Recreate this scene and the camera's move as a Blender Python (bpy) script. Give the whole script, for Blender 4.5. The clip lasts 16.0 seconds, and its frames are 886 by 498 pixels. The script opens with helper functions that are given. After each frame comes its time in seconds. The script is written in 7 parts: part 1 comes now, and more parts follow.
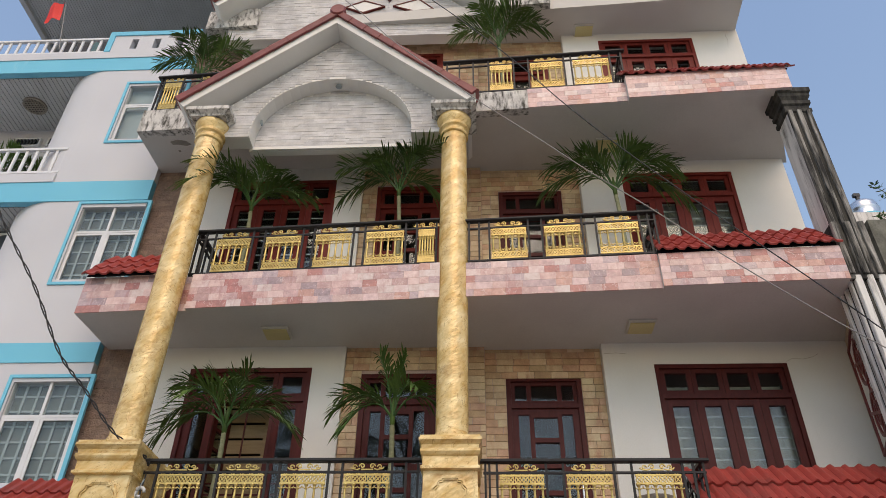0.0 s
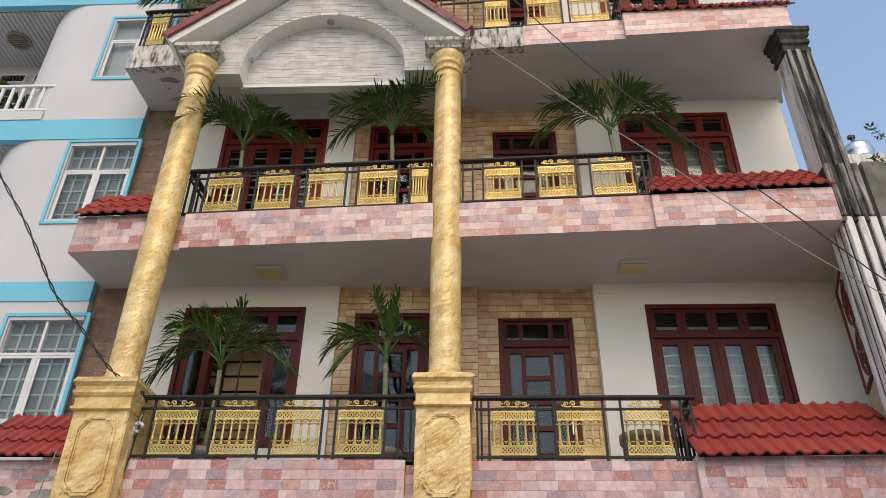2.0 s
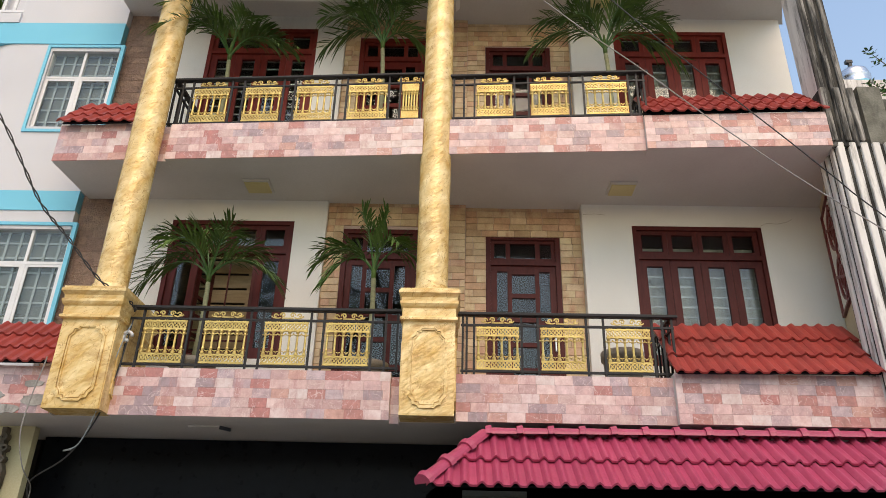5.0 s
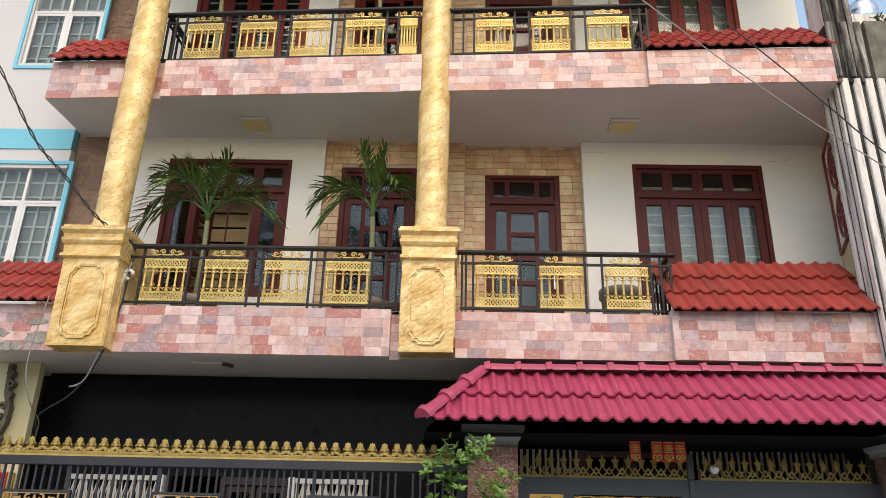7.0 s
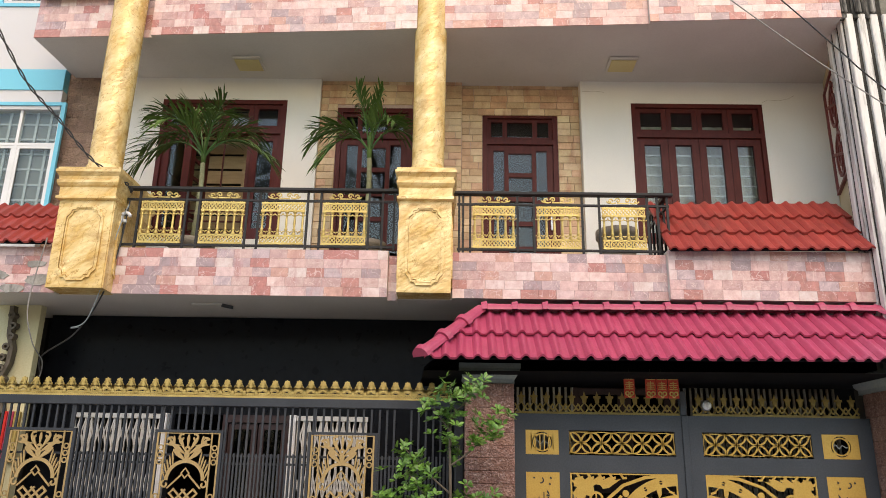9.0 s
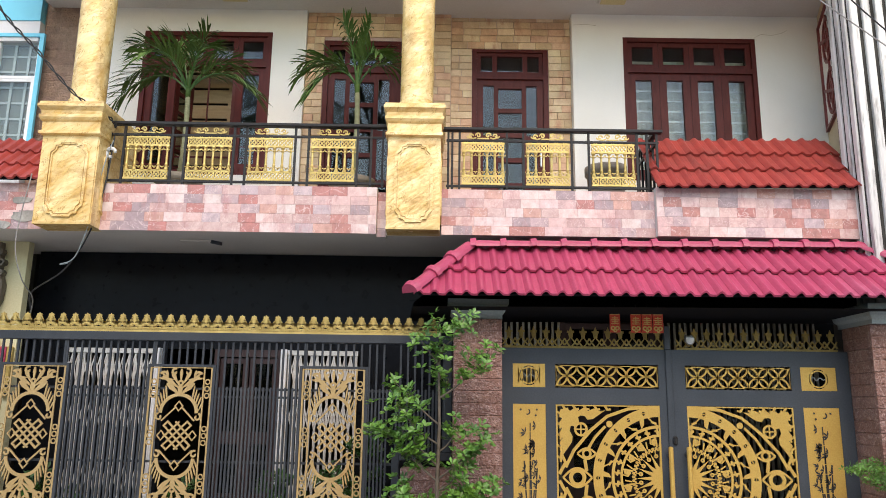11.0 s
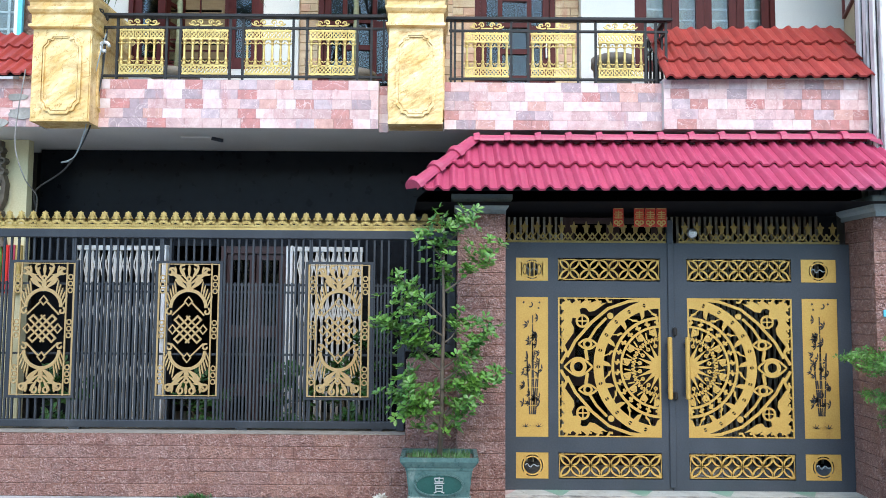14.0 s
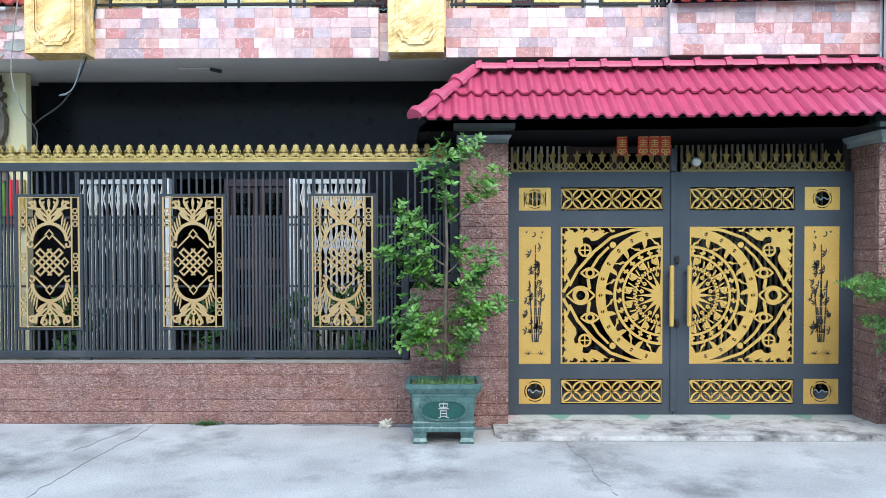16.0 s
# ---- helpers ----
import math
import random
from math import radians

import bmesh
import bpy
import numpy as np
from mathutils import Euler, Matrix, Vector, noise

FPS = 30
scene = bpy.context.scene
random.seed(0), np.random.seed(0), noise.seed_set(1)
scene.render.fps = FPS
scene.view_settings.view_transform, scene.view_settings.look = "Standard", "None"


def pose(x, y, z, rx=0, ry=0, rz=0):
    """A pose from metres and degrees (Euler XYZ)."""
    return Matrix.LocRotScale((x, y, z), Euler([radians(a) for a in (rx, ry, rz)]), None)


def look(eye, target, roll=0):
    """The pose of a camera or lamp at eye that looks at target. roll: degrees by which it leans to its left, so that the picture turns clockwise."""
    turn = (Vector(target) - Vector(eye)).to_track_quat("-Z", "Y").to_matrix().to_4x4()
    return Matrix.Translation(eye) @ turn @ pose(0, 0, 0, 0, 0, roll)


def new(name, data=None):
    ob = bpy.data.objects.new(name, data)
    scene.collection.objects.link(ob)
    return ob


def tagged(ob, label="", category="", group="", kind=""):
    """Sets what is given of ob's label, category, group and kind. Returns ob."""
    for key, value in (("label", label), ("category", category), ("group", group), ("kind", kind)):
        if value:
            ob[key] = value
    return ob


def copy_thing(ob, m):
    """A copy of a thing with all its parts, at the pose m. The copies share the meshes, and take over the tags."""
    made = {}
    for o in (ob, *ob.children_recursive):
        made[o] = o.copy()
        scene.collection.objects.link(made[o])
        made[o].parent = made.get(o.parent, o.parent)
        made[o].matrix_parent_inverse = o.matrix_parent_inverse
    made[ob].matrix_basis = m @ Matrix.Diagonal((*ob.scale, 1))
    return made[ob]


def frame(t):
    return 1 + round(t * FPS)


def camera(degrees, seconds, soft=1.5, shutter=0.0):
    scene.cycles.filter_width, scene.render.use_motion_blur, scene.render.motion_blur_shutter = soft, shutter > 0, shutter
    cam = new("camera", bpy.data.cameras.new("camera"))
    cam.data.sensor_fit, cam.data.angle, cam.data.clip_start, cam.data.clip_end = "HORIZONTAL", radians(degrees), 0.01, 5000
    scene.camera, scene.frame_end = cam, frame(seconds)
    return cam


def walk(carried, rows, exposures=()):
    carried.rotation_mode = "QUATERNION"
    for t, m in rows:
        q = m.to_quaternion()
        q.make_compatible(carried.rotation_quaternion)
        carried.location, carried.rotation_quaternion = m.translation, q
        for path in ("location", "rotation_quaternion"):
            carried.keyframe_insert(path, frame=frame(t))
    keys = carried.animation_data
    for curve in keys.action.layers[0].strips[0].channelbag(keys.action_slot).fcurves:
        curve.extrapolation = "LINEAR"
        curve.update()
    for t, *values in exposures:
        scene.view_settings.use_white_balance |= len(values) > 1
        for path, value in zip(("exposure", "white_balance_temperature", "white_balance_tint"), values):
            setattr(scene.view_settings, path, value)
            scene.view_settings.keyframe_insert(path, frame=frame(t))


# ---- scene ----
cam = camera(61.5, 16.0, soft=0.65)
PATH = [
    (0, (0.018, -0.116, 1.822), (-0.074, 1.485, 3.017), 1.0),
    (0.5, (0.013, -0.113, 1.819), (-0.075, 1.511, 2.982), 0.9),
    (1, (0.018, -0.115, 1.813), (-0.063, 1.535, 2.941), 0.7),
    (1.5, (0.02, -0.117, 1.82), (-0.053, 1.554, 2.918), 0.7),
    (2, (0.021, -0.12, 1.816), (-0.056, 1.572, 2.88), 0.8),
    (2.5, (0.021, -0.119, 1.813), (-0.051, 1.594, 2.842), 0.8),
    (3, (0.021, -0.115, 1.804), (-0.038, 1.624, 2.79), 1.1),
    (3.5, (0.023, -0.108, 1.8), (-0.027, 1.649, 2.754), 0.8),
    (4, (0.025, -0.104, 1.802), (-0.032, 1.668, 2.728), 1.3),
    (6.5, (0.011, -0.099, 1.778), (-0.026, 1.744, 2.554), 1.4),
    (7, (0.015, -0.095, 1.779), (-0.025, 1.767, 2.508), 1.3),
    (7.5, (0.019, -0.096, 1.775), (-0.017, 1.779, 2.47), 1.1),
    (8, (0.019, -0.095, 1.777), (-0.015, 1.792, 2.438), 0.9),
    (8.5, (0.02, -0.101, 1.779), (-0.005, 1.798, 2.406), 1.0),
    (9, (0.025, -0.099, 1.773), (-0.008, 1.814, 2.354), 1.0),
    (9.5, (0.019, -0.106, 1.762), (-0.017, 1.819, 2.303), 0.8),
    (12, (0.017, -0.12, 1.794), (0.036, 1.853, 2.121), 0.9),
    (12.5, (0.018, -0.119, 1.789), (0.036, 1.861, 2.074), 0.9),
    (13, (0.019, -0.114, 1.789), (0.037, 1.872, 2.026), 0.9),
    (13.5, (0.022, -0.115, 1.786), (0.044, 1.876, 1.978), 0.8),
    (14, (0.014, -0.115, 1.776), (0.009, 1.88, 1.914), 0.4),
    (14.5, (0.028, -0.116, 1.769), (0.026, 1.883, 1.845), 0.1),
    (15, (0.024, -0.123, 1.765), (0.025, 1.877, 1.796), 0.1),
    (15.5, (0.027, -0.127, 1.754), (0.043, 1.873, 1.752), 0.2),
    (16, (0.027, -0.123, 1.748), (0.011, 1.877, 1.708), -0.1),
]
EXPOSURES = [(0.0, 0.32, 6750, 19), (4.0, 0.62, 6950, 18), (9.0, 0.93, 7100, 18), (12.5, 1.33, 5850, 13), (16.0, 1.48, 5350, 7)]
walk(cam, [(t, look(eye, target, roll)) for t, eye, target, roll in PATH], EXPOSURES)
SCENE_WORLD = bpy.data.worlds.new("sky")
scene.world = SCENE_WORLD
SCENE_WORLD.use_nodes = True
wn = SCENE_WORLD.node_tree.nodes
sky = wn.new("ShaderNodeTexSky")
sky.sky_type = "NISHITA"
sky.sun_disc = False
sky.sun_elevation, sky.sun_rotation = radians(48), radians(170)
sky.air_density, sky.dust_density, sky.ozone_density = 1.9, 0.8, 2.0
wn["Background"].inputs["Strength"].default_value = 0.15
SCENE_WORLD.node_tree.links.new(sky.outputs[0], wn["Background"].inputs["Color"])
sun_data = bpy.data.lights.new("sun", "SUN")
sun_data.energy, sun_data.angle, sun_data.color = 1.2, radians(45), (1.0, 0.76, 0.48)
sun = new("sun", sun_data)
sun.matrix_world = look((4.06, -16.1, 30.0), (0, 7, 4))


# ---- materials ----
def surf(name, c1, c2, scale=4.0, rough=0.6, bump=0.1, fine=60.0, metal=0.0, ramp=None, vary=0.0, stain=None, stain_scale=1.2,
         stain_amt=0.5, stretch=(1, 1, 1), islands=False, rough_var=0.1, bump_dist=0.01, veins=None, vein_scale=3.0, vein_w=0.02, turn=0.0):
    """A surface with broad and fine variation, optional colours picked per piece, and optional stains."""
    m = bpy.data.materials.new(name)
    m.use_nodes = True
    nt = m.node_tree
    n, li = nt.nodes, nt.links.new
    b = n["Principled BSDF"]
    tc = n.new("ShaderNodeTexCoord")
    geo = n.new("ShaderNodeNewGeometry")
    mp = n.new("ShaderNodeMapping")
    mp.inputs["Scale"].default_value = stretch
    place = geo.outputs["Position"]
    if turn:
        mt = n.new("ShaderNodeMapping")
        mt.inputs["Rotation"].default_value = (0, radians(turn), 0)
        li(place, mt.inputs["Vector"])
        place = mt.outputs[0]
    li(place, mp.inputs["Vector"])
    a = n.new("ShaderNodeTexNoise")
    a.inputs["Scale"].default_value, a.inputs["Detail"].default_value = scale, 6
    li(mp.outputs[0], a.inputs["Vector"])
    f = n.new("ShaderNodeTexNoise")
    f.inputs["Scale"].default_value, f.inputs["Detail"].default_value = fine, 3
    li(mp.outputs[0], f.inputs["Vector"])
    r = n.new("ShaderNodeMapRange")
    r.inputs[1].default_value, r.inputs[2].default_value = 0.3, 0.7
    li(a.outputs[0], r.inputs[0])
    mix = n.new("ShaderNodeMix")
    mix.data_type = "RGBA"
    mix.inputs[6].default_value, mix.inputs[7].default_value = (*c1, 1), (*c2, 1)
    li(r.outputs[0], mix.inputs[0])
    col = mix.outputs[2]
    rnd = None
    if ramp or vary:
        if islands:
            rnd = geo.outputs["Random Per Island"]
        else:
            oi = n.new("ShaderNodeObjectInfo")
            rnd = oi.outputs["Random"]
    if ramp:
        cr = n.new("ShaderNodeValToRGB")
        cr.color_ramp.interpolation = "CONSTANT"
        e = cr.color_ramp.elements
        while len(e) < len(ramp):
            e.new(0.5)
        for i, c in enumerate(ramp):
            e[i].position, e[i].color = i / len(ramp), (*c, 1)
        li(rnd, cr.inputs[0])
        m2 = n.new("ShaderNodeMix")
        m2.data_type = "RGBA"
        m2.inputs[0].default_value = 0.88
        li(col, m2.inputs[6])
        li(cr.outputs[0], m2.inputs[7])
        col = m2.outputs[2]
        # veins over the picked colour
        m4 = n.new("ShaderNodeMix")
        m4.data_type = "RGBA"
        m4.blend_type = "OVERLAY"
        m4.inputs[0].default_value = 0.55
        li(col, m4.inputs[6])
        li(a.outputs[0], m4.inputs[7])
        col = m4.outputs[2]
    if vary:
        hs = n.new("ShaderNodeHueSaturation")
        mr = n.new("ShaderNodeMapRange")
        mr.inputs[3].default_value, mr.inputs[4].default_value = 1 - vary, 1 + vary
        li(rnd, mr.inputs[0])
        li(mr.outputs[0], hs.inputs["Value"])
        li(col, hs.inputs["Color"])
        col = hs.outputs[0]
    if stain:
        s = n.new("ShaderNodeTexNoise")
        s.inputs["Scale"].default_value, s.inputs["Detail"].default_value, s.inputs["Roughness"].default_value = stain_scale, 8, 0.65
        sm = n.new("ShaderNodeMapping")
        sm.inputs["Scale"].default_value = (1, 1, 0.35) if stretch == (1, 1, 1) else stretch
        sm.inputs["Location"].default_value = (3.1, 1.7, 0.4)
        li(geo.outputs["Position"], sm.inputs["Vector"])
        li(sm.outputs[0], s.inputs["Vector"])
        sr = n.new("ShaderNodeMapRange")
        sr.inputs[1].default_value, sr.inputs[2].default_value = 0.62 - 0.25 * stain_amt, 0.85 - 0.3 * stain_amt
        li(s.outputs[0], sr.inputs[0])
        m3 = n.new("ShaderNodeMix")
        m3.data_type = "RGBA"
        m3.inputs[7].default_value = (*stain, 1)
        li(sr.outputs[0], m3.inputs[0])
        li(col, m3.inputs[6])
        col = m3.outputs[2]
    if veins:
        vn = n.new("ShaderNodeTexNoise")
        vn.inputs["Scale"].default_value, vn.inputs["Detail"].default_value, vn.inputs["Distortion"].default_value = vein_scale, 4, 1.6
        li(mp.outputs[0], vn.inputs["Vector"])
        d1 = n.new("ShaderNodeMath")
        d1.operation = "SUBTRACT"
        d1.inputs[1].default_value = 0.5
        li(vn.outputs[0], d1.inputs[0])
        d2 = n.new("ShaderNodeMath")
        d2.operation = "ABSOLUTE"
        li(d1.outputs[0], d2.inputs[0])
        d3 = n.new("ShaderNodeMapRange")
        d3.inputs[1].default_value, d3.inputs[2].default_value, d3.inputs[3].default_value, d3.inputs[4].default_value = 0.0, vein_w, 0.8, 0.0
        li(d2.outputs[0], d3.inputs[0])
        m5 = n.new("ShaderNodeMix")
        m5.data_type = "RGBA"
        m5.inputs[7].default_value = (*veins, 1)
        li(d3.outputs[0], m5.inputs[0])
        li(col, m5.inputs[6])
        col = m5.outputs[2]
    # fine grain in value
    g = n.new("ShaderNodeMix")
    g.data_type = "RGBA"
    g.blend_type = "SOFT_LIGHT"
    g.inputs[0].default_value = 0.35
    li(col, g.inputs[6])
    li(f.outputs[0], g.inputs[7])
    li(g.outputs[2], b.inputs["Base Color"])
    rr = n.new("ShaderNodeMapRange")
    rr.inputs[3].default_value, rr.inputs[4].default_value = max(0.03, rough - rough_var), min(1, rough + rough_var)
    li(a.outputs[0], rr.inputs[0])
    li(rr.outputs[0], b.inputs["Roughness"])
    b.inputs["Metallic"].default_value = metal
    if bump:
        ad = n.new("ShaderNodeMath")
        ad.operation = "ADD"
        li(a.outputs[0], ad.inputs[0])
        li(f.outputs[0], ad.inputs[1])
        bp = n.new("ShaderNodeBump")
        bp.inputs["Strength"].default_value, bp.inputs["Distance"].default_value = bump, bump_dist
        li(ad.outputs[0], bp.inputs["Height"])
        li(bp.outputs[0], b.inputs["Normal"])
    return m


def glass(name, tint=(0.9, 0.95, 0.95), gloss=1.0):
    m = bpy.data.materials.new(name)
    m.use_nodes = True
    n, li = m.node_tree.nodes, m.node_tree.links.new
    n.remove(n["Principled BSDF"])
    t, g, mx, fr = (n.new(k) for k in ("ShaderNodeBsdfTransparent", "ShaderNodeBsdfGlossy", "ShaderNodeMixShader", "ShaderNodeFresnel"))
    t.inputs[0].default_value, g.inputs["Roughness"].default_value = (*tint, 1), 0.04
    fr.inputs[0].default_value = 1.42 + 0.5 * gloss
    lim = n.new("ShaderNodeMath")
    lim.operation = "MINIMUM"
    lim.inputs[1].default_value = 0.04
    li(fr.outputs[0], lim.inputs[0])
    li(lim.outputs[0], mx.inputs[0])
    li(t.outputs[0], mx.inputs[1])
    li(g.outputs[0], mx.inputs[2])
    li(mx.outputs[0], n["Material Output"].inputs[0])
    return m


WHITE = surf("white_wall_paint", (0.77, 0.755, 0.715), (0.7, 0.685, 0.645), 1.3, 0.8, 0.05, 90, stain=(0.5, 0.46, 0.4), stain_scale=0.8, stain_amt=0.12)
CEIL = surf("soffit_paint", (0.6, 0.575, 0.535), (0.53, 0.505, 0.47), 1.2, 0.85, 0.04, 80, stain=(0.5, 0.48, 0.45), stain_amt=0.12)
NEIGHBOUR = surf("bluish_white_paint", (0.59, 0.6, 0.63), (0.53, 0.54, 0.575), 0.8, 0.75, 0.04, 70, stain=(0.58, 0.6, 0.64), stain_amt=0.1)
CYAN = surf("cyan_paint", (0.125, 0.48, 0.66), (0.155, 0.52, 0.69), 1.6, 0.6, 0.04, 70, stain=(0.45, 0.68, 0.75), stain_scale=2.5, stain_amt=0.12)
WEATHER = surf("weathered_plaster", (0.68, 0.66, 0.62), (0.5, 0.48, 0.45), 5, 0.9, 0.4, 50, stain=(0.06, 0.055, 0.045), stain_scale=16, stain_amt=0.66)
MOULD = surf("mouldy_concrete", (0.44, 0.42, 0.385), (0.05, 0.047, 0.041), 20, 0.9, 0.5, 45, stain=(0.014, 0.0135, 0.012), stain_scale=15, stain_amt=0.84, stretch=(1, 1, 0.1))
# Black mould of cap and collar; also paints the shade in the pillar's grooves.
BLACKMOULDSHADE = surf("black_mould_and_groove_shade", (0.07, 0.067, 0.058), (0.02, 0.0195, 0.017), 14, 0.9, 0.6, 45, stain=(0.012, 0.012, 0.011), stain_scale=9, stain_amt=0.7, stretch=(1, 1, 0.25))
STREAK = surf("streaked_concrete", (0.76, 0.74, 0.71), (0.56, 0.54, 0.52), 6, 0.9, 0.35, 45, stain=(0.12, 0.115, 0.1), stain_scale=14, stain_amt=0.46, stretch=(1, 1, 0.12))
PINKTILE = surf("pink_marble_tile", (0.66, 0.46, 0.43), (0.46, 0.27, 0.26), 13, 0.36, 0.06, 60,
                ramp=[(0.56, 0.36, 0.34), (0.62, 0.43, 0.4), (0.36, 0.27, 0.29), (0.45, 0.19, 0.16), (0.68, 0.57, 0.54), (0.55, 0.31, 0.25), (0.46, 0.36, 0.38), (0.6, 0.4, 0.37), (0.66, 0.52, 0.5),
                      (0.4, 0.15, 0.13), (0.58, 0.39, 0.37), (0.5, 0.33, 0.32), (0.4, 0.29, 0.3), (0.62, 0.46, 0.43), (0.55, 0.4, 0.39)],
                vary=0.15, veins=(0.68, 0.54, 0.51), vein_scale=5, vein_w=0.012, stain=(0.42, 0.2, 0.185), stain_scale=8, stain_amt=0.3)
GROUT = surf("grout", (0.54, 0.41, 0.38), (0.46, 0.34, 0.31), 8, 0.9, 0.2, 60)
SANDTILE = surf("sand_stone_tile", (0.6, 0.42, 0.24), (0.52, 0.34, 0.2), 7, 0.6, 0.25, 60,
                ramp=[(0.6, 0.44, 0.26), (0.53, 0.36, 0.21), (0.65, 0.5, 0.31), (0.57, 0.35, 0.23), (0.57, 0.43, 0.27), (0.5, 0.31, 0.19), (0.6, 0.45, 0.29)], vary=0.12, stain=(0.44, 0.22, 0.13), stain_scale=6, stain_amt=0.35)
BROWNTILE = surf("brown_stone_tile", (0.28, 0.18, 0.13), (0.17, 0.105, 0.08), 16, 0.75, 1.0, 50,
                 ramp=[(0.25, 0.16, 0.12), (0.23, 0.15, 0.113), (0.27, 0.18, 0.13)], vary=0.07, bump_dist=0.025)
FENCETILE = surf("reddish_split_stone", (0.34, 0.18, 0.145), (0.17, 0.085, 0.07), 17, 0.62, 1.0, 60,
                 ramp=[(0.26, 0.135, 0.105), (0.245, 0.13, 0.105), (0.275, 0.15, 0.115), (0.24, 0.135, 0.112), (0.225, 0.115, 0.092)], vary=0.07, bump_dist=0.03,
                 veins=(0.46, 0.33, 0.29), vein_scale=13, vein_w=0.03, stain=(0.15, 0.07, 0.055), stain_scale=10, stain_amt=0.45)
GREYBRICK = surf("grey_slate_strip", (0.58, 0.57, 0.56), (0.46, 0.45, 0.45), 6, 0.75, 0.25, 60,
                 ramp=[(0.57, 0.56, 0.55), (0.52, 0.51, 0.51), (0.6, 0.59, 0.58), (0.55, 0.53, 0.51), (0.49, 0.48, 0.48)], vary=0.06, islands=True)
GOLDPAINT = surf("gold_painted_plaster", (0.9, 0.71, 0.36), (0.6, 0.37, 0.1), 7, 0.24, 0.5, 26, stain=(0.42, 0.24, 0.07), stain_scale=4, stain_amt=0.36, metal=0.1, bump_dist=0.02,
                 veins=(0.36, 0.2, 0.05), vein_scale=6.0, vein_w=0.011, stretch=(0.5, 1, 1.15), turn=40)
GOLD = surf("gold_metal_paint", (0.66, 0.5, 0.17), (0.46, 0.33, 0.1), 9, 0.38, 0.06, 80, metal=0.45)
GOLDSHEET = surf("gold_sheet", (0.66, 0.44, 0.115), (0.58, 0.37, 0.09), 3, 0.4, 0.04, 80, metal=0.5, stain=(0.34, 0.17, 0.05), stain_scale=3, stain_amt=0.1)
PALEGOLD = surf("pale_gold_sheet", (0.45, 0.325, 0.145), (0.37, 0.26, 0.11), 3, 0.5, 0.04, 80, metal=0.35, stain=(0.4, 0.26, 0.1), stain_scale=3, stain_amt=0.12)
FENCEIRON = surf("dark_fence_paint", (0.018, 0.023, 0.03), (0.027, 0.033, 0.041), 3, 0.5, 0.05, 70, stain=(0.06, 0.065, 0.07), stain_amt=0.2)
OLDGOLD = surf("dull_gold", (0.33, 0.25, 0.07), (0.24, 0.17, 0.05), 6, 0.5, 0.05, 80, metal=0.4)
BLACKIRON = surf("black_iron", (0.016, 0.016, 0.017), (0.026, 0.026, 0.026), 7, 0.5, 0.08, 60)
BLACKIRON.node_tree.nodes["Principled BSDF"].inputs["Specular IOR Level"].default_value = 0.25
GREYIRON = surf("grey_gate_paint", (0.038, 0.048, 0.06), (0.05, 0.06, 0.073), 3, 0.45, 0.05, 70, metal=0.1, stain=(0.05, 0.055, 0.06), stain_amt=0.2)
DARKWOOD = surf("maroon_wood", (0.12, 0.022, 0.017), (0.085, 0.015, 0.013), 5, 0.42, 0.08, 70, stretch=(6, 6, 1))
# Maroon wood darkened to carry the ground-floor shade in its colour.
SHADEWOOD = surf("shaded_maroon_wood", (0.04, 0.016, 0.016), (0.026, 0.011, 0.011), 5, 0.5, 0.08, 70, stretch=(6, 6, 1))
MAROON = surf("deep_maroon_wood", (0.1, 0.02, 0.017), (0.07, 0.0145, 0.013), 5, 0.4, 0.08, 70, stretch=(6, 6, 1))
REDWOOD = surf("red_wood", (0.19, 0.03, 0.022), (0.14, 0.022, 0.017), 5, 0.42, 0.08, 70, stretch=(6, 6, 1))
REDTILE = surf("red_roof_tile", (0.34, 0.048, 0.036), (0.26, 0.037, 0.028), 6, 0.5, 0.2, 60, vary=0.1, stain=(0.15, 0.05, 0.04), stain_amt=0.2)
CRIMSON = surf("crimson_roof_tile", (0.43, 0.058, 0.12), (0.36, 0.046, 0.1), 5, 0.42, 0.12, 60, vary=0.06, stain=(0.46, 0.12, 0.2), stain_amt=0.12)
# Near-black with little specular: the shade under the eaves put into colour.
EAVESHADE = surf("eave_shade_colour", (0.008, 0.0085, 0.011), (0.014, 0.014, 0.017), 6, 0.8, 0.1)
EAVESHADE.node_tree.nodes["Principled BSDF"].inputs["Specular IOR Level"].default_value = 0.05
GRANITE = surf("black_granite", (0.0055, 0.0065, 0.009), (0.01, 0.0115, 0.015), 9, 0.3, 0.03, 120)
GRANITE.node_tree.nodes["Principled BSDF"].inputs["Specular IOR Level"].default_value = 0.12
ASPHALT = surf("worn_concrete_road", (0.46, 0.45, 0.425), (0.31, 0.302, 0.285), 1.5, 0.85, 0.9, 46, stain=(0.15, 0.147, 0.138), stain_scale=1.4, stain_amt=0.42)
PALECEMENT = surf("pale_cement", (0.4, 0.39, 0.36), (0.22, 0.215, 0.2), 7, 0.85, 0.5, 50, stain=(0.06, 0.06, 0.055), stain_scale=5, stain_amt=0.6)
DAMP = surf("damp_dirt", (0.2, 0.2, 0.195), (0.1, 0.1, 0.098), 6, 0.8, 0.5, 45, stain=(0.3, 0.305, 0.31), stain_scale=4, stain_amt=0.45)
STEPMAT = surf("cement_ramp", (0.5, 0.485, 0.45), (0.34, 0.33, 0.305), 7, 0.85, 0.5, 60, stain=(0.075, 0.074, 0.068), stain_scale=3.4, stain_amt=0.66, stretch=(1.01, 1, 1))
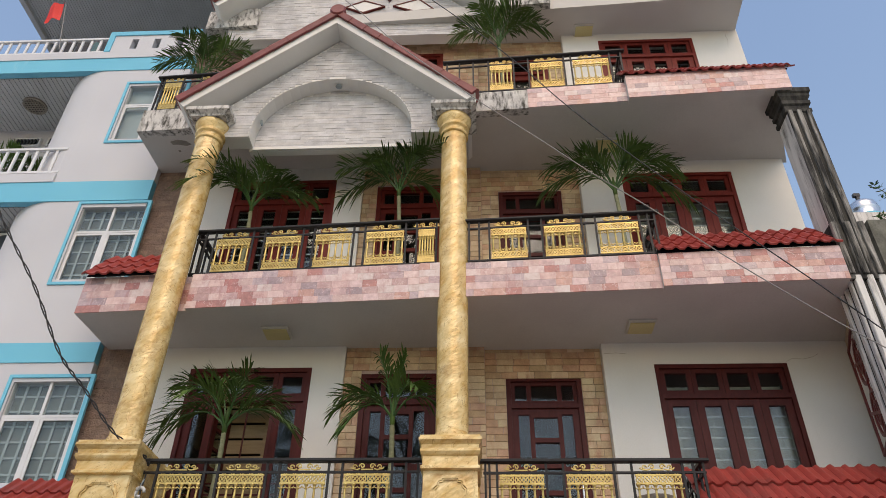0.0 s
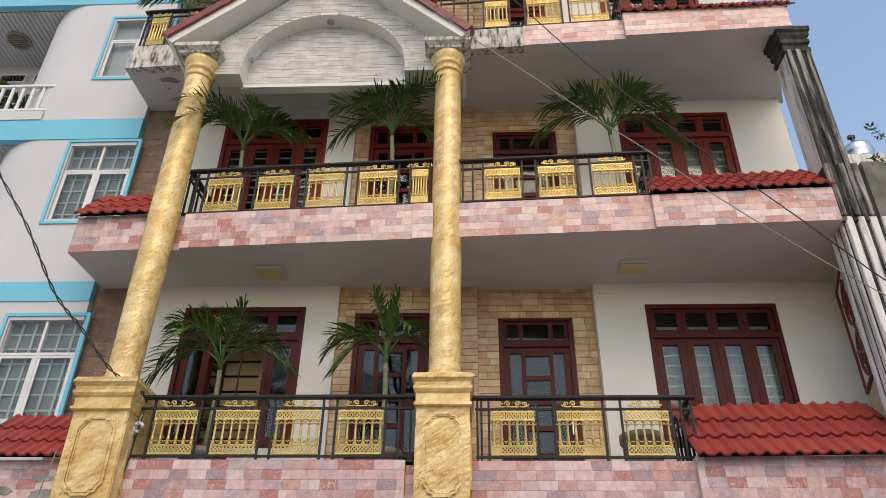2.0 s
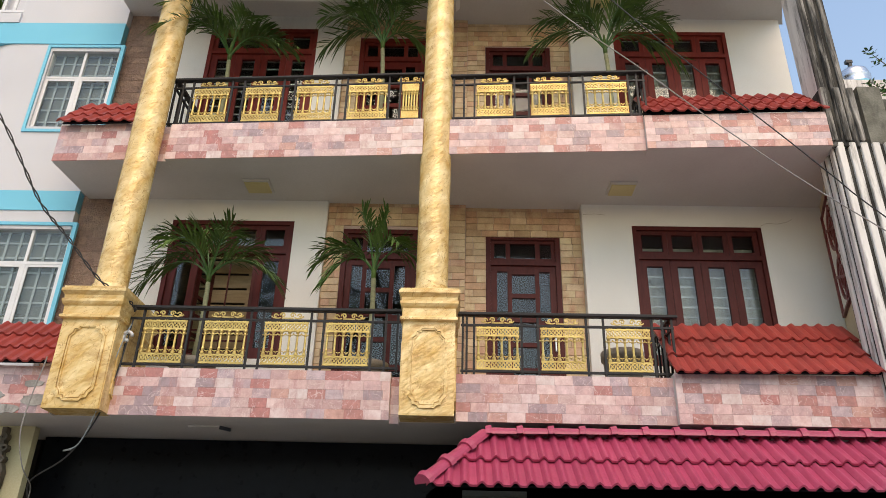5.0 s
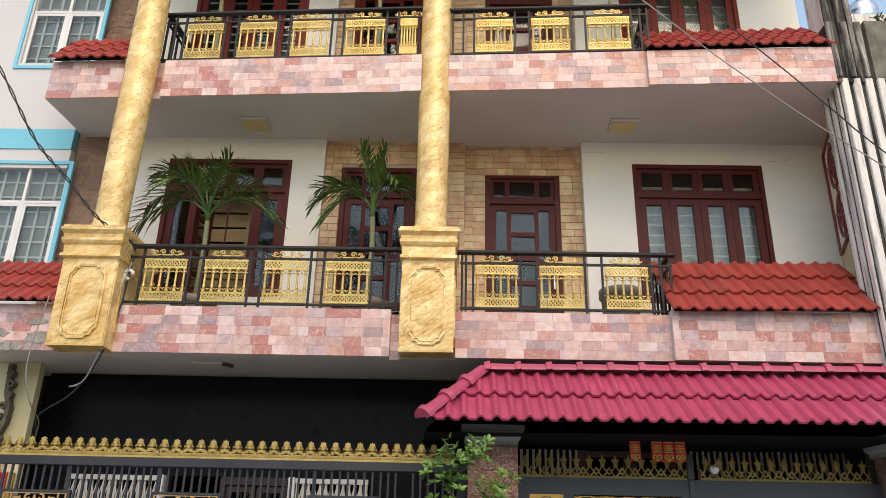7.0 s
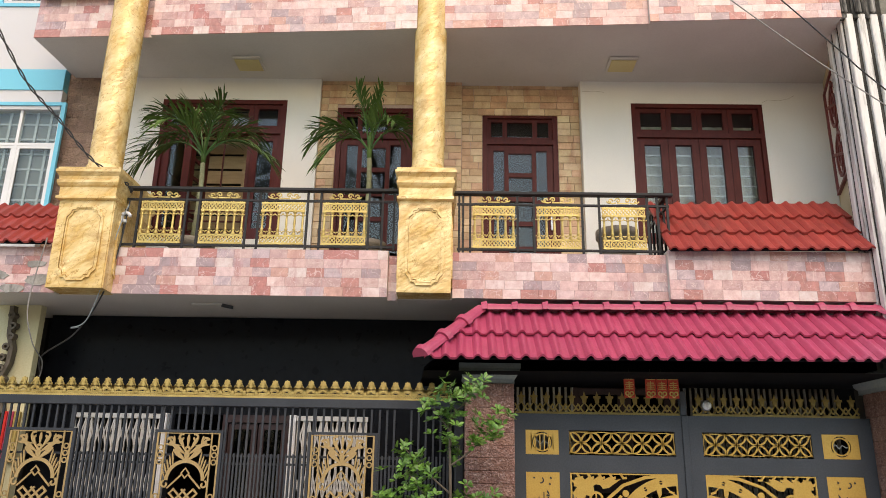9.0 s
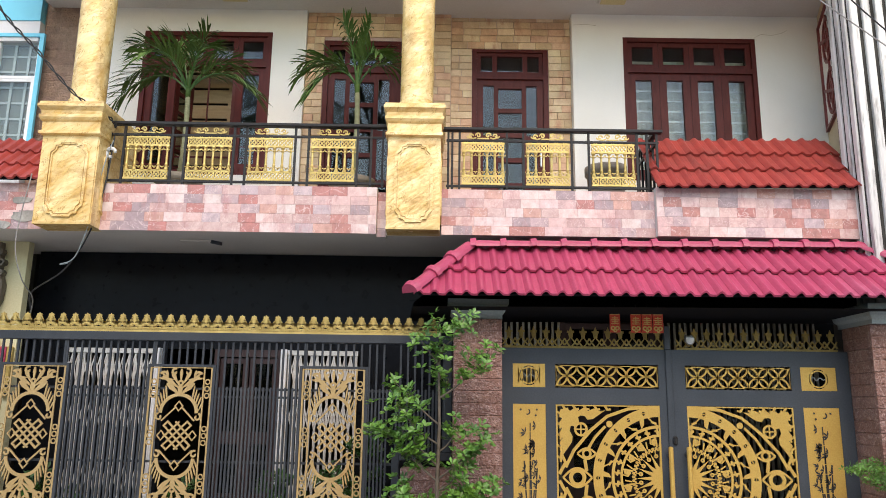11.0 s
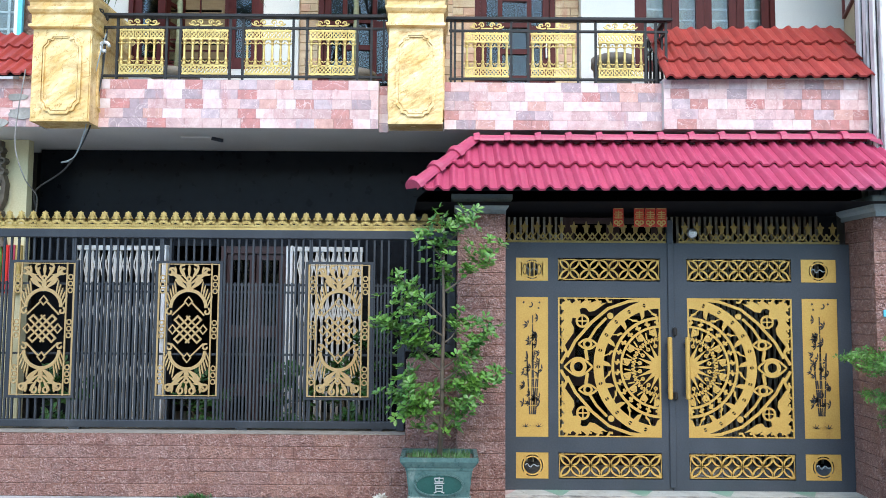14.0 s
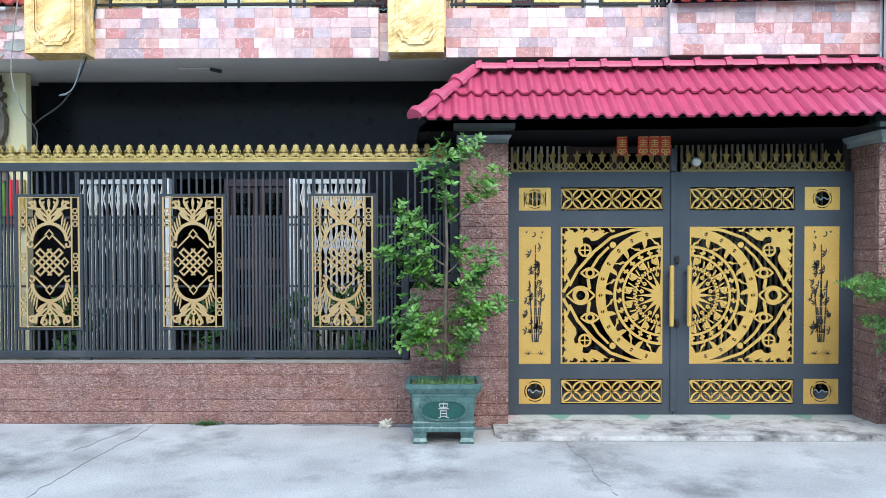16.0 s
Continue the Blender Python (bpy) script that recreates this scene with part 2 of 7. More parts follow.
CRACKDARK = surf("crack_dirt", (0.3, 0.29, 0.27), (0.2, 0.195, 0.18), 9, 0.9, 0.2)
THRESHPALE = surf("pale_glazed_tile", (0.5, 0.52, 0.48), (0.38, 0.4, 0.37), 9, 0.4, 0.1, stain=(0.28, 0.28, 0.25), stain_scale=6, stain_amt=0.35)
THRESHGREEN = surf("green_glazed_tile", (0.16, 0.3, 0.22), (0.22, 0.36, 0.28), 9, 0.4, 0.1, stain=(0.3, 0.32, 0.28), stain_scale=6, stain_amt=0.35)
# Near-black so that the rooms' shade is held in the surface colour.
ROOMSHADE = surf("room_shade_colour", (0.055, 0.048, 0.042), (0.04, 0.035, 0.03), 2, 0.8, 0.0)
CURTAIN = surf("pale_curtain", (0.58, 0.55, 0.47), (0.45, 0.43, 0.37), 3, 0.9, 0.1, stretch=(6, 6, 0.5))
STEEL = surf("brushed_steel", (0.62, 0.63, 0.64), (0.5, 0.51, 0.52), 5, 0.28, 0.05, metal=0.9)
GRILLE = surf("silver_grille", (0.64, 0.63, 0.6), (0.52, 0.515, 0.49), 5, 0.45, 0.05, metal=0.1)
# Darker copy of the silver grille; the shade behind the gate is in its colour.
SHADEGRILLE = surf("shaded_grille", (0.26, 0.25, 0.2), (0.19, 0.185, 0.15), 5, 0.5, 0.05, metal=0.1)
ALU = surf("white_aluminium", (0.72, 0.73, 0.74), (0.64, 0.65, 0.66), 5, 0.4, 0.03)
GREYCAP = surf("grey_moulding_paint", (0.3, 0.35, 0.36), (0.25, 0.29, 0.3), 3, 0.6, 0.06)
PALEYELLOW = surf("pale_yellow_paint", (0.62, 0.58, 0.36), (0.55, 0.5, 0.3), 2, 0.8, 0.05)
SCREENWOOD = surf("tan_slat_wood", (0.34, 0.235, 0.11), (0.26, 0.175, 0.08), 5, 0.6, 0.1, 60, stretch=(1, 6, 6))
BEIGE = surf("beige_paint", (0.62, 0.5, 0.33), (0.55, 0.44, 0.29), 2, 0.8, 0.05)
LAMPGLASS = surf("yellowed_diffuser", (0.6, 0.51, 0.24), (0.53, 0.44, 0.2), 3, 0.5, 0.02)
PANE = glass("window_glass", gloss=0.1)
PANEDARK = glass("tinted_glass", (0.45, 0.5, 0.5), 0.1)
RED = surf("red_cloth", (0.72, 0.035, 0.025), (0.6, 0.025, 0.018), 4, 0.7, 0.05)
REDPAPER = surf("red_paper", (0.55, 0.05, 0.02), (0.45, 0.04, 0.02), 6, 0.6, 0.03)
CABLE = surf("black_cable", (0.02, 0.02, 0.021), (0.03, 0.03, 0.03), 20, 0.5, 0.0)
GREYCABLE = surf("grey_cable", (0.3, 0.29, 0.27), (0.24, 0.23, 0.22), 20, 0.5, 0.0)
LEAF = surf("palm_leaf", (0.038, 0.085, 0.02), (0.1, 0.165, 0.04), 4, 0.5, 0.05, vary=0.3)
LEAF.node_tree.nodes["Principled BSDF"].inputs["Specular IOR Level"].default_value = 0.2
FRESH = surf("fresh_leaf", (0.13, 0.27, 0.035), (0.05, 0.135, 0.022), 5, 0.42, 0.05, vary=0.3, islands=True)
MIDLEAF = surf("mid_leaf", (0.05, 0.14, 0.025), (0.035, 0.09, 0.02), 5, 0.45, 0.05, vary=0.35, islands=True)
BARK = surf("bark", (0.14, 0.115, 0.085), (0.08, 0.068, 0.05), 15, 0.85, 0.4)
PALMTRUNK = surf("palm_trunk", (0.24, 0.25, 0.14), (0.17, 0.18, 0.1), 14, 0.75, 0.3, stretch=(1, 1, 4))
GREENPOT = surf("green_glazed_pot", (0.045, 0.1, 0.095), (0.085, 0.155, 0.145), 22, 0.3, 0.25, stain=(0.2, 0.26, 0.24), stain_scale=14, stain_amt=0.25)
DARKGLAZE = surf("dark_green_glaze", (0.012, 0.06, 0.05), (0.02, 0.08, 0.068), 8, 0.25, 0.08)
GREYPOT = surf("grey_clay_pot", (0.3, 0.27, 0.22), (0.2, 0.18, 0.15), 8, 0.7, 0.2)
SLATS = surf("slatted_ceiling", (0.5, 0.52, 0.52), (0.44, 0.46, 0.46), 3, 0.6, 0.05)
EDGETILE = surf("maroon_edge_tile", (0.2, 0.035, 0.03), (0.15, 0.027, 0.024), 6, 0.5, 0.2, 60, vary=0.12)
BLIND = surf("grey_blind", (0.17, 0.175, 0.165), (0.13, 0.135, 0.125), 3, 0.7, 0.0)
BLINDBAR = surf("frosted_grille", (0.4, 0.42, 0.41), (0.34, 0.36, 0.35), 5, 0.6, 0.0)
OLDWALL = surf("old_green_grey_wall", (0.2, 0.2, 0.17), (0.11, 0.11, 0.09), 6, 0.9, 0.4, 45, stain=(0.03, 0.03, 0.026), stain_scale=4, stain_amt=0.6)
CRACKLINE = surf("plaster_crack", (0.45, 0.4, 0.34), (0.36, 0.32, 0.27), 9, 0.9, 0.1)
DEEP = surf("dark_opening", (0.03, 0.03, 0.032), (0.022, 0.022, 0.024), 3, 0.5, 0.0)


for m in (DARKWOOD, MAROON, REDWOOD):
    m.node_tree.nodes["Principled BSDF"].inputs["Specular IOR Level"].default_value = 0.15


# ---- mesh helpers ----
def finish(name, bm, material, smooth=False):
    me = bpy.data.meshes.new(name)
    bm.to_mesh(me)
    bm.free()
    me.materials.append(material)
    if smooth:
        me.shade_smooth()
    return me


def part(name, bm, material, parent, label="", smooth=False):
    """Links a bmesh (or a ready mesh) as one object under a thing or a part."""
    me = bm if isinstance(bm, bpy.types.Mesh) else finish(name, bm, material, smooth)
    ob = new(name, me)
    ob.parent = parent
    return tagged(ob, label)


def thing(name, m=None, label="", category="", group="", kind=""):
    ob = new(name)
    ob.empty_display_size = 0.1
    if m is not None:
        ob.matrix_world = m
    return tagged(ob, label, category, group, kind)


def setting(name, bm, material, label, category, smooth=False, m=None):
    ob = new(name, finish(name, bm, material, smooth))
    if m is not None:
        ob.matrix_world = m
    return tagged(ob, label, category, kind="structure")


def box(bm, x0, x1, y0, y1, z0, z1, bevel=0.0):
    m = Matrix.LocRotScale(((x0 + x1) / 2, (y0 + y1) / 2, (z0 + z1) / 2), None, (abs(x1 - x0), abs(y1 - y0), abs(z1 - z0)))
    g = bmesh.ops.create_cube(bm, size=1, matrix=m)
    if bevel:
        es = list({e for v in g["verts"] for e in v.link_edges})
        bmesh.ops.bevel(bm, geom=es, offset=bevel, segments=1, affect="EDGES")
    return bm


def boxes(*specs, bevel=0.0):
    bm = bmesh.new()
    for s in specs:
        box(bm, *s, bevel=bevel)
    return bm


def lathe(bm, profile, cx=0.0, cy=0.0, seg=20, cap=True):
    """profile: (radius, z) from the bottom up."""
    rings = []
    for r, z in profile:
        rings.append([bm.verts.new((cx + r * math.cos(2 * math.pi * i / seg), cy + r * math.sin(2 * math.pi * i / seg), z)) for i in range(seg)])
    for a, b in zip(rings, rings[1:]):
        for i in range(seg):
            bm.faces.new((a[i], a[(i + 1) % seg], b[(i + 1) % seg], b[i]))
    if cap:
        bm.faces.new(rings[0][::-1])
        bm.faces.new(rings[-1])
    return bm


def square_stack(bm, profile, cx, cy, kx=1.0, ky=1.0):
    """Square moulding: (half width, z) rows from the bottom up."""
    rings = []
    for h, z in profile:
        rings.append([bm.verts.new((cx + sx * h * kx, cy + sy * h * ky, z)) for sx, sy in ((-1, -1), (1, -1), (1, 1), (-1, 1))])
    for a, b in zip(rings, rings[1:]):
        for i in range(4):
            bm.faces.new((a[i], a[(i + 1) % 4], b[(i + 1) % 4], b[i]))
    bm.faces.new(rings[0][::-1])
    bm.faces.new(rings[-1])
    return bm


def tube(bm, pts, r, seg=6, r1=None):
    """A round bar along points, tapering from r to r1."""
    pts = [Vector(p) for p in pts]
    r1 = r if r1 is None else r1
    rings = []
    for i, p in enumerate(pts):
        d = (pts[min(i + 1, len(pts) - 1)] - pts[max(i - 1, 0)]).normalized()
        u = d.orthogonal().normalized() if abs(d.z) > 0.95 else d.cross(Vector((0, 0, 1))).normalized()
        v = d.cross(u)
        k = r + (r1 - r) * i / (len(pts) - 1)
        rings.append([bm.verts.new(p + k * (math.cos(2 * math.pi * j / seg) * u + math.sin(2 * math.pi * j / seg) * v)) for j in range(seg)])
    for a, b in zip(rings, rings[1:]):
        for j in range(seg):
            bm.faces.new((a[j], a[(j + 1) % seg], b[(j + 1) % seg], b[j]))
    bm.faces.new(rings[0][::-1])
    bm.faces.new(rings[-1])
    return bm


def plate(bm, pts, y0, y1):
    """A flat shape in the x-z plane with thickness from y0 to y1 (convex or simple outline)."""
    front = [bm.verts.new((x, y0, z)) for x, z in pts]
    back = [bm.verts.new((x, y1, z)) for x, z in pts]
    bm.faces.new(front)
    bm.faces.new(back[::-1])
    k = len(pts)
    for i in range(k):
        bm.faces.new((front[(i + 1) % k], front[i], back[i], back[(i + 1) % k]))
    return bm


def strip(bm, pts, w, y0, y1, closed=False):
    """A flat band of width w along points in the x-z plane."""
    k = len(pts)
    rows = []
    for i, (x, z) in enumerate(pts):
        a = pts[(i - 1) % k] if closed or i > 0 else pts[i]
        b = pts[(i + 1) % k] if closed or i < k - 1 else pts[i]
        dx, dz = b[0] - a[0], b[1] - a[1]
        le = math.hypot(dx, dz) or 1
        nx, nz = -dz / le * w / 2, dx / le * w / 2
        rows.append([bm.verts.new(p) for p in ((x + nx, y0, z + nz), (x - nx, y0, z - nz), (x - nx, y1, z - nz), (x + nx, y1, z + nz))])
    pairs = list(zip(rows, rows[1:])) + ([(rows[-1], rows[0])] if closed else [])
    for a, b in pairs:
        for j in range(4):
            bm.faces.new((a[j], b[j], b[(j + 1) % 4], a[(j + 1) % 4]))
    if not closed:
        bm.faces.new(rows[0])
        bm.faces.new(rows[-1][::-1])
    return bm


def arc(cx, cz, r, a0, a1, n=16, rz=None):
    return [(cx + r * math.cos(radians(a0 + (a1 - a0) * i / n)), cz + (rz or r) * math.sin(radians(a0 + (a1 - a0) * i / n))) for i in range(n + 1)]


def ring(bm, cx, cz, r, w, y0, y1, n=20, rz=None):
    return strip(bm, arc(cx, cz, r, 0, 360, n, rz)[:-1], w, y0, y1, closed=True)


def clip(bm, planes):
    """Keeps what lies on the inner side of each (point, outward normal)."""
    for co, no in planes:
        bmesh.ops.bisect_plane(bm, geom=bm.verts[:] + bm.edges[:] + bm.faces[:], plane_co=co, plane_no=no, clear_outer=True)
    return bm


def holed(x0, x1, z0, z1, y0, y1, holes):
    """A wall slab with rectangular holes (x0, x1, z0, z1), closed on all its faces."""
    bm = bmesh.new()
    xs = sorted({x0, x1, *(v for h in holes for v in h[:2] if x0 < v < x1)})
    zs = sorted({z0, z1, *(v for h in holes for v in h[2:] if z0 < v < z1)})
    def solid(i, j):
        if not (0 <= i < len(xs) - 1 and 0 <= j < len(zs) - 1):
            return False
        cx, cz = (xs[i] + xs[i + 1]) / 2, (zs[j] + zs[j + 1]) / 2
        return not any(h[0] < cx < h[1] and h[2] < cz < h[3] for h in holes)
    for i in range(len(xs) - 1):
        for j in range(len(zs) - 1):
            if not solid(i, j):
                continue
            a, b, c, d = xs[i], xs[i + 1], zs[j], zs[j + 1]
            def face(*co):
                bm.faces.new([bm.verts.new(p) for p in co])
            face((a, y0, c), (b, y0, c), (b, y0, d), (a, y0, d))
            face((a, y1, d), (b, y1, d), (b, y1, c), (a, y1, c))
            if not solid(i - 1, j):
                face((a, y1, c), (a, y0, c), (a, y0, d), (a, y1, d))
            if not solid(i + 1, j):
                face((b, y0, c), (b, y1, c), (b, y1, d), (b, y0, d))
            if not solid(i, j - 1):
                face((a, y1, c), (b, y1, c), (b, y0, c), (a, y0, c))
            if not solid(i, j + 1):
                face((a, y0, d), (b, y0, d), (b, y1, d), (a, y1, d))
    bmesh.ops.remove_doubles(bm, verts=bm.verts[:], dist=1e-5)
    return bm


BRICKS = {}


def brick_mesh(w, h, d, material, ch, chx=None):
    key = (round(w, 2), round(h, 3), d, material.name)
    if key not in BRICKS:
        w, h = key[0], key[1]
        bm = bmesh.new()
        x, z = w / 2, h / 2
        cx = ch if chx is None else chx
        o = [bm.verts.new(p) for p in ((-x, d, -z), (x, d, -z), (x, d, z), (-x, d, z))]
        p = [bm.verts.new(q) for q in ((-x, ch, -z), (x, ch, -z), (x, ch, z), (-x, ch, z))]
        f = [bm.verts.new(q) for q in ((-x + cx, 0, -z + ch), (x - cx, 0, -z + ch), (x - cx, 0, z - ch), (-x + cx, 0, z - ch))]
        bm.faces.new(f)
        for a, b in ((f, p), (p, o)):
            for i in range(4):
                bm.faces.new((b[i], b[(i + 1) % 4], a[(i + 1) % 4], a[i]))
        BRICKS[key] = finish("tile", bm, material)
    return BRICKS[key]


def lay(parent, name, x0, x1, z0, z1, y, w, h, d, material, joint=0.004, holes=(), uneven=0.003, ch=0.003, seed=1, wvar=0.0, chx=None):
    """Rows of pieces in running bond, each an object under parent; y is their front face."""
    rr = random.Random(seed)
    rows = max(1, round((z1 - z0) / h))
    h = (z1 - z0) / rows
    for k in range(rows):
        za, zb = z0 + k * h, z0 + (k + 1) * h
        spans = [(x0, x1)]
        for hx0, hx1, hz0, hz1 in holes:
            if min(zb, hz1) - max(za, hz0) > 0.5 * h:
                nxt = []
                for a, b in spans:
                    if hx1 <= a or hx0 >= b:
                        nxt.append((a, b))
                    else:
                        if hx0 > a:
                            nxt.append((a, hx0))
                        if hx1 < b:
                            nxt.append((hx1, b))
                spans = nxt
        shift = rr.uniform(0, w) if k % 2 else rr.uniform(0.3, 0.6) * w
        for a, b in spans:
            cuts = [a]
            c = x0 - shift
            while c < b:
                if c > a + 0.25 * w and c < b - 0.2 * w:
                    cuts.append(c)
                c += w * (1 + rr.uniform(-wvar, wvar))
            cuts.append(b)
            for p, q in zip(cuts, cuts[1:]):
                ob = new(name, brick_mesh(q - p - joint, h - joint, d, material, ch, chx))
                ob.parent = parent
                ob.location = ((p + q) / 2, y - rr.uniform(0, uneven), (za + zb) / 2)
                ob.scale = ((q - p - joint) / max(0.01, round(q - p - joint, 2)), 1, 1)


# ---- ground and street ----
g = bmesh.new()
bmesh.ops.create_grid(g, x_segments=40, y_segments=40, size=400)
setting("ground", g, ASPHALT, "worn grey concrete street surface with faint cracks", "street")

# Added wall out of view: cuts low skylight and bounces warm light.
setting("unseen_wall_opposite", boxes((-30, 30, -9.4, -9.0, 0, 6.5)), BEIGE, "plain unseen wall across the street, added to block skylight and bounce warm light", "wall")
LEVELS = (3.43, 6.43, 9.49, 12.5)
SKEW = math.degrees(math.atan(-0.052))
FRONT = {1: pose(0, 7.0, 0), 2: pose(0, 6.955, 0, 0, 0, SKEW), 3: pose(0, 6.955, 0, 0, 0, SKEW), 4: pose(0, 7.6, 0, 0, 0, SKEW)}


# ---- walls of the house ----
def storey_wall(level, z0, z1):
    tops = {1: (6.14, 6.08, 6.06), 2: (9.26, 9.16, 9.08), 3: (12.33, 12.2, 12.1)}[level]
    wl = (-3.58, -2.05, z0 + 0.75, tops[0])
    dl = (-1.44, -0.51, z0, tops[1])
    dr = (0.34, 1.26, z0, tops[2])
    wr = (2.135, 3.72, z0 + 0.75, tops[0])
    setting(f"wall_white_west_{level}", holed(-4.0, -1.65, z0, z1, 8.08, 8.3, [wl]), WHITE, "smooth white painted balcony wall", "wall")
    setting(f"wall_white_east_{level}", holed(1.53, 4.5, z0, z1, 8.08, 8.3, [wr]), WHITE, "smooth white painted balcony wall with a hairline crack", "wall")
    a = setting(f"wall_tiled_west_{level}", holed(-1.65, 0.085, z0, z1, 8.15, 8.36, [dl]), GROUT, "wall clad in sand-coloured stone tiles", "wall")
    b = setting(f"wall_tiled_east_{level}", holed(0.085, 1.53, z0, z1, 8.23, 8.4, [dr]), GROUT, "wall clad in sand-coloured stone tiles", "wall")
    if level < 3:
        lay(a, "tile", -1.65, 0.085, z0 + (0.35 if level == 2 else 0.0), z1, 8.133, 0.205, 0.09, 0.02, SANDTILE, holes=[dl], seed=level)
        lay(b, "tile", 0.085, 1.53, z0 + (0.35 if level == 2 else 0.0), z1, 8.213, 0.205, 0.09, 0.02, SANDTILE, holes=[dr], seed=level + 5)
    else:
        lay(a, "tile", -1.65, 0.085, z0 + 1.3, z1, 8.133, 0.205, 0.09, 0.02, SANDTILE, holes=[dl], seed=level)
        lay(b, "tile", 0.085, 1.53, z0 + 1.3, z1, 8.213, 0.205, 0.09, 0.02, SANDTILE, holes=[dr], seed=level + 5)
    s = setting(f"wall_brown_{level}", boxes((-4.79, -4.0, 8.12, 8.3, z0, z1)), BROWNTILE, "narrow strip of wall clad in rough brown stone", "wall")
    lay(s, "tile", -4.79, -4.0, z0, z1, 8.1, 0.2, 0.1, 0.02, BROWNTILE, joint=0.0008, uneven=0.005, ch=0.003, seed=level, wvar=0.3, chx=0.001)
    return wl, dl, dr, wr


def slab_front(level, x0, x1, ztop, zbot, y0=0.0, tile=True, seed=1, label=""):
    """The face of a balcony slab: a kerb wall clad in tiles."""
    ob = setting("balcony_parapet", boxes((x0, x1, y0 + 0.012, y0 + 0.14, zbot, ztop)), CEIL if tile else WEATHER,
                 label or "balcony edge clad in pink and grey marble tiles", "balcony", m=FRONT[level])
    if tile:
        lay(ob, "tile", x0, x1, zbot, ztop, y0, 0.182, 0.094, 0.012, PINKTILE, joint=0.0012, uneven=0.0008, ch=0.0008, seed=seed, wvar=0.06)
    return ob


def flared(x0, x1, y0, y1, z0, z1):
    """A slab whose far right corner reaches out along the skewed plot line."""
    bm = boxes((x0, x1, y0, y1, z0, z1))
    for v in bm.verts:
        if v.co.x > 0 and v.co.y > (y0 + y1) / 2:
            v.co.x += 0.36 * (y1 - y0)
    return bm


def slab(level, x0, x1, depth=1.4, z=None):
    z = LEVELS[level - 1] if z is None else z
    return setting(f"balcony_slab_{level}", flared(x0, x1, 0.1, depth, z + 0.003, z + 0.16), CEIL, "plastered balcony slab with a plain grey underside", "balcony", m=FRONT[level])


HOLES = {}
for lv in (1, 2, 3):
    HOLES[lv] = storey_wall(lv, LEVELS[lv - 1] + 0.17 if lv > 1 else 3.6, LEVELS[lv] + 0.05)
slab(1, -4.85, 4.1, 1.3)
slab(2, -4.78, 4.05, 1.45)
slab(3, -0.85, 4.05, 1.45)
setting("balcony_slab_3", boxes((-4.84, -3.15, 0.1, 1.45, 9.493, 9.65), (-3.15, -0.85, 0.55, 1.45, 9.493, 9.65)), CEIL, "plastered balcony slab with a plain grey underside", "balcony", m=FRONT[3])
# inner walls and floors coloured near-black to stand in for unlit rooms
setting("wall_rear", boxes((-4.7, 4.6, 11.8, 12.0, 0, 13.5), (4.44, 4.6, 8.3, 11.8, 0, 13.5), (-4.79, -4.65, 8.3, 11.8, 0, 13.5)), ROOMSHADE, "plain inner walls of the house", "wall")
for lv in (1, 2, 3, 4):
    setting(f"floor_inner_{lv}", boxes((-4.65, 4.44, 8.42, 11.8, LEVELS[lv - 1], LEVELS[lv - 1] + 0.16)), ROOMSHADE, "floor inside the house", "floor")

# tiled parapets
slab_front(1, -3.36, -0.64, 3.905, 3.43, seed=11)
slab_front(1, -0.64, -0.55, 3.87, 3.41, y0=0.06, seed=12)
slab_front(1, 0.0, 2.11, 3.895, 3.43, seed=13)
slab_front(1, 2.11, 4.1, 3.925, 3.43, y0=-0.07, seed=14)
slab_front(1, -4.85, -3.93, 3.9, 3.43, seed=15)
slab_front(2, -3.42, -0.66, 6.915, 6.43, seed=21)
slab_front(2, -3.9, -3.42, 6.915, 6.43, y0=0.05, seed=26)
slab_front(2, -0.66, -0.42, 6.9, 6.42, y0=-0.03, seed=22)
slab_front(2, -0.12, 2.07, 6.9, 6.43, seed=23)
slab_front(2, 2.07, 4.04, 6.86, 6.42, y0=-0.06, seed=24)
slab_front(2, -4.78, -3.9, 6.93, 6.43, seed=25)
slab_front(3, -4.84, -4.0, 9.92, 9.49, tile=False, label="weathered bare plaster balcony edge with black stains")
slab_front(3, 0.0, 0.75, 9.83, 9.46, tile=False, label="weathered bare plaster balcony edge with black stains")
slab_front(3, 0.75, 2.09, 9.83, 9.46, seed=31)
slab_front(3, 2.09, 4.2, 9.88, 9.44, y0=-0.08, seed=32)
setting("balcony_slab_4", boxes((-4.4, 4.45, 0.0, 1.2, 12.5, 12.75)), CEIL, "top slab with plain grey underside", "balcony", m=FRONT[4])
slab_front(4, -4.6, -3.7, 12.95, 12.48, y0=-0.15, tile=False, label="weathered bare plaster slab edge")
slab_front(4, 0.35, 1.3, 12.95, 12.48, y0=-0.15, tile=False, label="weathered bare plaster slab edge")


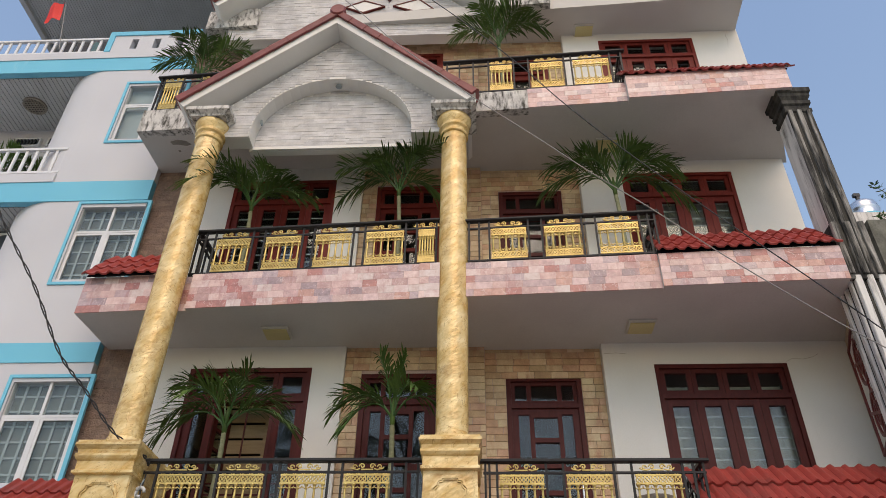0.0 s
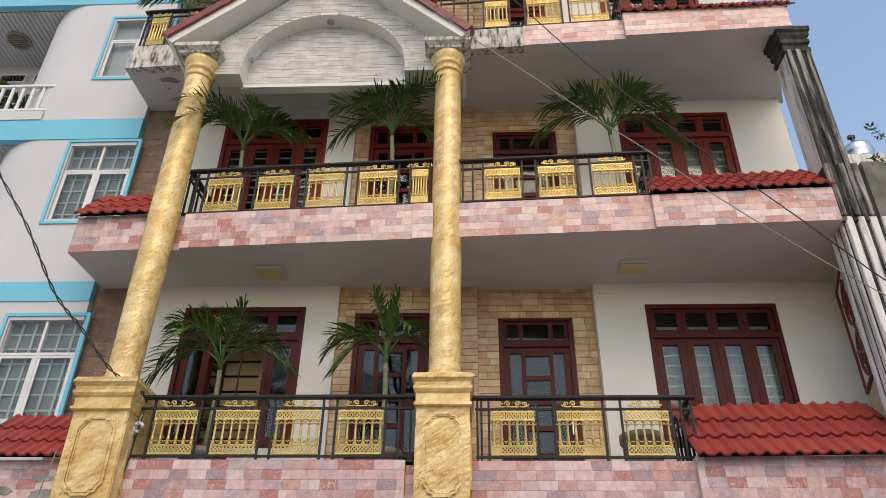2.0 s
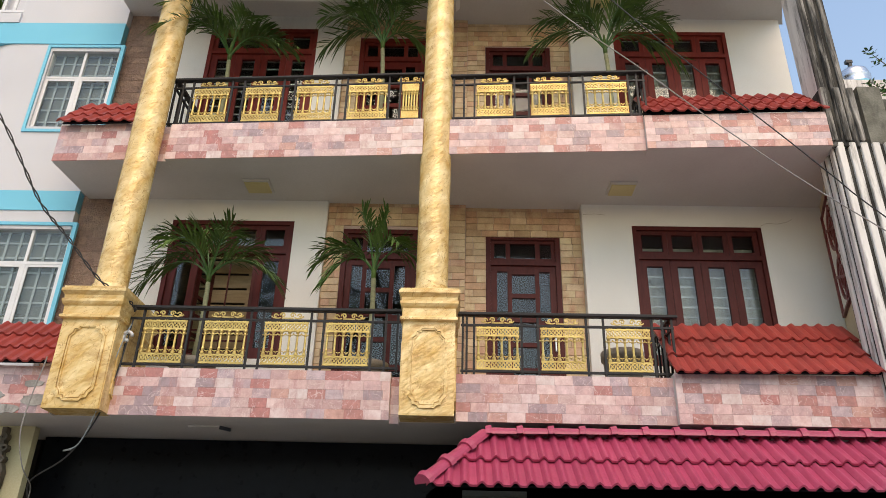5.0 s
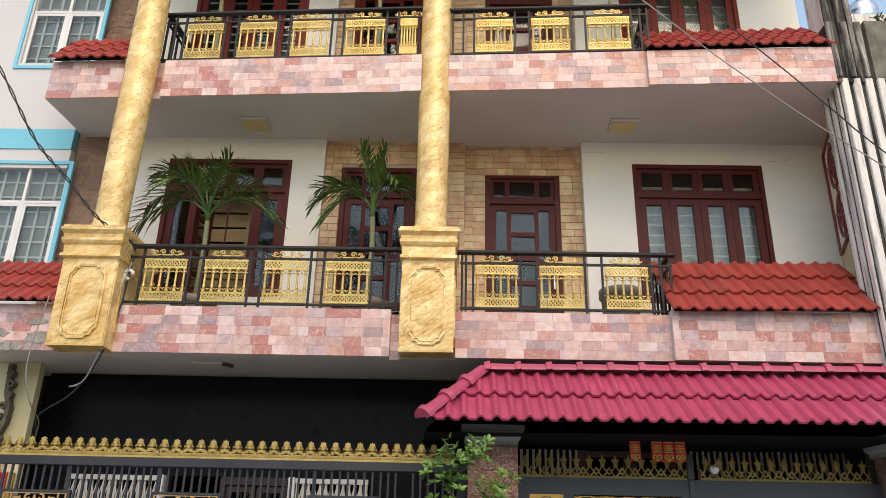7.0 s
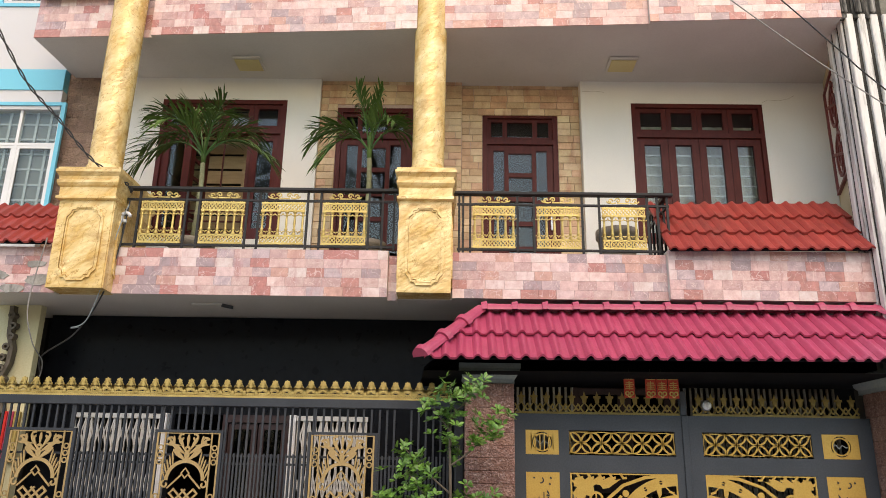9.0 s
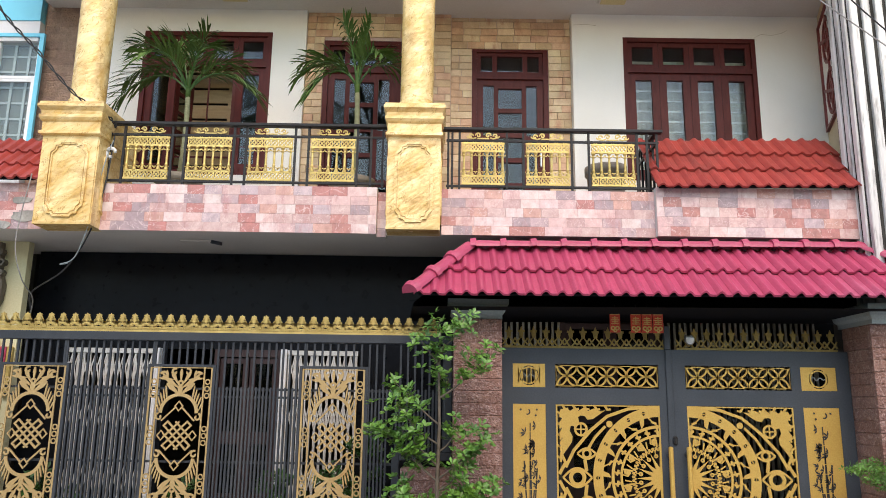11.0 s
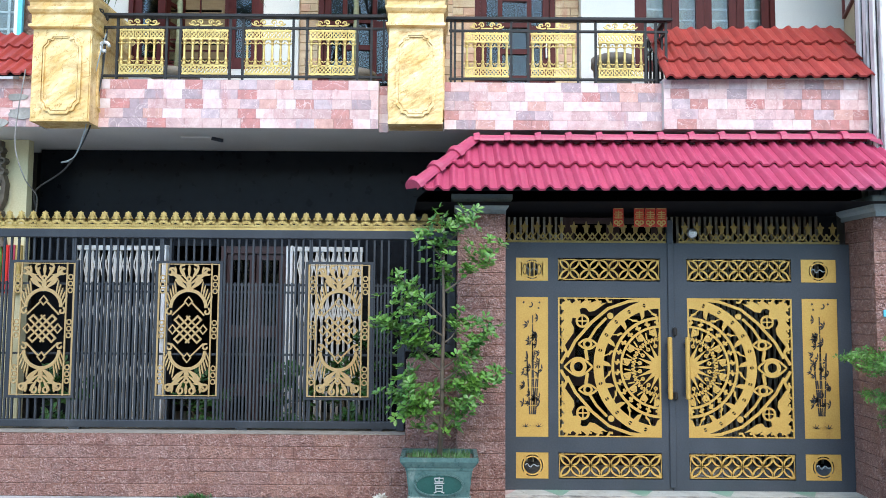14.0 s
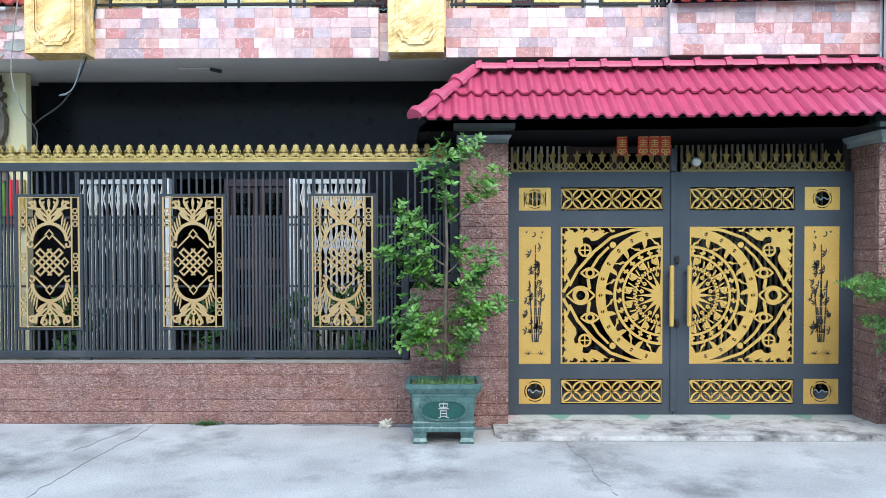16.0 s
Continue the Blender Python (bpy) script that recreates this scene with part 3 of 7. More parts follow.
# ---- roof tiles ----
def tile_mesh(name, w, l, amp, material):
    """One curved roof tile: a roll and a pan, its lower edge thick."""
    bm = bmesh.new()
    n, t = 24, 0.02
    def prof(u):
        v = (2 * u) % 1.0 if u < 1 else 1.0
        roll = math.sin(math.pi * v / 0.58) ** 1.2 if 0 < v < 0.58 else 0.0
        pan = 0.1 * math.sin(math.pi * (v - 0.58) / 0.42) if v > 0.58 else 0.0
        return amp * (roll - pan) + (0.004 if u < 0.5 else 0.0)
    rows = []
    for y in (0, l):
        top = [bm.verts.new((w * (i / n), y, prof(i / n) + t)) for i in range(n + 1)]
        bot = [bm.verts.new((w * (i / n), y, prof(i / n))) for i in range(n + 1)]
        rows.append((top, bot))
    (t0, b0), (t1, b1) = rows
    for i in range(n):
        bm.faces.new((t0[i], t0[i + 1], t1[i + 1], t1[i]))
        bm.faces.new((b0[i + 1], b0[i], b1[i], b1[i + 1]))
        bm.faces.new((b0[i], b0[i + 1], t0[i + 1], t0[i]))
        bm.faces.new((b1[i + 1], b1[i], t1[i], t1[i + 1]))
    bm.faces.new((t0[0], t1[0], b1[0], b0[0]))
    bm.faces.new((t0[n], b0[n], b1[n], t1[n]))
    me = finish(name, bm, material)
    return me


def tile_roof(name, m, width, length, cols, rows, material, label, amp=0.028, clips=(), category="roof"):
    """A slope of tiles: local x along the eave, y up the slope; m puts it in place."""
    roof = thing(name, m, label, category)
    w, l = width / cols, length / rows
    # near-black deck paints the shadow line under the tile edge
    deck = part("roof_deck", boxes((0.03, width - 0.07, 0.05, length, -0.03, -0.008)), EAVESHADE, roof)
    whole = tile_mesh("roof_tile", w * 1.02, l * 1.12, amp, material)
    inv = m.inverted()
    if clips:
        me = deck.data
        bm = bmesh.new()
        bm.from_mesh(me)
        clip(bm, [(inv @ Vector(c), inv.to_3x3() @ Vector(no)) for c, no in clips])
        bm.to_mesh(me)
        bm.free()
    for r in range(rows):
        for c in range(cols):
            tilt = Matrix.Translation((c * w, r * l - 0.012, 0.016)) @ Matrix.Rotation(-0.085, 4, "X")
            mesh = whole
            if clips:
                bm = bmesh.new()
                bm.from_mesh(whole)
                local = (m @ tilt).inverted()
                before = len(bm.verts)
                clip(bm, [(local @ Vector(cc), local.to_3x3() @ Vector(no)) for cc, no in clips])
                if not bm.faces:
                    bm.free()
                    continue
                if len(bm.verts) != before:
                    mesh = finish("roof_tile", bm, material)
                else:
                    bm.free()
            ob = part("roof_tile", mesh, material, roof)
            ob.matrix_basis = tilt
    return roof


def slope(a, b, c):
    """Pose with x from a to b, y towards c, z off the roof."""
    a, b, c = Vector(a), Vector(b), Vector(c)
    x = (b - a).normalized()
    y = c - a
    y = (y - y.dot(x) * x).normalized()
    z = x.cross(y)
    m = Matrix((x, y, z)).transposed().to_4x4()
    m.translation = a
    return m


def lean_to(a, b, c, cols, rows, label):
    a, b, c = Vector(a), Vector(b), Vector(c)
    x = (b - a).normalized()
    d = c - a
    return tile_roof("tiled_canopy", slope(a, b, c), (b - a).length, (d - d.dot(x) * x).length, cols, rows, REDTILE, label)


lean_to((2.1, 6.84, 3.885), (4.14, 6.84, 3.915), (2.1, 7.5, 4.6), 7, 3, "small lean-to of red curved roof tiles above the parapet")
lean_to((2.07, 6.77, 6.87), (4.06, 6.66, 6.87), (2.07, 7.25, 7.42), 7, 3, "small lean-to of red curved roof tiles above the parapet")
lean_to((2.05, 6.76, 9.87), (4.3, 6.64, 9.81), (2.05, 7.2, 10.4), 8, 3, "small lean-to of dark red curved roof tiles above the parapet")
lean_to((-4.95, 6.9, 3.9), (-3.95, 6.9, 3.9), (-4.95, 7.5, 4.5), 4, 3, "small lean-to of red curved roof tiles beside the pillar")
lean_to((-4.78, 7.12, 6.9), (-3.85, 7.08, 6.9), (-4.78, 7.6, 7.5), 3, 3, "small lean-to of red curved roof tiles beside the column")


# ---- pillars and columns ----
def pillar(cx, w, z0, z1):
    """Square gold pedestal with a stepped cap and framed panels."""
    dep = 0.44
    cy = 7.07 - w / 2 + dep
    ky = dep / (w / 2)
    t = thing("pillar", pose(cx, cy, z0), "gold painted square pedestal with stepped cap and framed panels", "pillar", "gold pillars")
    h, hw = z1 - z0, w / 2
    bm = square_stack(bmesh.new(), [(hw - 0.012, 0.0), (hw - 0.01, 0.02), (hw - 0.01, h - 0.33)], 0, 0, 1.0, ky)
    bmesh.ops.bevel(bm, geom=[e for e in bm.edges if abs((e.verts[0].co - e.verts[1].co).z) > 0.3], offset=0.012, segments=2, affect="EDGES")
    part("shaft", bm, GOLDPAINT, t)
    bm = square_stack(bmesh.new(), [(hw - 0.01, h - 0.335), (hw + 0.012, h - 0.325), (hw + 0.012, h - 0.3), (hw - 0.004, h - 0.285), (hw - 0.004, h - 0.2),
                                    (hw + 0.01, h - 0.185), (hw + 0.02, h - 0.16), (hw + 0.02, h - 0.135), (hw + 0.008, h - 0.125), (hw + 0.01, h - 0.09), (hw + 0.035, h - 0.055),
                                    (hw + 0.035, h - 0.03), (hw + 0.022, h - 0.02), (hw + 0.022, h)], 0, 0, 1.0, (dep + 0.01) / hw)
    part("cap", bm, GOLDPAINT, t)
    for rot in (0, 90, -90):
        bm = bmesh.new()
        a, b, e = (hw * 0.64 if rot == 0 else dep * 0.62), h - 0.42, 0.085
        zb = 0.1
        q = [(a * 0.42, b + 0.02), (a * 0.5, b - 0.005), (a * 0.72, b - 0.01), (a * 0.78, b - 0.05), (a * 0.98, b - 0.085), (a, b - 0.14), (a, zb + 0.14), (a * 0.98, zb + 0.085), (a * 0.78, zb + 0.05), (a * 0.72, zb + 0.01), (a * 0.5, zb + 0.005), (a * 0.42, zb - 0.02)]
        pts = q + [(-x, z) for x, z in q[::-1]]
        strip(bm, pts, 0.026, -hw - 0.005, -hw + 0.02, closed=True)
        strip(bm, [(x * 0.86, zb + (z - zb) * 0.94 + 0.025) for x, z in pts], 0.012, -hw + 0.001, -hw + 0.02, closed=True)
        off = -dep + hw if rot == 0 else 0.0
        ob = part("panel_moulding", bm, GOLDPAINT, t)
        ob.rotation_euler, ob.location = (0, 0, radians(rot)), (0, off, 0)
    return t


def column(cx, cy, z0, z1):
    """Round gold column with ringed foot and capital, faintly spiralled."""
    t = thing("column", pose(cx, cy, z0), "tall round column in swirled gold paint", "column", "gold columns")
    h = z1 - z0
    bm = lathe(bmesh.new(), [(0.2, 0), (0.205, 0.03), (0.2, 0.06), (0.182, 0.07), (0.185, 0.1), (0.172, 0.115)], seg=28)
    part("foot", bm, GOLDPAINT, t, smooth=True)
    bm = bmesh.new()
    prof = [(0.166 + 0.008 * math.sin(math.pi * k / 60), 0.11 + (h - 0.42) * k / 60) for k in range(61)]
    lathe(bm, prof, seg=40, cap=False)
    for v in bm.verts:
        ang = math.atan2(v.co.y, v.co.x)
        k = noise.noise(Vector((2.2 * math.cos(ang + v.co.z * 1.1), 2.2 * math.sin(ang + v.co.z * 1.1), v.co.z * 1.4 + cx))) * 0.002 + 0.001 * math.sin(2 * ang + v.co.z * 5.5)
        v.co.x *= 1 + k / 0.166
        v.co.y *= 1 + k / 0.166
    part("shaft", bm, GOLDPAINT, t, smooth=True)
    bm = lathe(bmesh.new(), [(0.166, h - 0.32), (0.19, h - 0.31), (0.19, h - 0.28), (0.175, h - 0.265), (0.178, h - 0.21), (0.2, h - 0.2), (0.205, h - 0.17), (0.185, h - 0.155),
                             (0.19, h - 0.12), (0.225, h - 0.07), (0.235, h - 0.03), (0.235, h)], seg=32)
    part("capital", bm, GOLDPAINT, t, smooth=True)
    bm = square_stack(bmesh.new(), [(0.24, h), (0.25, h + 0.03), (0.29, h + 0.06), (0.305, h + 0.07), (0.305, h + 0.13)], 0, 0)
    part("abacus", bm, WEATHER, t, "blackened grey plaster slab")
    part("block", boxes((-0.24, 0.24, -0.24, 0.24, h + 0.13, h + 0.19)), WEATHER, t, "stained grey plaster block")


pillar(-3.635, 0.58, 3.437, 4.66)
pillar(-0.275, 0.54, 3.437, 4.7)
column(-3.64, 7.05, 4.66, 9.34)
column(-0.27, 7.05, 4.7, 9.34)


# ---- gabled portico ----
def gable(cx, cy, zb, za, half, apex_z, wall_y, front_y, back_y, arch=True, group_label=""):
    t = thing("gable", pose(0, 0, 0), group_label, "gable")
    # raking roof slabs
    for s in (-1, 1):
        bm = bmesh.new()
        th = 0.17
        ex, ez = cx + s * half, za
        dx, dz = -s * half, apex_z - za
        le = math.hypot(dx, dz)
        nx, nz = s * dz / le, half / le
        pts = [(ex, ez), (cx, apex_z), (cx, apex_z - th / nz), (ex - nx * th, ez - nz * th)]
        if s > 0:
            pts = pts[::-1]
        plate(bm, pts, front_y, back_y)
        bmesh.ops.recalc_face_normals(bm, faces=bm.faces[:])
        part("raking_slab", bm, WHITE, t, "white plastered raking slab")
        # red edge tiles
        k = 9
        for i in range(k):
            a, b = i / k, (i + 1) / k
            bm = bmesh.new()
            w = le / k * 1.05
            prof = [(-0.05, -0.075), (-0.055, 0.03), (0.0, 0.07), (0.13, 0.075), (0.2, 0.04), (0.2, 0.002), (-0.012, 0.002), (-0.012, -0.075)]
            for lo, hi in ((0, w),):
                f0 = [bm.verts.new((lo, y, z)) for y, z in prof]
                f1 = [bm.verts.new((hi, y * 0.9, z * 0.85)) for y, z in prof]
                bm.faces.new(f0)
                bm.faces.new(f1[::-1])
                for j in range(8):
                    bm.faces.new((f0[(j + 1) % 8], f0[j], f1[j], f1[(j + 1) % 8]))
            bmesh.ops.recalc_face_normals(bm, faces=bm.faces[:])
            ob = part("edge_tile", bm, EDGETILE, t)
            x, z = ex + dx * a, ez + dz * a
            ang = math.atan2(dz, dx)
            # local x runs up the slope, local z off the roof
            up = Vector((dx / le, 0, dz / le))
            off = Vector((nx, 0, nz))
            side = off.cross(up)
            if side.y < 0:
                mm = Matrix((up, -side, off)).transposed().to_4x4()
            else:
                mm = Matrix((up, side, off)).transposed().to_4x4()
            mm.translation = Vector((x, front_y, z)) + off * 0.003
            ob.matrix_basis = mm
    bm = lathe(bmesh.new(), [(0.12, -0.03), (0.12, 0.05), (0.1, 0.07)], seg=20)
    ob = part("apex_disc", bm, EDGETILE, t, "round red end tile")
    ob.matrix_basis = pose(cx, front_y - 0.0, apex_z + 0.03, 90, 0, 0)
    return t


G = gable(-2.03, 7.0, 9.15, 9.56, 2.06, 11.42, 7.05, 6.72, 7.9, group_label="white gabled porch roof edged with red tiles")


def gable_wall(t, cx, y, zb, za, half, apex_z, arch_r, arch_z, depth):
    """Front wall of the gable with an arched niche, faced in thin grey strips."""
    bm = bmesh.new()
    n = 24
    inner = [(cx - arch_r, zb)] + [(cx + arch_r * math.cos(math.pi * (1 - i / n)), arch_z[0] + (arch_z[1] - arch_z[0]) * math.sin(math.pi * i / n)) for i in range(n + 1)] + [(cx + arch_r, zb)]
    def outer(x):
        return apex_z - (apex_z - za) * abs(x - cx) / half
    # columns of wall between arch and rake
    xs = [p[0] for p in inner[1:-1]]
    for a, b in zip(inner[1:-1], inner[2:-1]):
        pts = [(a[0], a[1]), (b[0], b[1]), (b[0], outer(b[0])), (a[0], outer(a[0]))]
        if a[0] < cx < b[0]:
            pts = [pts[0], pts[1], pts[2], (cx, apex_z), pts[3]]
        plate(bm, pts, y, y + depth)
    xl, xr = cx - half + 0.02, cx + half - 0.02
    plate(bm, [(xl, zb), (cx - arch_r, zb), (cx - arch_r, outer(cx - arch_r)), (xl, outer(xl))], y, y + depth)
    plate(bm, [(cx + arch_r, zb), (xr, zb), (xr, outer(xr)), (cx + arch_r, outer(cx + arch_r))], y, y + depth)
    bmesh.ops.remove_doubles(bm, verts=bm.verts, dist=0.0005)
    part("niche_wall", bm, WHITE, t, "white plastered arch reveal")
    bm = boxes((cx - arch_r - 0.05, cx + arch_r + 0.05, y + depth, y + depth + 0.1, zb - 0.05, arch_z[1] + 0.1))
    part("niche_back", bm, WHITE, t)
    # thin strips on wall and niche back
    rr = random.Random(7)
    def strips(y0, inside, z0, z1, xa, xb):
        bm = bmesh.new()
        h = 0.052
        k = int((z1 - z0) / h)
        for r in range(k):
            z = z0 + r * h
            x = xa - rr.uniform(0, 0.3)
            while x < xb:
                w = rr.uniform(0.16, 0.42)
                a, b = max(x, xa), min(x + w, xb)
                x += w
                for p, q in inside(z, z + h, a, b):
                    if q - p > 0.02:
                        d = rr.uniform(0.004, 0.011)
                        vs = [bm.verts.new(c) for c in ((p + 0.001, y0 - d, z + 0.001), (q - 0.001, y0 - d, z + 0.001), (q - 0.001, y0 - d, z + h - 0.002), (p + 0.001, y0 - d, z + h - 0.002),
                                                        (p + 0.001, y0, z + 0.001), (q - 0.001, y0, z + 0.001), (q - 0.001, y0, z + h - 0.002), (p + 0.001, y0, z + h - 0.002))]
                        for f in ((0, 1, 2, 3), (0, 4, 5, 1), (1, 5, 6, 2), (2, 6, 7, 3), (3, 7, 4, 0)):
                            bm.faces.new([vs[i] for i in f])
        return bm
    def half_arch(z):
        if z <= arch_z[0]:
            return arch_r
        u = (z - arch_z[0]) / (arch_z[1] - arch_z[0])
        return arch_r * math.sqrt(max(0, 1 - u * u)) if u < 1 else 0
    def on_wall(z, zt, a, b):
        lim = half * (apex_z - zt) / (apex_z - za)
        a, b = max(a, cx - lim, xl), min(b, cx + lim, xr)
        r = half_arch(z)
        out = []
        if a < cx - r:
            out.append((a, min(b, cx - r)))
        if b > cx + r:
            out.append((max(a, cx + r), b))
        if r == 0:
            out = [(a, b)]
        return out
    def on_back(z, zt, a, b):
        r = half_arch(zt) + 0.02 if zt < arch_z[1] else 0
        return [(max(a, cx - r), min(b, cx + r))]
    ob = part("strip_facing", strips(y, on_wall, zb, apex_z, xl, xr), GREYBRICK, t, "thin grey stone strips")
    ob["kind"] = "stuff"
    if arch_r > 0.3:
        ob = part("niche_facing", strips(y + depth, on_back, zb, arch_z[1], cx - arch_r, cx + arch_r), GREYBRICK, t, "thin grey stone strips")
        ob["kind"] = "stuff"
    part("niche_sill", boxes((cx - arch_r, cx + arch_r, y + depth - 0.035, y + depth - 0.012, zb - 0.05, zb)), WHITE, t)


gable_wall(G, -1.98, 7.05, 9.16, 9.4, 1.9, 11.22, 1.12, (9.3, 10.31), 0.24)
G4 = gable(-2.03, 7.6, 12.1, 12.75, 2.4, 15.0, 7.75, 7.35, 8.4, group_label="upper white gable edged with red tiles")
gable_wall(G4, -2.03, 7.75, 12.2, 12.6, 2.2, 14.8, 0.05, (12.2, 12.25), 0.2)
# kite shaped ornaments on the upper gable
orn = thing("gable_ornament", pose(-1.45, 7.74, 13.05), "four cream kite shapes with maroon borders on the upper gable", "ornament")
for dx, dz, rot in ((0.42, -0.08, 0), (-0.42, -0.08, 180), (0, 0.42, 90)):
    bm = plate(bmesh.new(), [(-0.34, 0), (0.02, -0.17), (0.36, -0.12), (0.1, 0.17)] if rot == 0 else [(-0.34, 0), (0.02, -0.17), (0.34, 0), (0.02, 0.17)], -0.03, 0.0)
    ob = part("kite", bm, WHITE, orn, "cream panel")
    ob.matrix_basis = pose(dx, 0, dz, 0, -rot, 0)
    bm = strip(bmesh.new(), [(-0.34, 0), (0.02, -0.17), (0.36, -0.12), (0.1, 0.17)] if rot == 0 else [(-0.34, 0), (0.02, -0.17), (0.34, 0), (0.02, 0.17)], 0.03, -0.042, 0.0, closed=True)
    ob = part("kite_border", bm, DARKWOOD, orn, "maroon border")
    ob.matrix_basis = pose(dx, 0, dz, 0, -rot, 0)


# ---- windows and doors of the house ----
def leaf(parent, name, x0, x1, z0, z1, y, wood, panes, stile=0.075, glassmat=None):
    """A framed leaf with panes given as fractions (u0, u1, v0, v1) of the inside."""
    a, b, c, d = x0 + stile, x1 - stile, z0 + stile, z1 - stile
    holes = [(a + u0 * (b - a), a + u1 * (b - a), c + v0 * (d - c), c + v1 * (d - c)) for u0, u1, v0, v1 in panes]
    fr = part(name, holed(x0, x1, z0, z1, y, y + 0.045, holes), wood, parent)
    for h in holes:
        p = part("pane", boxes((h[0] - 0.004, h[1] + 0.004, y + 0.02, y + 0.025, h[2] - 0.004, h[3] + 0.004)), glassmat or PANE, fr)
        p.visible_shadow = False
    return fr


def grid(cols, rows, bar=0.07, barz=None):
    barz = bar if barz is None else barz
    cw, rh = (1 - bar * (cols - 1)) / cols, (1 - barz * (rows - 1)) / rows
    return [(i * (cw + bar), i * (cw + bar) + cw, j * (rh + barz), j * (rh + barz) + rh) for i in range(cols) for j in range(rows)]


WINDOWS = 0


def casement(hole, y, wood, opened=False, curtain=0.0):
    """Four-leaf wooden window with a row of transom lights and steel bars behind the glass."""
    global WINDOWS
    WINDOWS += 1
    x0, x1, z0, z1 = hole
    w = thing(f"window_{WINDOWS}", None, "maroon wooden four-leaf window with transom lights" + (", two leaves open" if opened else " and pale bars behind the glass"), "window", kind="structure")
    zt = z1 - 0.42
    part("window_frame", holed(x0 + 0.002, x1 - 0.002, z0, z1 - 0.002, y - 0.05, y + 0.08, [(x0 + 0.055, x1 - 0.055, z0 + 0.055, zt - 0.03), (x0 + 0.055, x1 - 0.055, zt + 0.03, z1 - 0.055)]), wood, w)
    xi0, xi1 = x0 + 0.055, x1 - 0.055
    q = (xi1 - xi0) / 4
    for i in range(4):
        a, b = xi0 + i * q, xi0 + (i + 1) * q
        leaf(w, "transom_light", a + 0.002, b - 0.002, zt + 0.03, z1 - 0.055, y - 0.02, wood, [(0, 1, 0, 1)], 0.055)
        if opened and i in (1, 2):
            m = leaf(w, "casement", 0, q - 0.004, z0 + 0.055, zt - 0.03, 0, wood, grid(1, 5, 0, 0.03), 0.07)
            m.matrix_basis = pose(a if i == 1 else b, y + 0.02, 0, 0, 0, 75 if i == 1 else 105)
        else:
            leaf(w, "casement", a + 0.002, b - 0.002, z0 + 0.055, zt - 0.03, y - 0.02, wood, [(0, 1, 0, 1)], 0.085)
    k = 3 if opened else int((zt - z0) / 0.13)
    for j in range(k):
        part("bar", boxes((xi0, xi1, y + 0.1, y + 0.112, z0 + 0.12 + j * 0.13, z0 + 0.14 + j * 0.13)), GRILLE if not opened else wood, w)
    for i in range(1, 4):
        part("bar", boxes((xi0 + i * q - 0.008, xi0 + i * q + 0.008, y + 0.1, y + 0.118, z0, zt)), GRILLE if not opened else wood, w)
    if curtain:
        bm = bmesh.new()
        n = 60
        lo = xi0 + (xi1 - xi0) * (1 - curtain)
        rows = [[bm.verts.new((lo + (xi1 - lo) * i / n, y + 0.2 + fold * (0.025 * math.sin(i * 1.1) + 0.01 * math.sin(i * 2.7)), z)) for i in range(n + 1)] for z, fold in ((z0, 1.0), (z1 - 0.19, 0.12))]
        for i in range(n):
            bm.faces.new((rows[0][i], rows[0][i + 1], rows[1][i + 1], rows[1][i]))
        tagged(new("curtain", finish("curtain", bm, CURTAIN, True)), "pale cream curtain hanging behind the window", "curtain")
    return w


DOORS = 0


def balcony_door(hole, y, wood, double=False):
    """Glazed wooden door with three transom lights and a lattice of panes."""
    global DOORS
    DOORS += 1
    x0, x1, z0, z1 = hole
    d = thing(f"door_{DOORS}", None, "maroon wooden balcony door with many small glass panes", "door", kind="structure")
    zt = z1 - 0.38
    part("door_frame", holed(x0 + 0.002, x1 - 0.002, z0, z1 - 0.002, y - 0.05, y + 0.08, [(x0 + 0.06, x1 - 0.06, z0 - 0.1, zt - 0.03), (x0 + 0.06, x1 - 0.06, zt + 0.03, z1 - 0.06)]), wood, d)
    a, b = x0 + 0.06, x1 - 0.06
    leaf(d, "transom_light", a + 0.002, b - 0.002, zt + 0.03, z1 - 0.06, y - 0.02, wood, [(0, 0.2, 0, 1), (0.28, 0.72, 0, 1), (0.8, 1, 0, 1)], 0.045)
    panes = []
    for v0, v1 in ((0.02, 0.3), (0.34, 0.62), (0.66, 1.0)):
        panes += [(0, 0.2, v0, v1), (0.8, 1, v0, v1)]
    for j in range(6):
        panes.append((0.28, 0.72, 0.02 + j * 0.165, 0.02 + j * 0.165 + 0.135))
    dl = leaf(d, "door_leaf", a + 0.002, b - 0.002, z0 + 0.02, zt - 0.03, y - 0.02, wood, panes, 0.075)
    bm = boxes((b - 0.05, b - 0.03, y - 0.06, y - 0.02, z0 + 0.95, z0 + 1.15), bevel=0.004)
    part("door_handle", bm, STEEL, dl, "steel door handle")
    return d


for lv in (1, 2, 3):
    wood = MAROON if lv == 1 else REDWOOD
    wl, dl, dr, wr = HOLES[lv]
    casement(wl, 8.13, wood, opened=(lv == 1), curtain=0.0)
    casement(wr, 8.13, wood, curtain=1.0 if lv < 3 else 0.0)
    balcony_door(dl, 8.2, wood)
    balcony_door(dr, 8.28, MAROON if lv < 3 else REDWOOD)
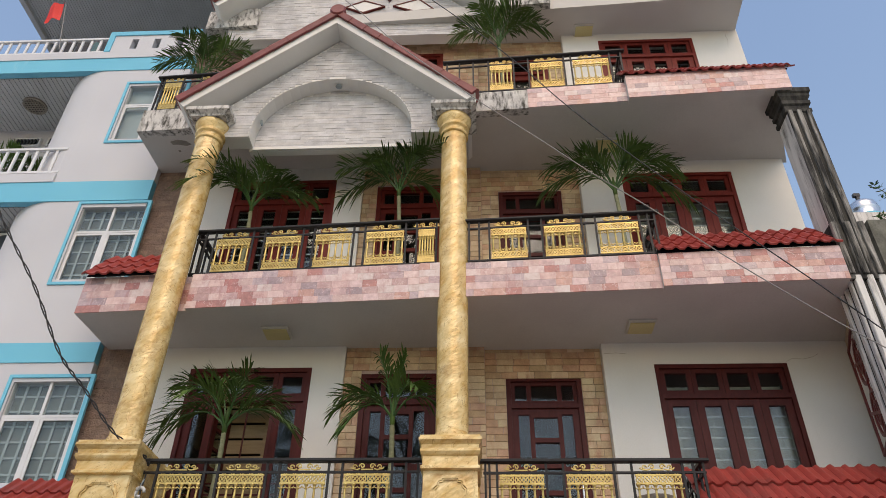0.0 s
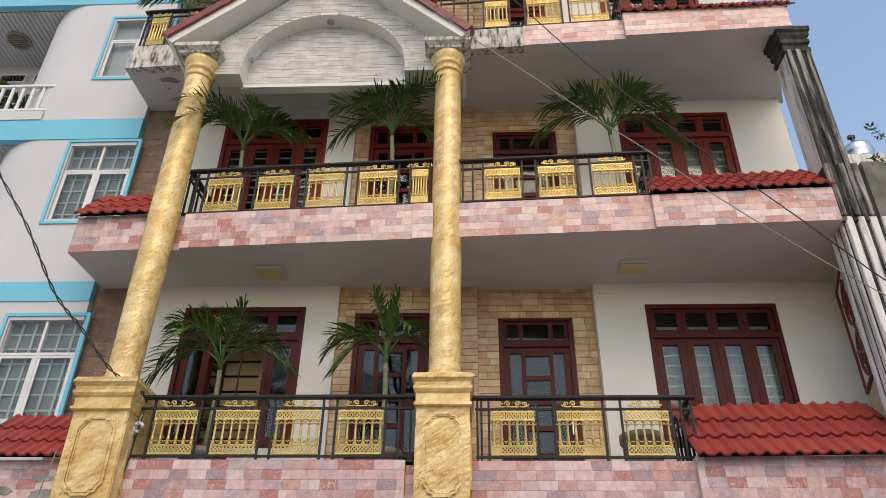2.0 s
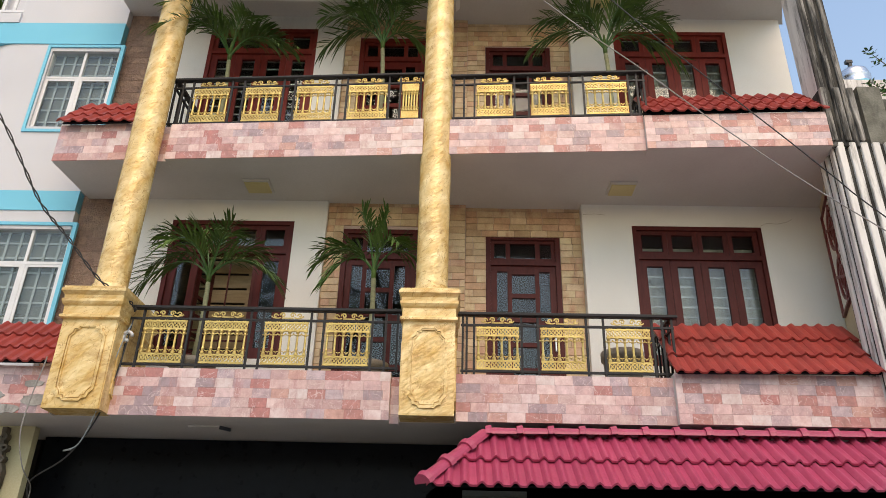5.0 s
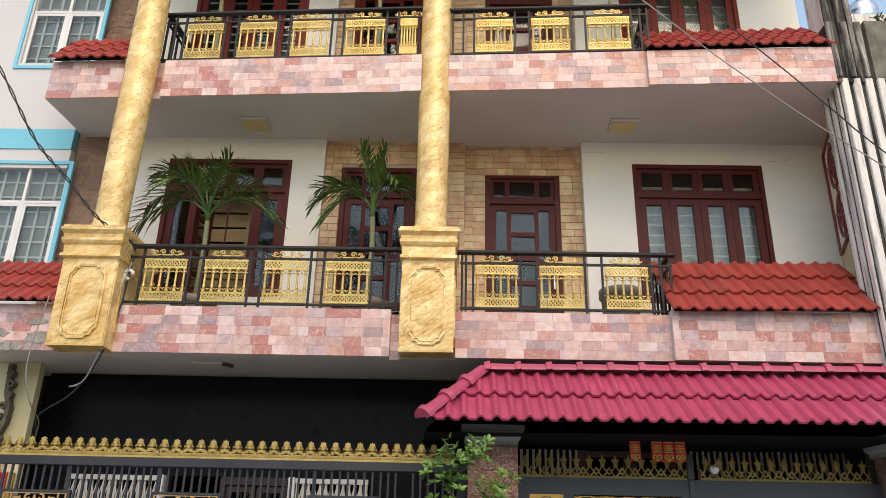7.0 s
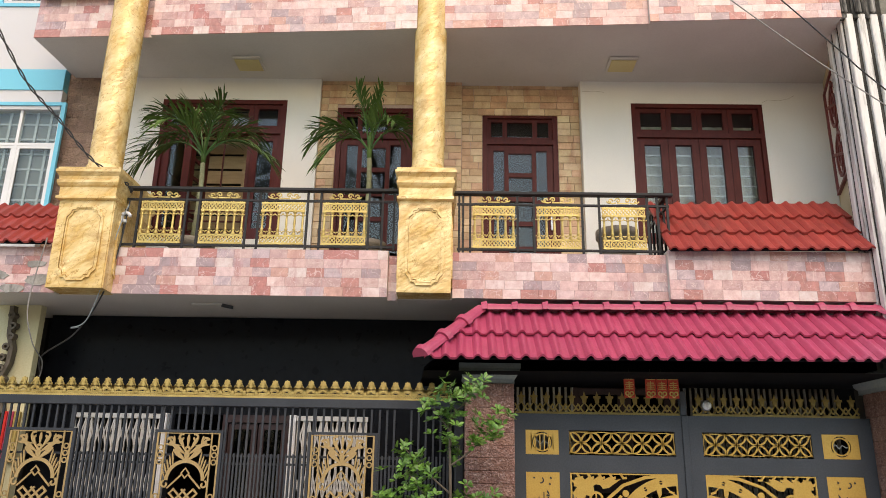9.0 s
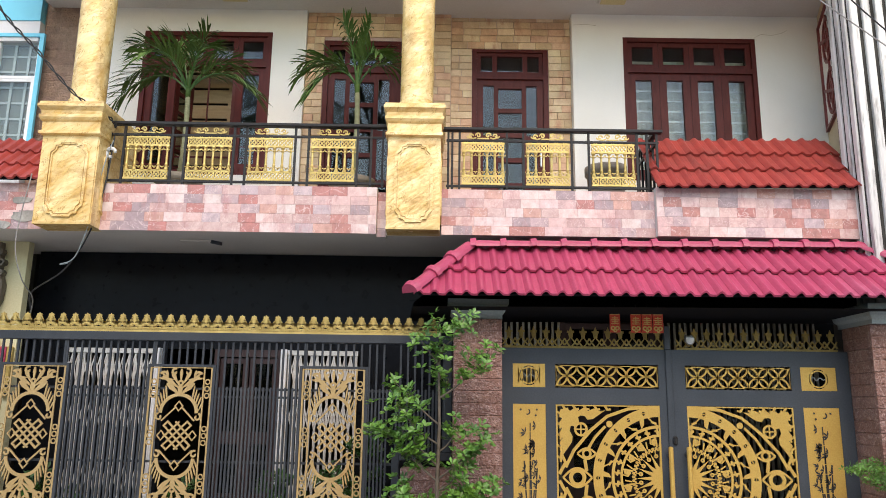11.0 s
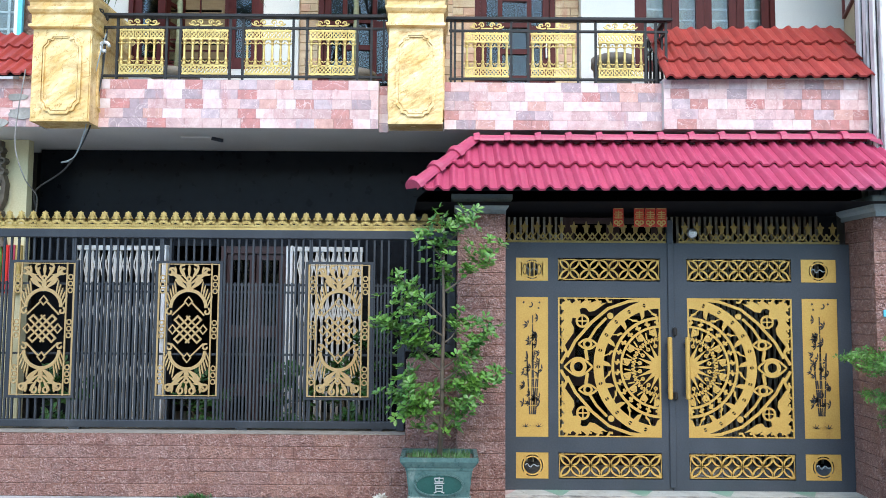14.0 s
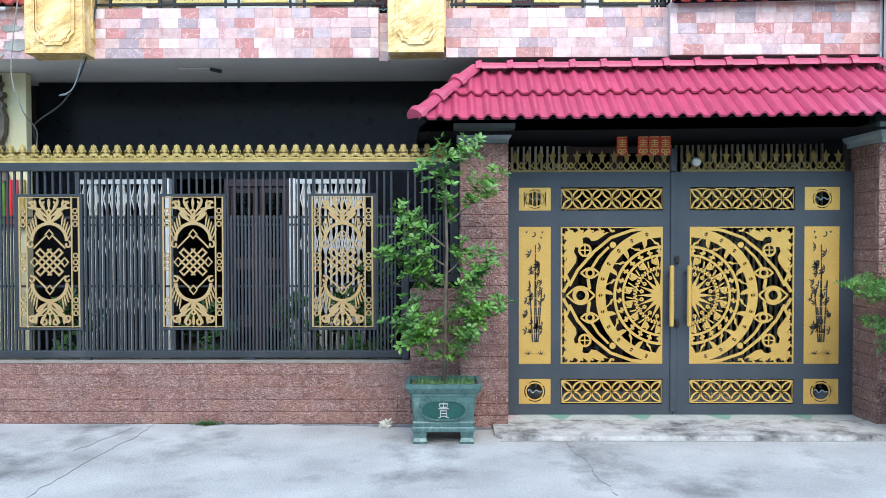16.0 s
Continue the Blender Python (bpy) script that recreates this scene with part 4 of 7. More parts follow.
# timber shutters inside the open window
sh = thing("folding_screen", pose(-3.0, 8.5, 3.6), "pale wooden slatted screen inside the open window", "screen")
for j in range(12):
    part("slat", boxes((-0.35, 0.35, 0, 0.02, 0.6 + j * 0.2, 0.77 + j * 0.2)), SCREENWOOD, sh)
part("stile", boxes((-0.39, -0.35, -0.01, 0.03, 0, 3.0)), SCREENWOOD, sh)
part("stile", boxes((0.35, 0.39, -0.01, 0.03, 0, 3.0)), SCREENWOOD, sh)


def crack(pts, y):
    bm = bmesh.new()
    strip(bm, pts, 0.0035, y - 0.002, y + 0.002)
    return tagged(new("wall_crack", finish("wall_crack", bm, CRACKLINE)), "thin jagged crack in the white plaster", "crack", kind="structure")


crack([(3.72, 6.16), (3.8, 6.2), (3.93, 6.19), (4.05, 6.22), (4.12, 6.26)], 8.08)
crack([(1.55, 6.29), (1.7, 6.3), (1.82, 6.285)], 8.08)
crack([(4.28, 12.1), (4.31, 12.25), (4.29, 12.35), (4.34, 12.5)], 8.08)


# ---- balcony railings ----
def scroll_mesh():
    bm = bmesh.new()
    for s in (-1, 1):
        pts = [(s * (0.005 + 0.03 * (1 - i / 14) * math.cos(i * 0.6) + 0.045), 0.045 + 0.03 * (1 - i / 14) * math.sin(i * 0.6)) for i in range(13)]
        strip(bm, pts, 0.011, -0.008, 0.008)
        pts = [(s * (0.125 + 0.026 * (1 - i / 12) * math.cos(math.pi - i * 0.6)), 0.038 + 0.026 * (1 - i / 12) * math.sin(i * 0.6)) for i in range(11)]
        strip(bm, pts, 0.01, -0.008, 0.008)
        strip(bm, [(s * 0.07, 0.02), (s * 0.1, 0.01), (s * 0.15, 0.02), (s * 0.165, 0.035)], 0.01, -0.008, 0.008)
    strip(bm, [(-0.06, 0.012), (0.06, 0.012)], 0.01, -0.008, 0.008)
    return finish("scroll", bm, GOLD)


def cast_panel(w, h):
    """Cast gold panel: six turned balusters between two pierced friezes."""
    bm = bmesh.new()
    f = 0.085
    for zc, top in ((f / 2 + 0.01, 0), (h - f / 2 - 0.01, 1)):
        for dz in (-f / 2, f / 2):
            strip(bm, [(-w / 2, zc + dz), (w / 2, zc + dz)], 0.014, -0.01, 0.01)
        n = 6
        p = w / n
        for i in range(n):
            cx = -w / 2 + (i + 0.5) * p
            ring(bm, cx, zc, p * 0.42, 0.0095, -0.009, 0.009, 10, f * 0.4)
            strip(bm, [(cx - p / 2, zc - f / 2), (cx + p / 2, zc + f / 2)], 0.0085, -0.008, 0.008)
            strip(bm, [(cx - p / 2, zc + f / 2), (cx + p / 2, zc - f / 2)], 0.0085, -0.0082, 0.0078)
        for i in range(5):
            cx = -w / 2 + (i + 0.5) * w / 5
            z = zc + (f / 2 + 0.012 if top else -f / 2 - 0.012)
            ring(bm, cx, z, 0.012, 0.01, -0.008, 0.008, 6)
    k = 6
    for i in range(k):
        cx = -w / 2 + 0.02 + i * (w - 0.04) / (k - 1)
        z0, z1 = f + 0.015, h - f - 0.015
        d = z1 - z0
        lathe(bm, [(0.02, z0), (0.021, z0 + 0.02), (0.011, z0 + 0.035), (0.017, z0 + 0.06), (0.011, z0 + 0.08), (0.0125, z0 + d * 0.5), (0.01, z1 - 0.06), (0.018, z1 - 0.045), (0.011, z1 - 0.03), (0.021, z1 - 0.01), (0.02, z1)], cx, 0, 8)
        for s in (-1, 1):
            strip(bm, arc(cx + s * 0.022, z0 + 0.02, 0.02, 90 - s * 90, 90 + s * 10, 4), 0.008, -0.007, 0.007)
            strip(bm, arc(cx + s * 0.022, z1 - 0.02, 0.02, 270 + s * 90, 270 - s * 10, 4), 0.008, -0.007, 0.007)
    return finish("cast_panel", bm, GOLD)


PANELS = {}
SCROLL = scroll_mesh()


def railing(level, x0, x1, z0, z1, panels, y=0.04, posts=(), back=()):
    """Black iron rail with gold cast panels. Local to the balcony front; back: side returns at x of given depth."""
    t = thing("balcony_railing", FRONT[level] @ pose(0, y, 0), "black iron balcony railing with gold cast panels and scrolls", "railing", "balcony railings")
    zm, zb = z1 - 0.135, z0 + 0.045
    part("top_rail", boxes((x0 - 0.04, x1 + 0.04, -0.04, 0.035, z1 - 0.035, z1), bevel=0.008), BLACKIRON, t)
    part("middle_rail", boxes((x0, x1, -0.012, 0.012, zm - 0.012, zm + 0.012), bevel=0.003), BLACKIRON, t)
    part("bottom_rail", boxes((x0, x1, -0.012, 0.012, zb - 0.012, zb + 0.012), bevel=0.003), BLACKIRON, t)
    xs = {round(x0 + 0.02, 3), round(x1 - 0.02, 3)}
    panels = [(a + 0.025, b - 0.02) if b - a > 0.4 else (a, b) for a, b in panels]
    posts = [x for x in posts if not any(p[1] < x < q[0] for p, q in zip(panels, panels[1:]))]
    for a, b in panels:
        w = round(b - a, 2)
        for x in (a - 0.022, b + 0.022):
            xs.add(round(x, 3))
        key = (w, round(zm - zb, 2))
        if key not in PANELS:
            PANELS[key] = cast_panel(w, zm - zb - 0.03)
        p = part("cast_panel", PANELS[key], GOLD, t, "gold cast panel of small balusters")
        p.location = ((a + b) / 2, 0, zb + 0.015)
        s = part("scroll", SCROLL, GOLD, t, "gold scroll")
        s.location = ((a + b) / 2, 0, zm + 0.014)
    for x in sorted(xs) + list(posts):
        part("post", boxes((x - 0.011, x + 0.011, -0.011, 0.011, z0 - 0.0, z1 - 0.03)), BLACKIRON, t)
    for x, d in back:
        for hw, za, zc in ((0.03, z1 - 0.036, z1 - 0.001), (0.012, zm - 0.012, zm + 0.012), (0.012, zb - 0.012, zb + 0.012)):
            part("side_rail", boxes((x - hw, x + hw, 0.036, d, za, zc)), BLACKIRON, t)
        n = int(d / 0.14)
        for i in range(1, n + 1):
            part("post", boxes((x - 0.011, x + 0.011, i * 0.14 - 0.011, i * 0.14 + 0.011, z0, z1 - 0.03)), BLACKIRON, t)
    return t


railing(1, -3.38, -0.58, 3.905, 4.57, [(-3.22, -2.735), (-2.6, -2.11), (-1.985, -1.49), (-1.356, -0.86)], posts=(-2.667, -2.05, -1.42, -0.72))
railing(1, 0.04, 2.19, 3.895, 4.555, [(0.17, 0.65), (0.816, 1.305), (1.477, 1.966)], posts=(0.1, 0.73, 1.39, 2.07), back=[(2.17, 0.75)])
railing(2, -3.52, -0.46, 6.915, 7.62, [(-3.28, -2.79), (-2.64, -2.15), (-2.01, -1.51), (-1.37, -0.86), (-0.7, -0.5)], y=0.06, posts=(-3.4, -2.71, -2.08, -1.44), back=[(-3.5, 0.9)])
railing(2, -0.1, 2.15, 6.9, 7.56, [(0.16, 0.63), (0.79, 1.27), (1.43, 1.95)], posts=(0.04, 0.71, 1.35, 2.05), back=[(2.13, 0.7)])
railing(3, -4.78, -3.75, 9.92, 10.7, [(-4.68, -4.42), (-4.1, -3.85)], y=0.06, posts=(-4.34, -4.2), back=[(-4.76, 0.9)])
railing(3, -0.4, 2.13, 9.83, 10.56, [(0.24, 0.56), (0.79, 1.3), (1.4, 1.95)], posts=(-0.2, 0.0, 0.68), back=[(2.11, 0.7)])
railing(4, -4.5, -3.75, 12.95, 13.7, [(-4.4, -3.9)], y=0.0)


# ---- ceiling lamps under the slabs ----
def ceiling_lamp(x, y, z):
    t = thing("ceiling_lamp", pose(x, y, z), "square yellowed flush ceiling lamp under the balcony slab", "lamp", "balcony lamps")
    part("housing", boxes((-0.165, 0.165, -0.15, 0.15, -0.03, 0), bevel=0.006), CEIL, t)
    part("diffuser", boxes((-0.145, 0.145, -0.125, 0.125, -0.045, -0.033), bevel=0.004), LAMPGLASS, t)


ceiling_lamp(1.95, 7.65, 6.43)
ceiling_lamp(-2.45, 7.7, 6.43)
ceiling_lamp(1.9, 7.7, 9.49)
ceiling_lamp(1.9, 8.0, 12.5)

# ---- ground floor front ----
GF = [(-4.02, -3.02, 0, 2.36), (-2.98, -0.88, 0, 2.36), (0.7, 4.1, 0, 2.82)]
wall = setting("wall_black_granite", holed(-4.5, 4.35, 0, 3.425, 8.1, 8.28, GF), GRANITE, "ground floor front clad in polished black granite", "wall")


def folding_grille(x0, x1, z1, y, label="silver folding metal grille, drawn half shut", iron=GRILLE):
    t = thing("folding_grille", None, label, "grille", "folding grilles")
    n = int((x1 - x0) / 0.06)
    for i in range(n + 1):
        x = x0 + (x1 - x0) * i / n
        part("slat", boxes((x - 0.0125, x + 0.0125, y, y + 0.02, 0.05, z1)), iron, t)
    bm = bmesh.new()
    for z in (0.35, 1.0, 1.65, 2.15):
        for i in range(n):
            xa, xb = x0 + (x1 - x0) * i / n, x0 + (x1 - x0) * (i + 1) / n
            strip(bm, [(xa, z - 0.14), (xb, z + 0.14)], 0.012, y - 0.008, y - 0.002)
            strip(bm, [(xa, z + 0.14), (xb, z - 0.14)], 0.012, y - 0.014, y - 0.009)
    part("lattice", bm, iron, t)["kind"] = "stuff"
    part("rail", boxes((x0 - 0.02, x1 + 0.02, y - 0.02, y + 0.04, z1, z1 + 0.05)), iron, t)


folding_grille(-4.02, -3.1, 2.3, 8.0)
folding_grille(-1.62, -0.9, 2.3, 8.0)
# grilles behind the gate take the copy with shade in its colour
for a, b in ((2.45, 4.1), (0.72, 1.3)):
    folding_grille(a, b, 2.74, 8.05, "folding metal grille behind the gate, coloured dark as in shade", SHADEGRILLE)
for x in (-3.06, -1.68):
    tagged(new("door_post", finish("door_post", boxes((x - 0.035, x + 0.035, 7.98, 8.1, 0, 2.36), bevel=0.005), ALU)), "white painted metal door post", "post", kind="structure")
# both entrance doors use wood with the shade put into its colour
gd = thing("door_7", None, "maroon wooden double entrance door with panels", "door", kind="structure")
part("door_frame", holed(-2.46, -1.7, 0, 2.36, 8.1, 8.2, [(-2.4, -1.76, -1, 2.28)]), SHADEWOOD, gd)
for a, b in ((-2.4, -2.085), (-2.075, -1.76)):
    lf = leaf(gd, "door_leaf", a + 0.003, b - 0.003, 0.02, 2.27, 8.13, SHADEWOOD, [(0, 1, 0.0, 0.3), (0, 1, 0.36, 0.6), (0, 1, 0.66, 1)], 0.06, PANEDARK)
gd = thing("door_8", None, "maroon wooden entrance door behind the gate, darkened as in shade", "door", kind="structure")
part("door_frame", holed(1.32, 2.44, 0, 2.8, 8.1, 8.2, [(1.38, 2.38, -1, 2.72)]), SHADEWOOD, gd)
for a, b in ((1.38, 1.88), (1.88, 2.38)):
    leaf(gd, "door_leaf", a + 0.003, b - 0.003, 0.02, 2.71, 8.13, SHADEWOOD, [(0, 1, 0.0, 0.3), (0, 1, 0.36, 0.6), (0, 1, 0.66, 1)], 0.07, PANEDARK)
yel = setting("wall_yellow_side", boxes((-5.6, -4.36, 7.6, 7.7, 0, 3.43)), PALEYELLOW, "pale yellow side wall of the neighbouring house", "wall")
# carved bracket by the yellow wall
bm = bmesh.new()
strip(bm, [(-4.62, 3.4), (-4.6, 3.1), (-4.55, 2.95), (-4.56, 2.8), (-4.63, 2.62), (-4.62, 2.5), (-4.56, 2.4), (-4.54, 2.3)], 0.045, 7.5, 7.58)
for k in range(9):
    ring(bm, -4.6 + 0.03 * math.sin(k * 1.1), 3.3 - k * 0.11, 0.028, 0.022, 7.49, 7.57, 8)
tagged(new("carved_bracket", finish("carved_bracket", bm, BARK)), "dark carved wooden bracket against the yellow wall", "bracket")

# low pier details: fence wall and gate pillars
def clad(name, x0, x1, y0, y1, z0, z1, label, category="wall", seed=1, sides=False):
    ob = setting(name, boxes((x0 + 0.01, x1 - 0.01, y0 + 0.012, y1, z0, z1)), FENCETILE, label, category)
    lay(ob, "stone", x0, x1, z0, z1, y0, 0.36, 0.105, 0.03, FENCETILE, joint=0.001, uneven=0.003, ch=0.007, wvar=0.3, seed=seed, chx=0.0012)
    if sides:
        for s, x in ((1, x1), (-1, x0)):
            rows = round((z1 - z0) / 0.105)
            h = (z1 - z0) / rows
            for k in range(rows):
                st = new("stone", brick_mesh(y1 - y0 - 0.03, h - 0.003, 0.02, FENCETILE, 0.006))
                st.parent = ob
                st.matrix_basis = pose(x + s * 0.003, (y0 + y1) / 2 + 0.012, z0 + (k + 0.5) * h, 0, 0, 90 * s)
    return ob


clad("wall_fence_base", -5.6, -0.33, 6.7, 6.95, 0, 0.563, "low street wall faced in reddish split stone", seed=41)
clad("wall_fence_stub", -0.33, 0.13, 6.7, 6.95, 0, 1.24, "short raised end of the street wall in reddish stone", seed=42, sides=True)
clad("gate_pillar_west", 0.13, 0.56, 6.57, 7.05, 0, 2.56, "gate pillar faced in reddish split stone", "pillar", 43, True)
clad("gate_pillar_east", 3.87, 4.45, 6.57, 7.05, 0, 2.56, "gate pillar faced in reddish split stone", "pillar", 44, True)
for cx, hw in ((0.345, 0.215), (4.16, 0.29)):
    bm = square_stack(bmesh.new(), [(hw + 0.005, 2.56), (hw + 0.005, 2.6), (hw + 0.03, 2.63), (hw + 0.035, 2.66), (hw + 0.06, 2.69), (hw + 0.06, 2.735)], cx, 6.81)
    tagged(new("pillar_cap", finish("pillar_cap", bm, GREYCAP)), "grey moulded cap on a gate pillar", "cap", "pillar caps", "structure")
bm = bmesh.new()
rows = []
for i in range(61):
    u = i / 60
    x = 0.42 + 3.95 * u
    wob = 0.02 * noise.noise(Vector((x * 1.9, 0.3, 0)))
    end = 0.3 * max(0.0, (u - 0.94) / 0.06) ** 2 + 0.12 * max(0.0, (0.04 - u) / 0.04) ** 2
    rows.append([bm.verts.new(p) for p in ((x, 6.13 + wob + end, -0.02), (x, 6.14 + wob + end, 0.03), (x, 6.165 + wob + end, 0.038), (x, 6.4 + 0.4 * end, 0.036), (x, 6.74, 0.03), (x, 6.76, -0.02))])
for a, b in zip(rows, rows[1:]):
    for k in range(5):
        bm.faces.new((a[k], b[k], b[k + 1], a[k + 1]))
bm.faces.new(rows[0][::-1])
bm.faces.new(rows[-1])
setting("gate_ramp", bm, STEPMAT, "stained pale cement ramp in front of the gate", "ramp")

# ---- fence ----
fence = thing("metal_fence", pose(0, 6.87, 0), "dark grey metal fence with close upright bars and gold panels", "fence")
FX0, FX1 = -5.5, -0.42
setting("wall_coping", boxes((-5.6, -0.335, 6.695, 6.955, 0.563, 0.568)), GREYPOT, "thin pale mortar coping on the street wall", "coping")
for x in (-4.9, -3.4, -1.85, -0.6):
    part("foot", boxes((x - 0.05, x + 0.05, -0.025, 0.025, 0.568, 0.6)), FENCEIRON, fence)
part("bottom_rail", boxes((FX0, FX1, -0.03, 0.03, 0.588, 0.655), bevel=0.005), FENCEIRON, fence)
part("top_rail", boxes((FX0, 0.12, -0.03, 0.03, 2.345, 2.425), bevel=0.005), FENCEIRON, fence)
part("end_post", boxes((FX1, FX1 + 0.07, -0.03, 0.03, 0.572, 1.37), bevel=0.005), FENCEIRON, fence)
part("step_rail", boxes((FX1 + 0.07, 0.12, -0.03, 0.03, 1.3, 1.37), bevel=0.005), FENCEIRON, fence)
part("end_post", boxes((0.05, 0.12, -0.03, 0.03, 1.37, 2.345), bevel=0.005), FENCEIRON, fence)
part("middle_rail", boxes((FX0, FX1, 0.012, 0.024, 1.9, 1.92)), FENCEIRON, fence)
part("middle_rail", boxes((FX0, FX1, 0.012, 0.024, 1.25, 1.27)), FENCEIRON, fence)
part("middle_rail", boxes((FX0, FX1, 0.012, 0.024, 1.83, 1.85)), FENCEIRON, fence)
long_bar = finish("bar", boxes((-0.009, 0.009, -0.009, 0.009, 0.65, 2.345)), FENCEIRON)
short_bar = finish("bar", boxes((-0.008, 0.008, -0.008, 0.008, 0.65, 1.93)), FENCEIRON)
PANELX = ((-4.025, -3.445), (-2.666, -2.09), (-1.265, -0.68))
n = int((FX1 - FX0) / 0.067)
for i in range(n):
    x = FX0 + 0.03 + i * 0.067
    for k, me in ((0, long_bar), (0.0335, short_bar)):
        if any(a + 0.02 < x + k < b - 0.02 for a, b in PANELX):
            continue
        part("bar", me, FENCEIRON, fence).location = (x + k, 0, 0)
for i in range(14):
    k = 1.37 if i % 2 else 1.3701
    me = boxes((-0.009, 0.009, -0.009, 0.009, k, 2.345 if i % 2 else 1.93))
    part("bar", me, FENCEIRON, fence).location = (FX1 + 0.03 + i * 0.0335, 0, 0)
for a, b in PANELX:
    part("panel_surround", holed(a - 0.025, b + 0.025, 0.85, 2.13, -0.02, 0.02, [(a, b, 0.872, 2.108)]), FENCEIRON, fence)
    for z0, z1 in ((0.65, 0.85), (2.13, 2.345)):
        for i in range(8):
            x = a + 0.03 + i * 0.0735
            part("bar", boxes((x - 0.009, x + 0.009, -0.009, 0.009, z0, z1)), FENCEIRON, fence)


def knot_panel():
    """Pierced gold panel: a knot in the middle, fans of leaves above and below, rings in the side strips."""
    bm = bmesh.new()
    w, h, y0, y1 = 0.58, 1.236, -0.006, 0.006
    def st(pts, wd, closed=False):
        strip(bm, pts, wd, y0, y1, closed)
    def blade(x, z, dx, dz, wd):
        le = math.hypot(dx, dz)
        nx, nz = -dz / le * wd, dx / le * wd
        plate(bm, [(x - nx * 0.3, z - nz * 0.3), (x + dx * 0.6 - nx, z + dz * 0.6 - nz), (x + dx * 0.92 - nx * 0.6, z + dz * 0.92 - nz * 0.6), (x + dx, z + dz),
                   (x + dx * 0.92 + nx * 0.6, z + dz * 0.92 + nz * 0.6), (x + dx * 0.6 + nx, z + dz * 0.6 + nz), (x + nx * 0.3, z + nz * 0.3)], y0, y1)
    def curl(x, z, r, a0, turn, wd):
        st([(x + r * (1 - i / 13) * math.cos(a0 + turn * i * 0.55), z + r * (1 - i / 13) * math.sin(a0 + turn * i * 0.55)) for i in range(11)], wd)
    st([(-w / 2 + 0.009, -h / 2 + 0.009), (w / 2 - 0.009, -h / 2 + 0.009), (w / 2 - 0.009, h / 2 - 0.009), (-w / 2 + 0.009, h / 2 - 0.009)], 0.018, True)
    for s in (-1, 1):
        st([(s * 0.212, -h / 2), (s * 0.212, h / 2)], 0.013)
        for zc in (-0.42, 0.0, 0.42):
            for k in (-1, 0, 1):
                ring(bm, s * 0.246, zc + k * 0.062, 0.022, 0.011, y0, y1, 10)
    # knot of crossing bands with open diamonds at its corners
    c = math.cos(math.pi / 4)
    u = 0.05
    for k in (-1.5, -0.5, 0.5, 1.5):
        d = k * u
        L = 0.15 if abs(k) < 1 else 0.1
        for s in (-1, 1):
            cx, cz = d * c, -s * d * c
            st([(cx - L * c, cz - s * L * c), (cx + L * c, cz + s * L * c)], 0.0165)
    for s in (-1, 1):
        for e in (-1, 1):
            # square loops that turn the middle pair of bands
            ex, ez = e * 0.15 * c, e * s * 0.15 * c
            st([(ex - 0.033 * c, ez + s * 0.033 * c), (ex + 0.033 * c, ez - s * 0.033 * c)], 0.0165)
    for x, z in ((0, 0.262), (0, -0.262), (-0.142, 0), (0.142, 0)):
        st([(x, z + 0.042), (x - 0.036, z), (x, z - 0.042), (x + 0.036, z)], 0.015, True)
    for s in (-1, 1):
        st(arc(0, s * 0.2, 0.165, 0, 180 * s, 18), 0.03)
        for q in (-1, 1):
            # fan of feathers at the shoulder of the arch
            for k in range(5):
                blade(q * (0.112 + 0.016 * k), s * (0.3 - 0.022 * k), q * (0.022 + 0.006 * k), s * (0.15 - 0.012 * k), 0.0075)
            st([(q * 0.03, s * 0.25), (q * 0.15, s * 0.13)], 0.014)
            curl(q * 0.172, s * 0.165, 0.036, 1.2 if q > 0 else 1.9, -q * s, 0.017)
            # leafy crown at the end of the panel
            blade(q * 0.01, s * 0.37, q * 0.12, s * 0.1, 0.022)
            blade(q * 0.02, s * 0.43, q * 0.13, s * 0.09, 0.02)
            blade(q * 0.03, s * 0.47, q * 0.06, s * 0.11, 0.017)
            blade(q * 0.06, s * 0.5, q * 0.12, s * 0.01, 0.012)
            curl(q * 0.155, s * 0.535, 0.042, 0.4 if q > 0 else 2.7, q * s, 0.02)
            curl(q * 0.06, s * 0.57, 0.034, 2.0 if q > 0 else 1.1, -q * s, 0.018)
            for k in range(3):
                a = radians(10 + k * 35)
                blade(q * 0.12, s * 0.5, q * 0.085 * math.cos(a), s * 0.09 * math.sin(a), 0.01)
        ring(bm, 0, s * 0.47, 0.02, 0.02, y0, y1, 12)
        blade(0, s * 0.49, 0, s * 0.11, 0.014)
        blade(0, s * 0.35, 0, s * 0.11, 0.024)
    return finish("knot_panel", bm, PALEGOLD)


KNOT = knot_panel()
for a, b in PANELX:
    part("knot_panel", KNOT, PALEGOLD, fence, "pierced gold panel with a knot and leaves").location = ((a + b) / 2, -0.012, 1.49)


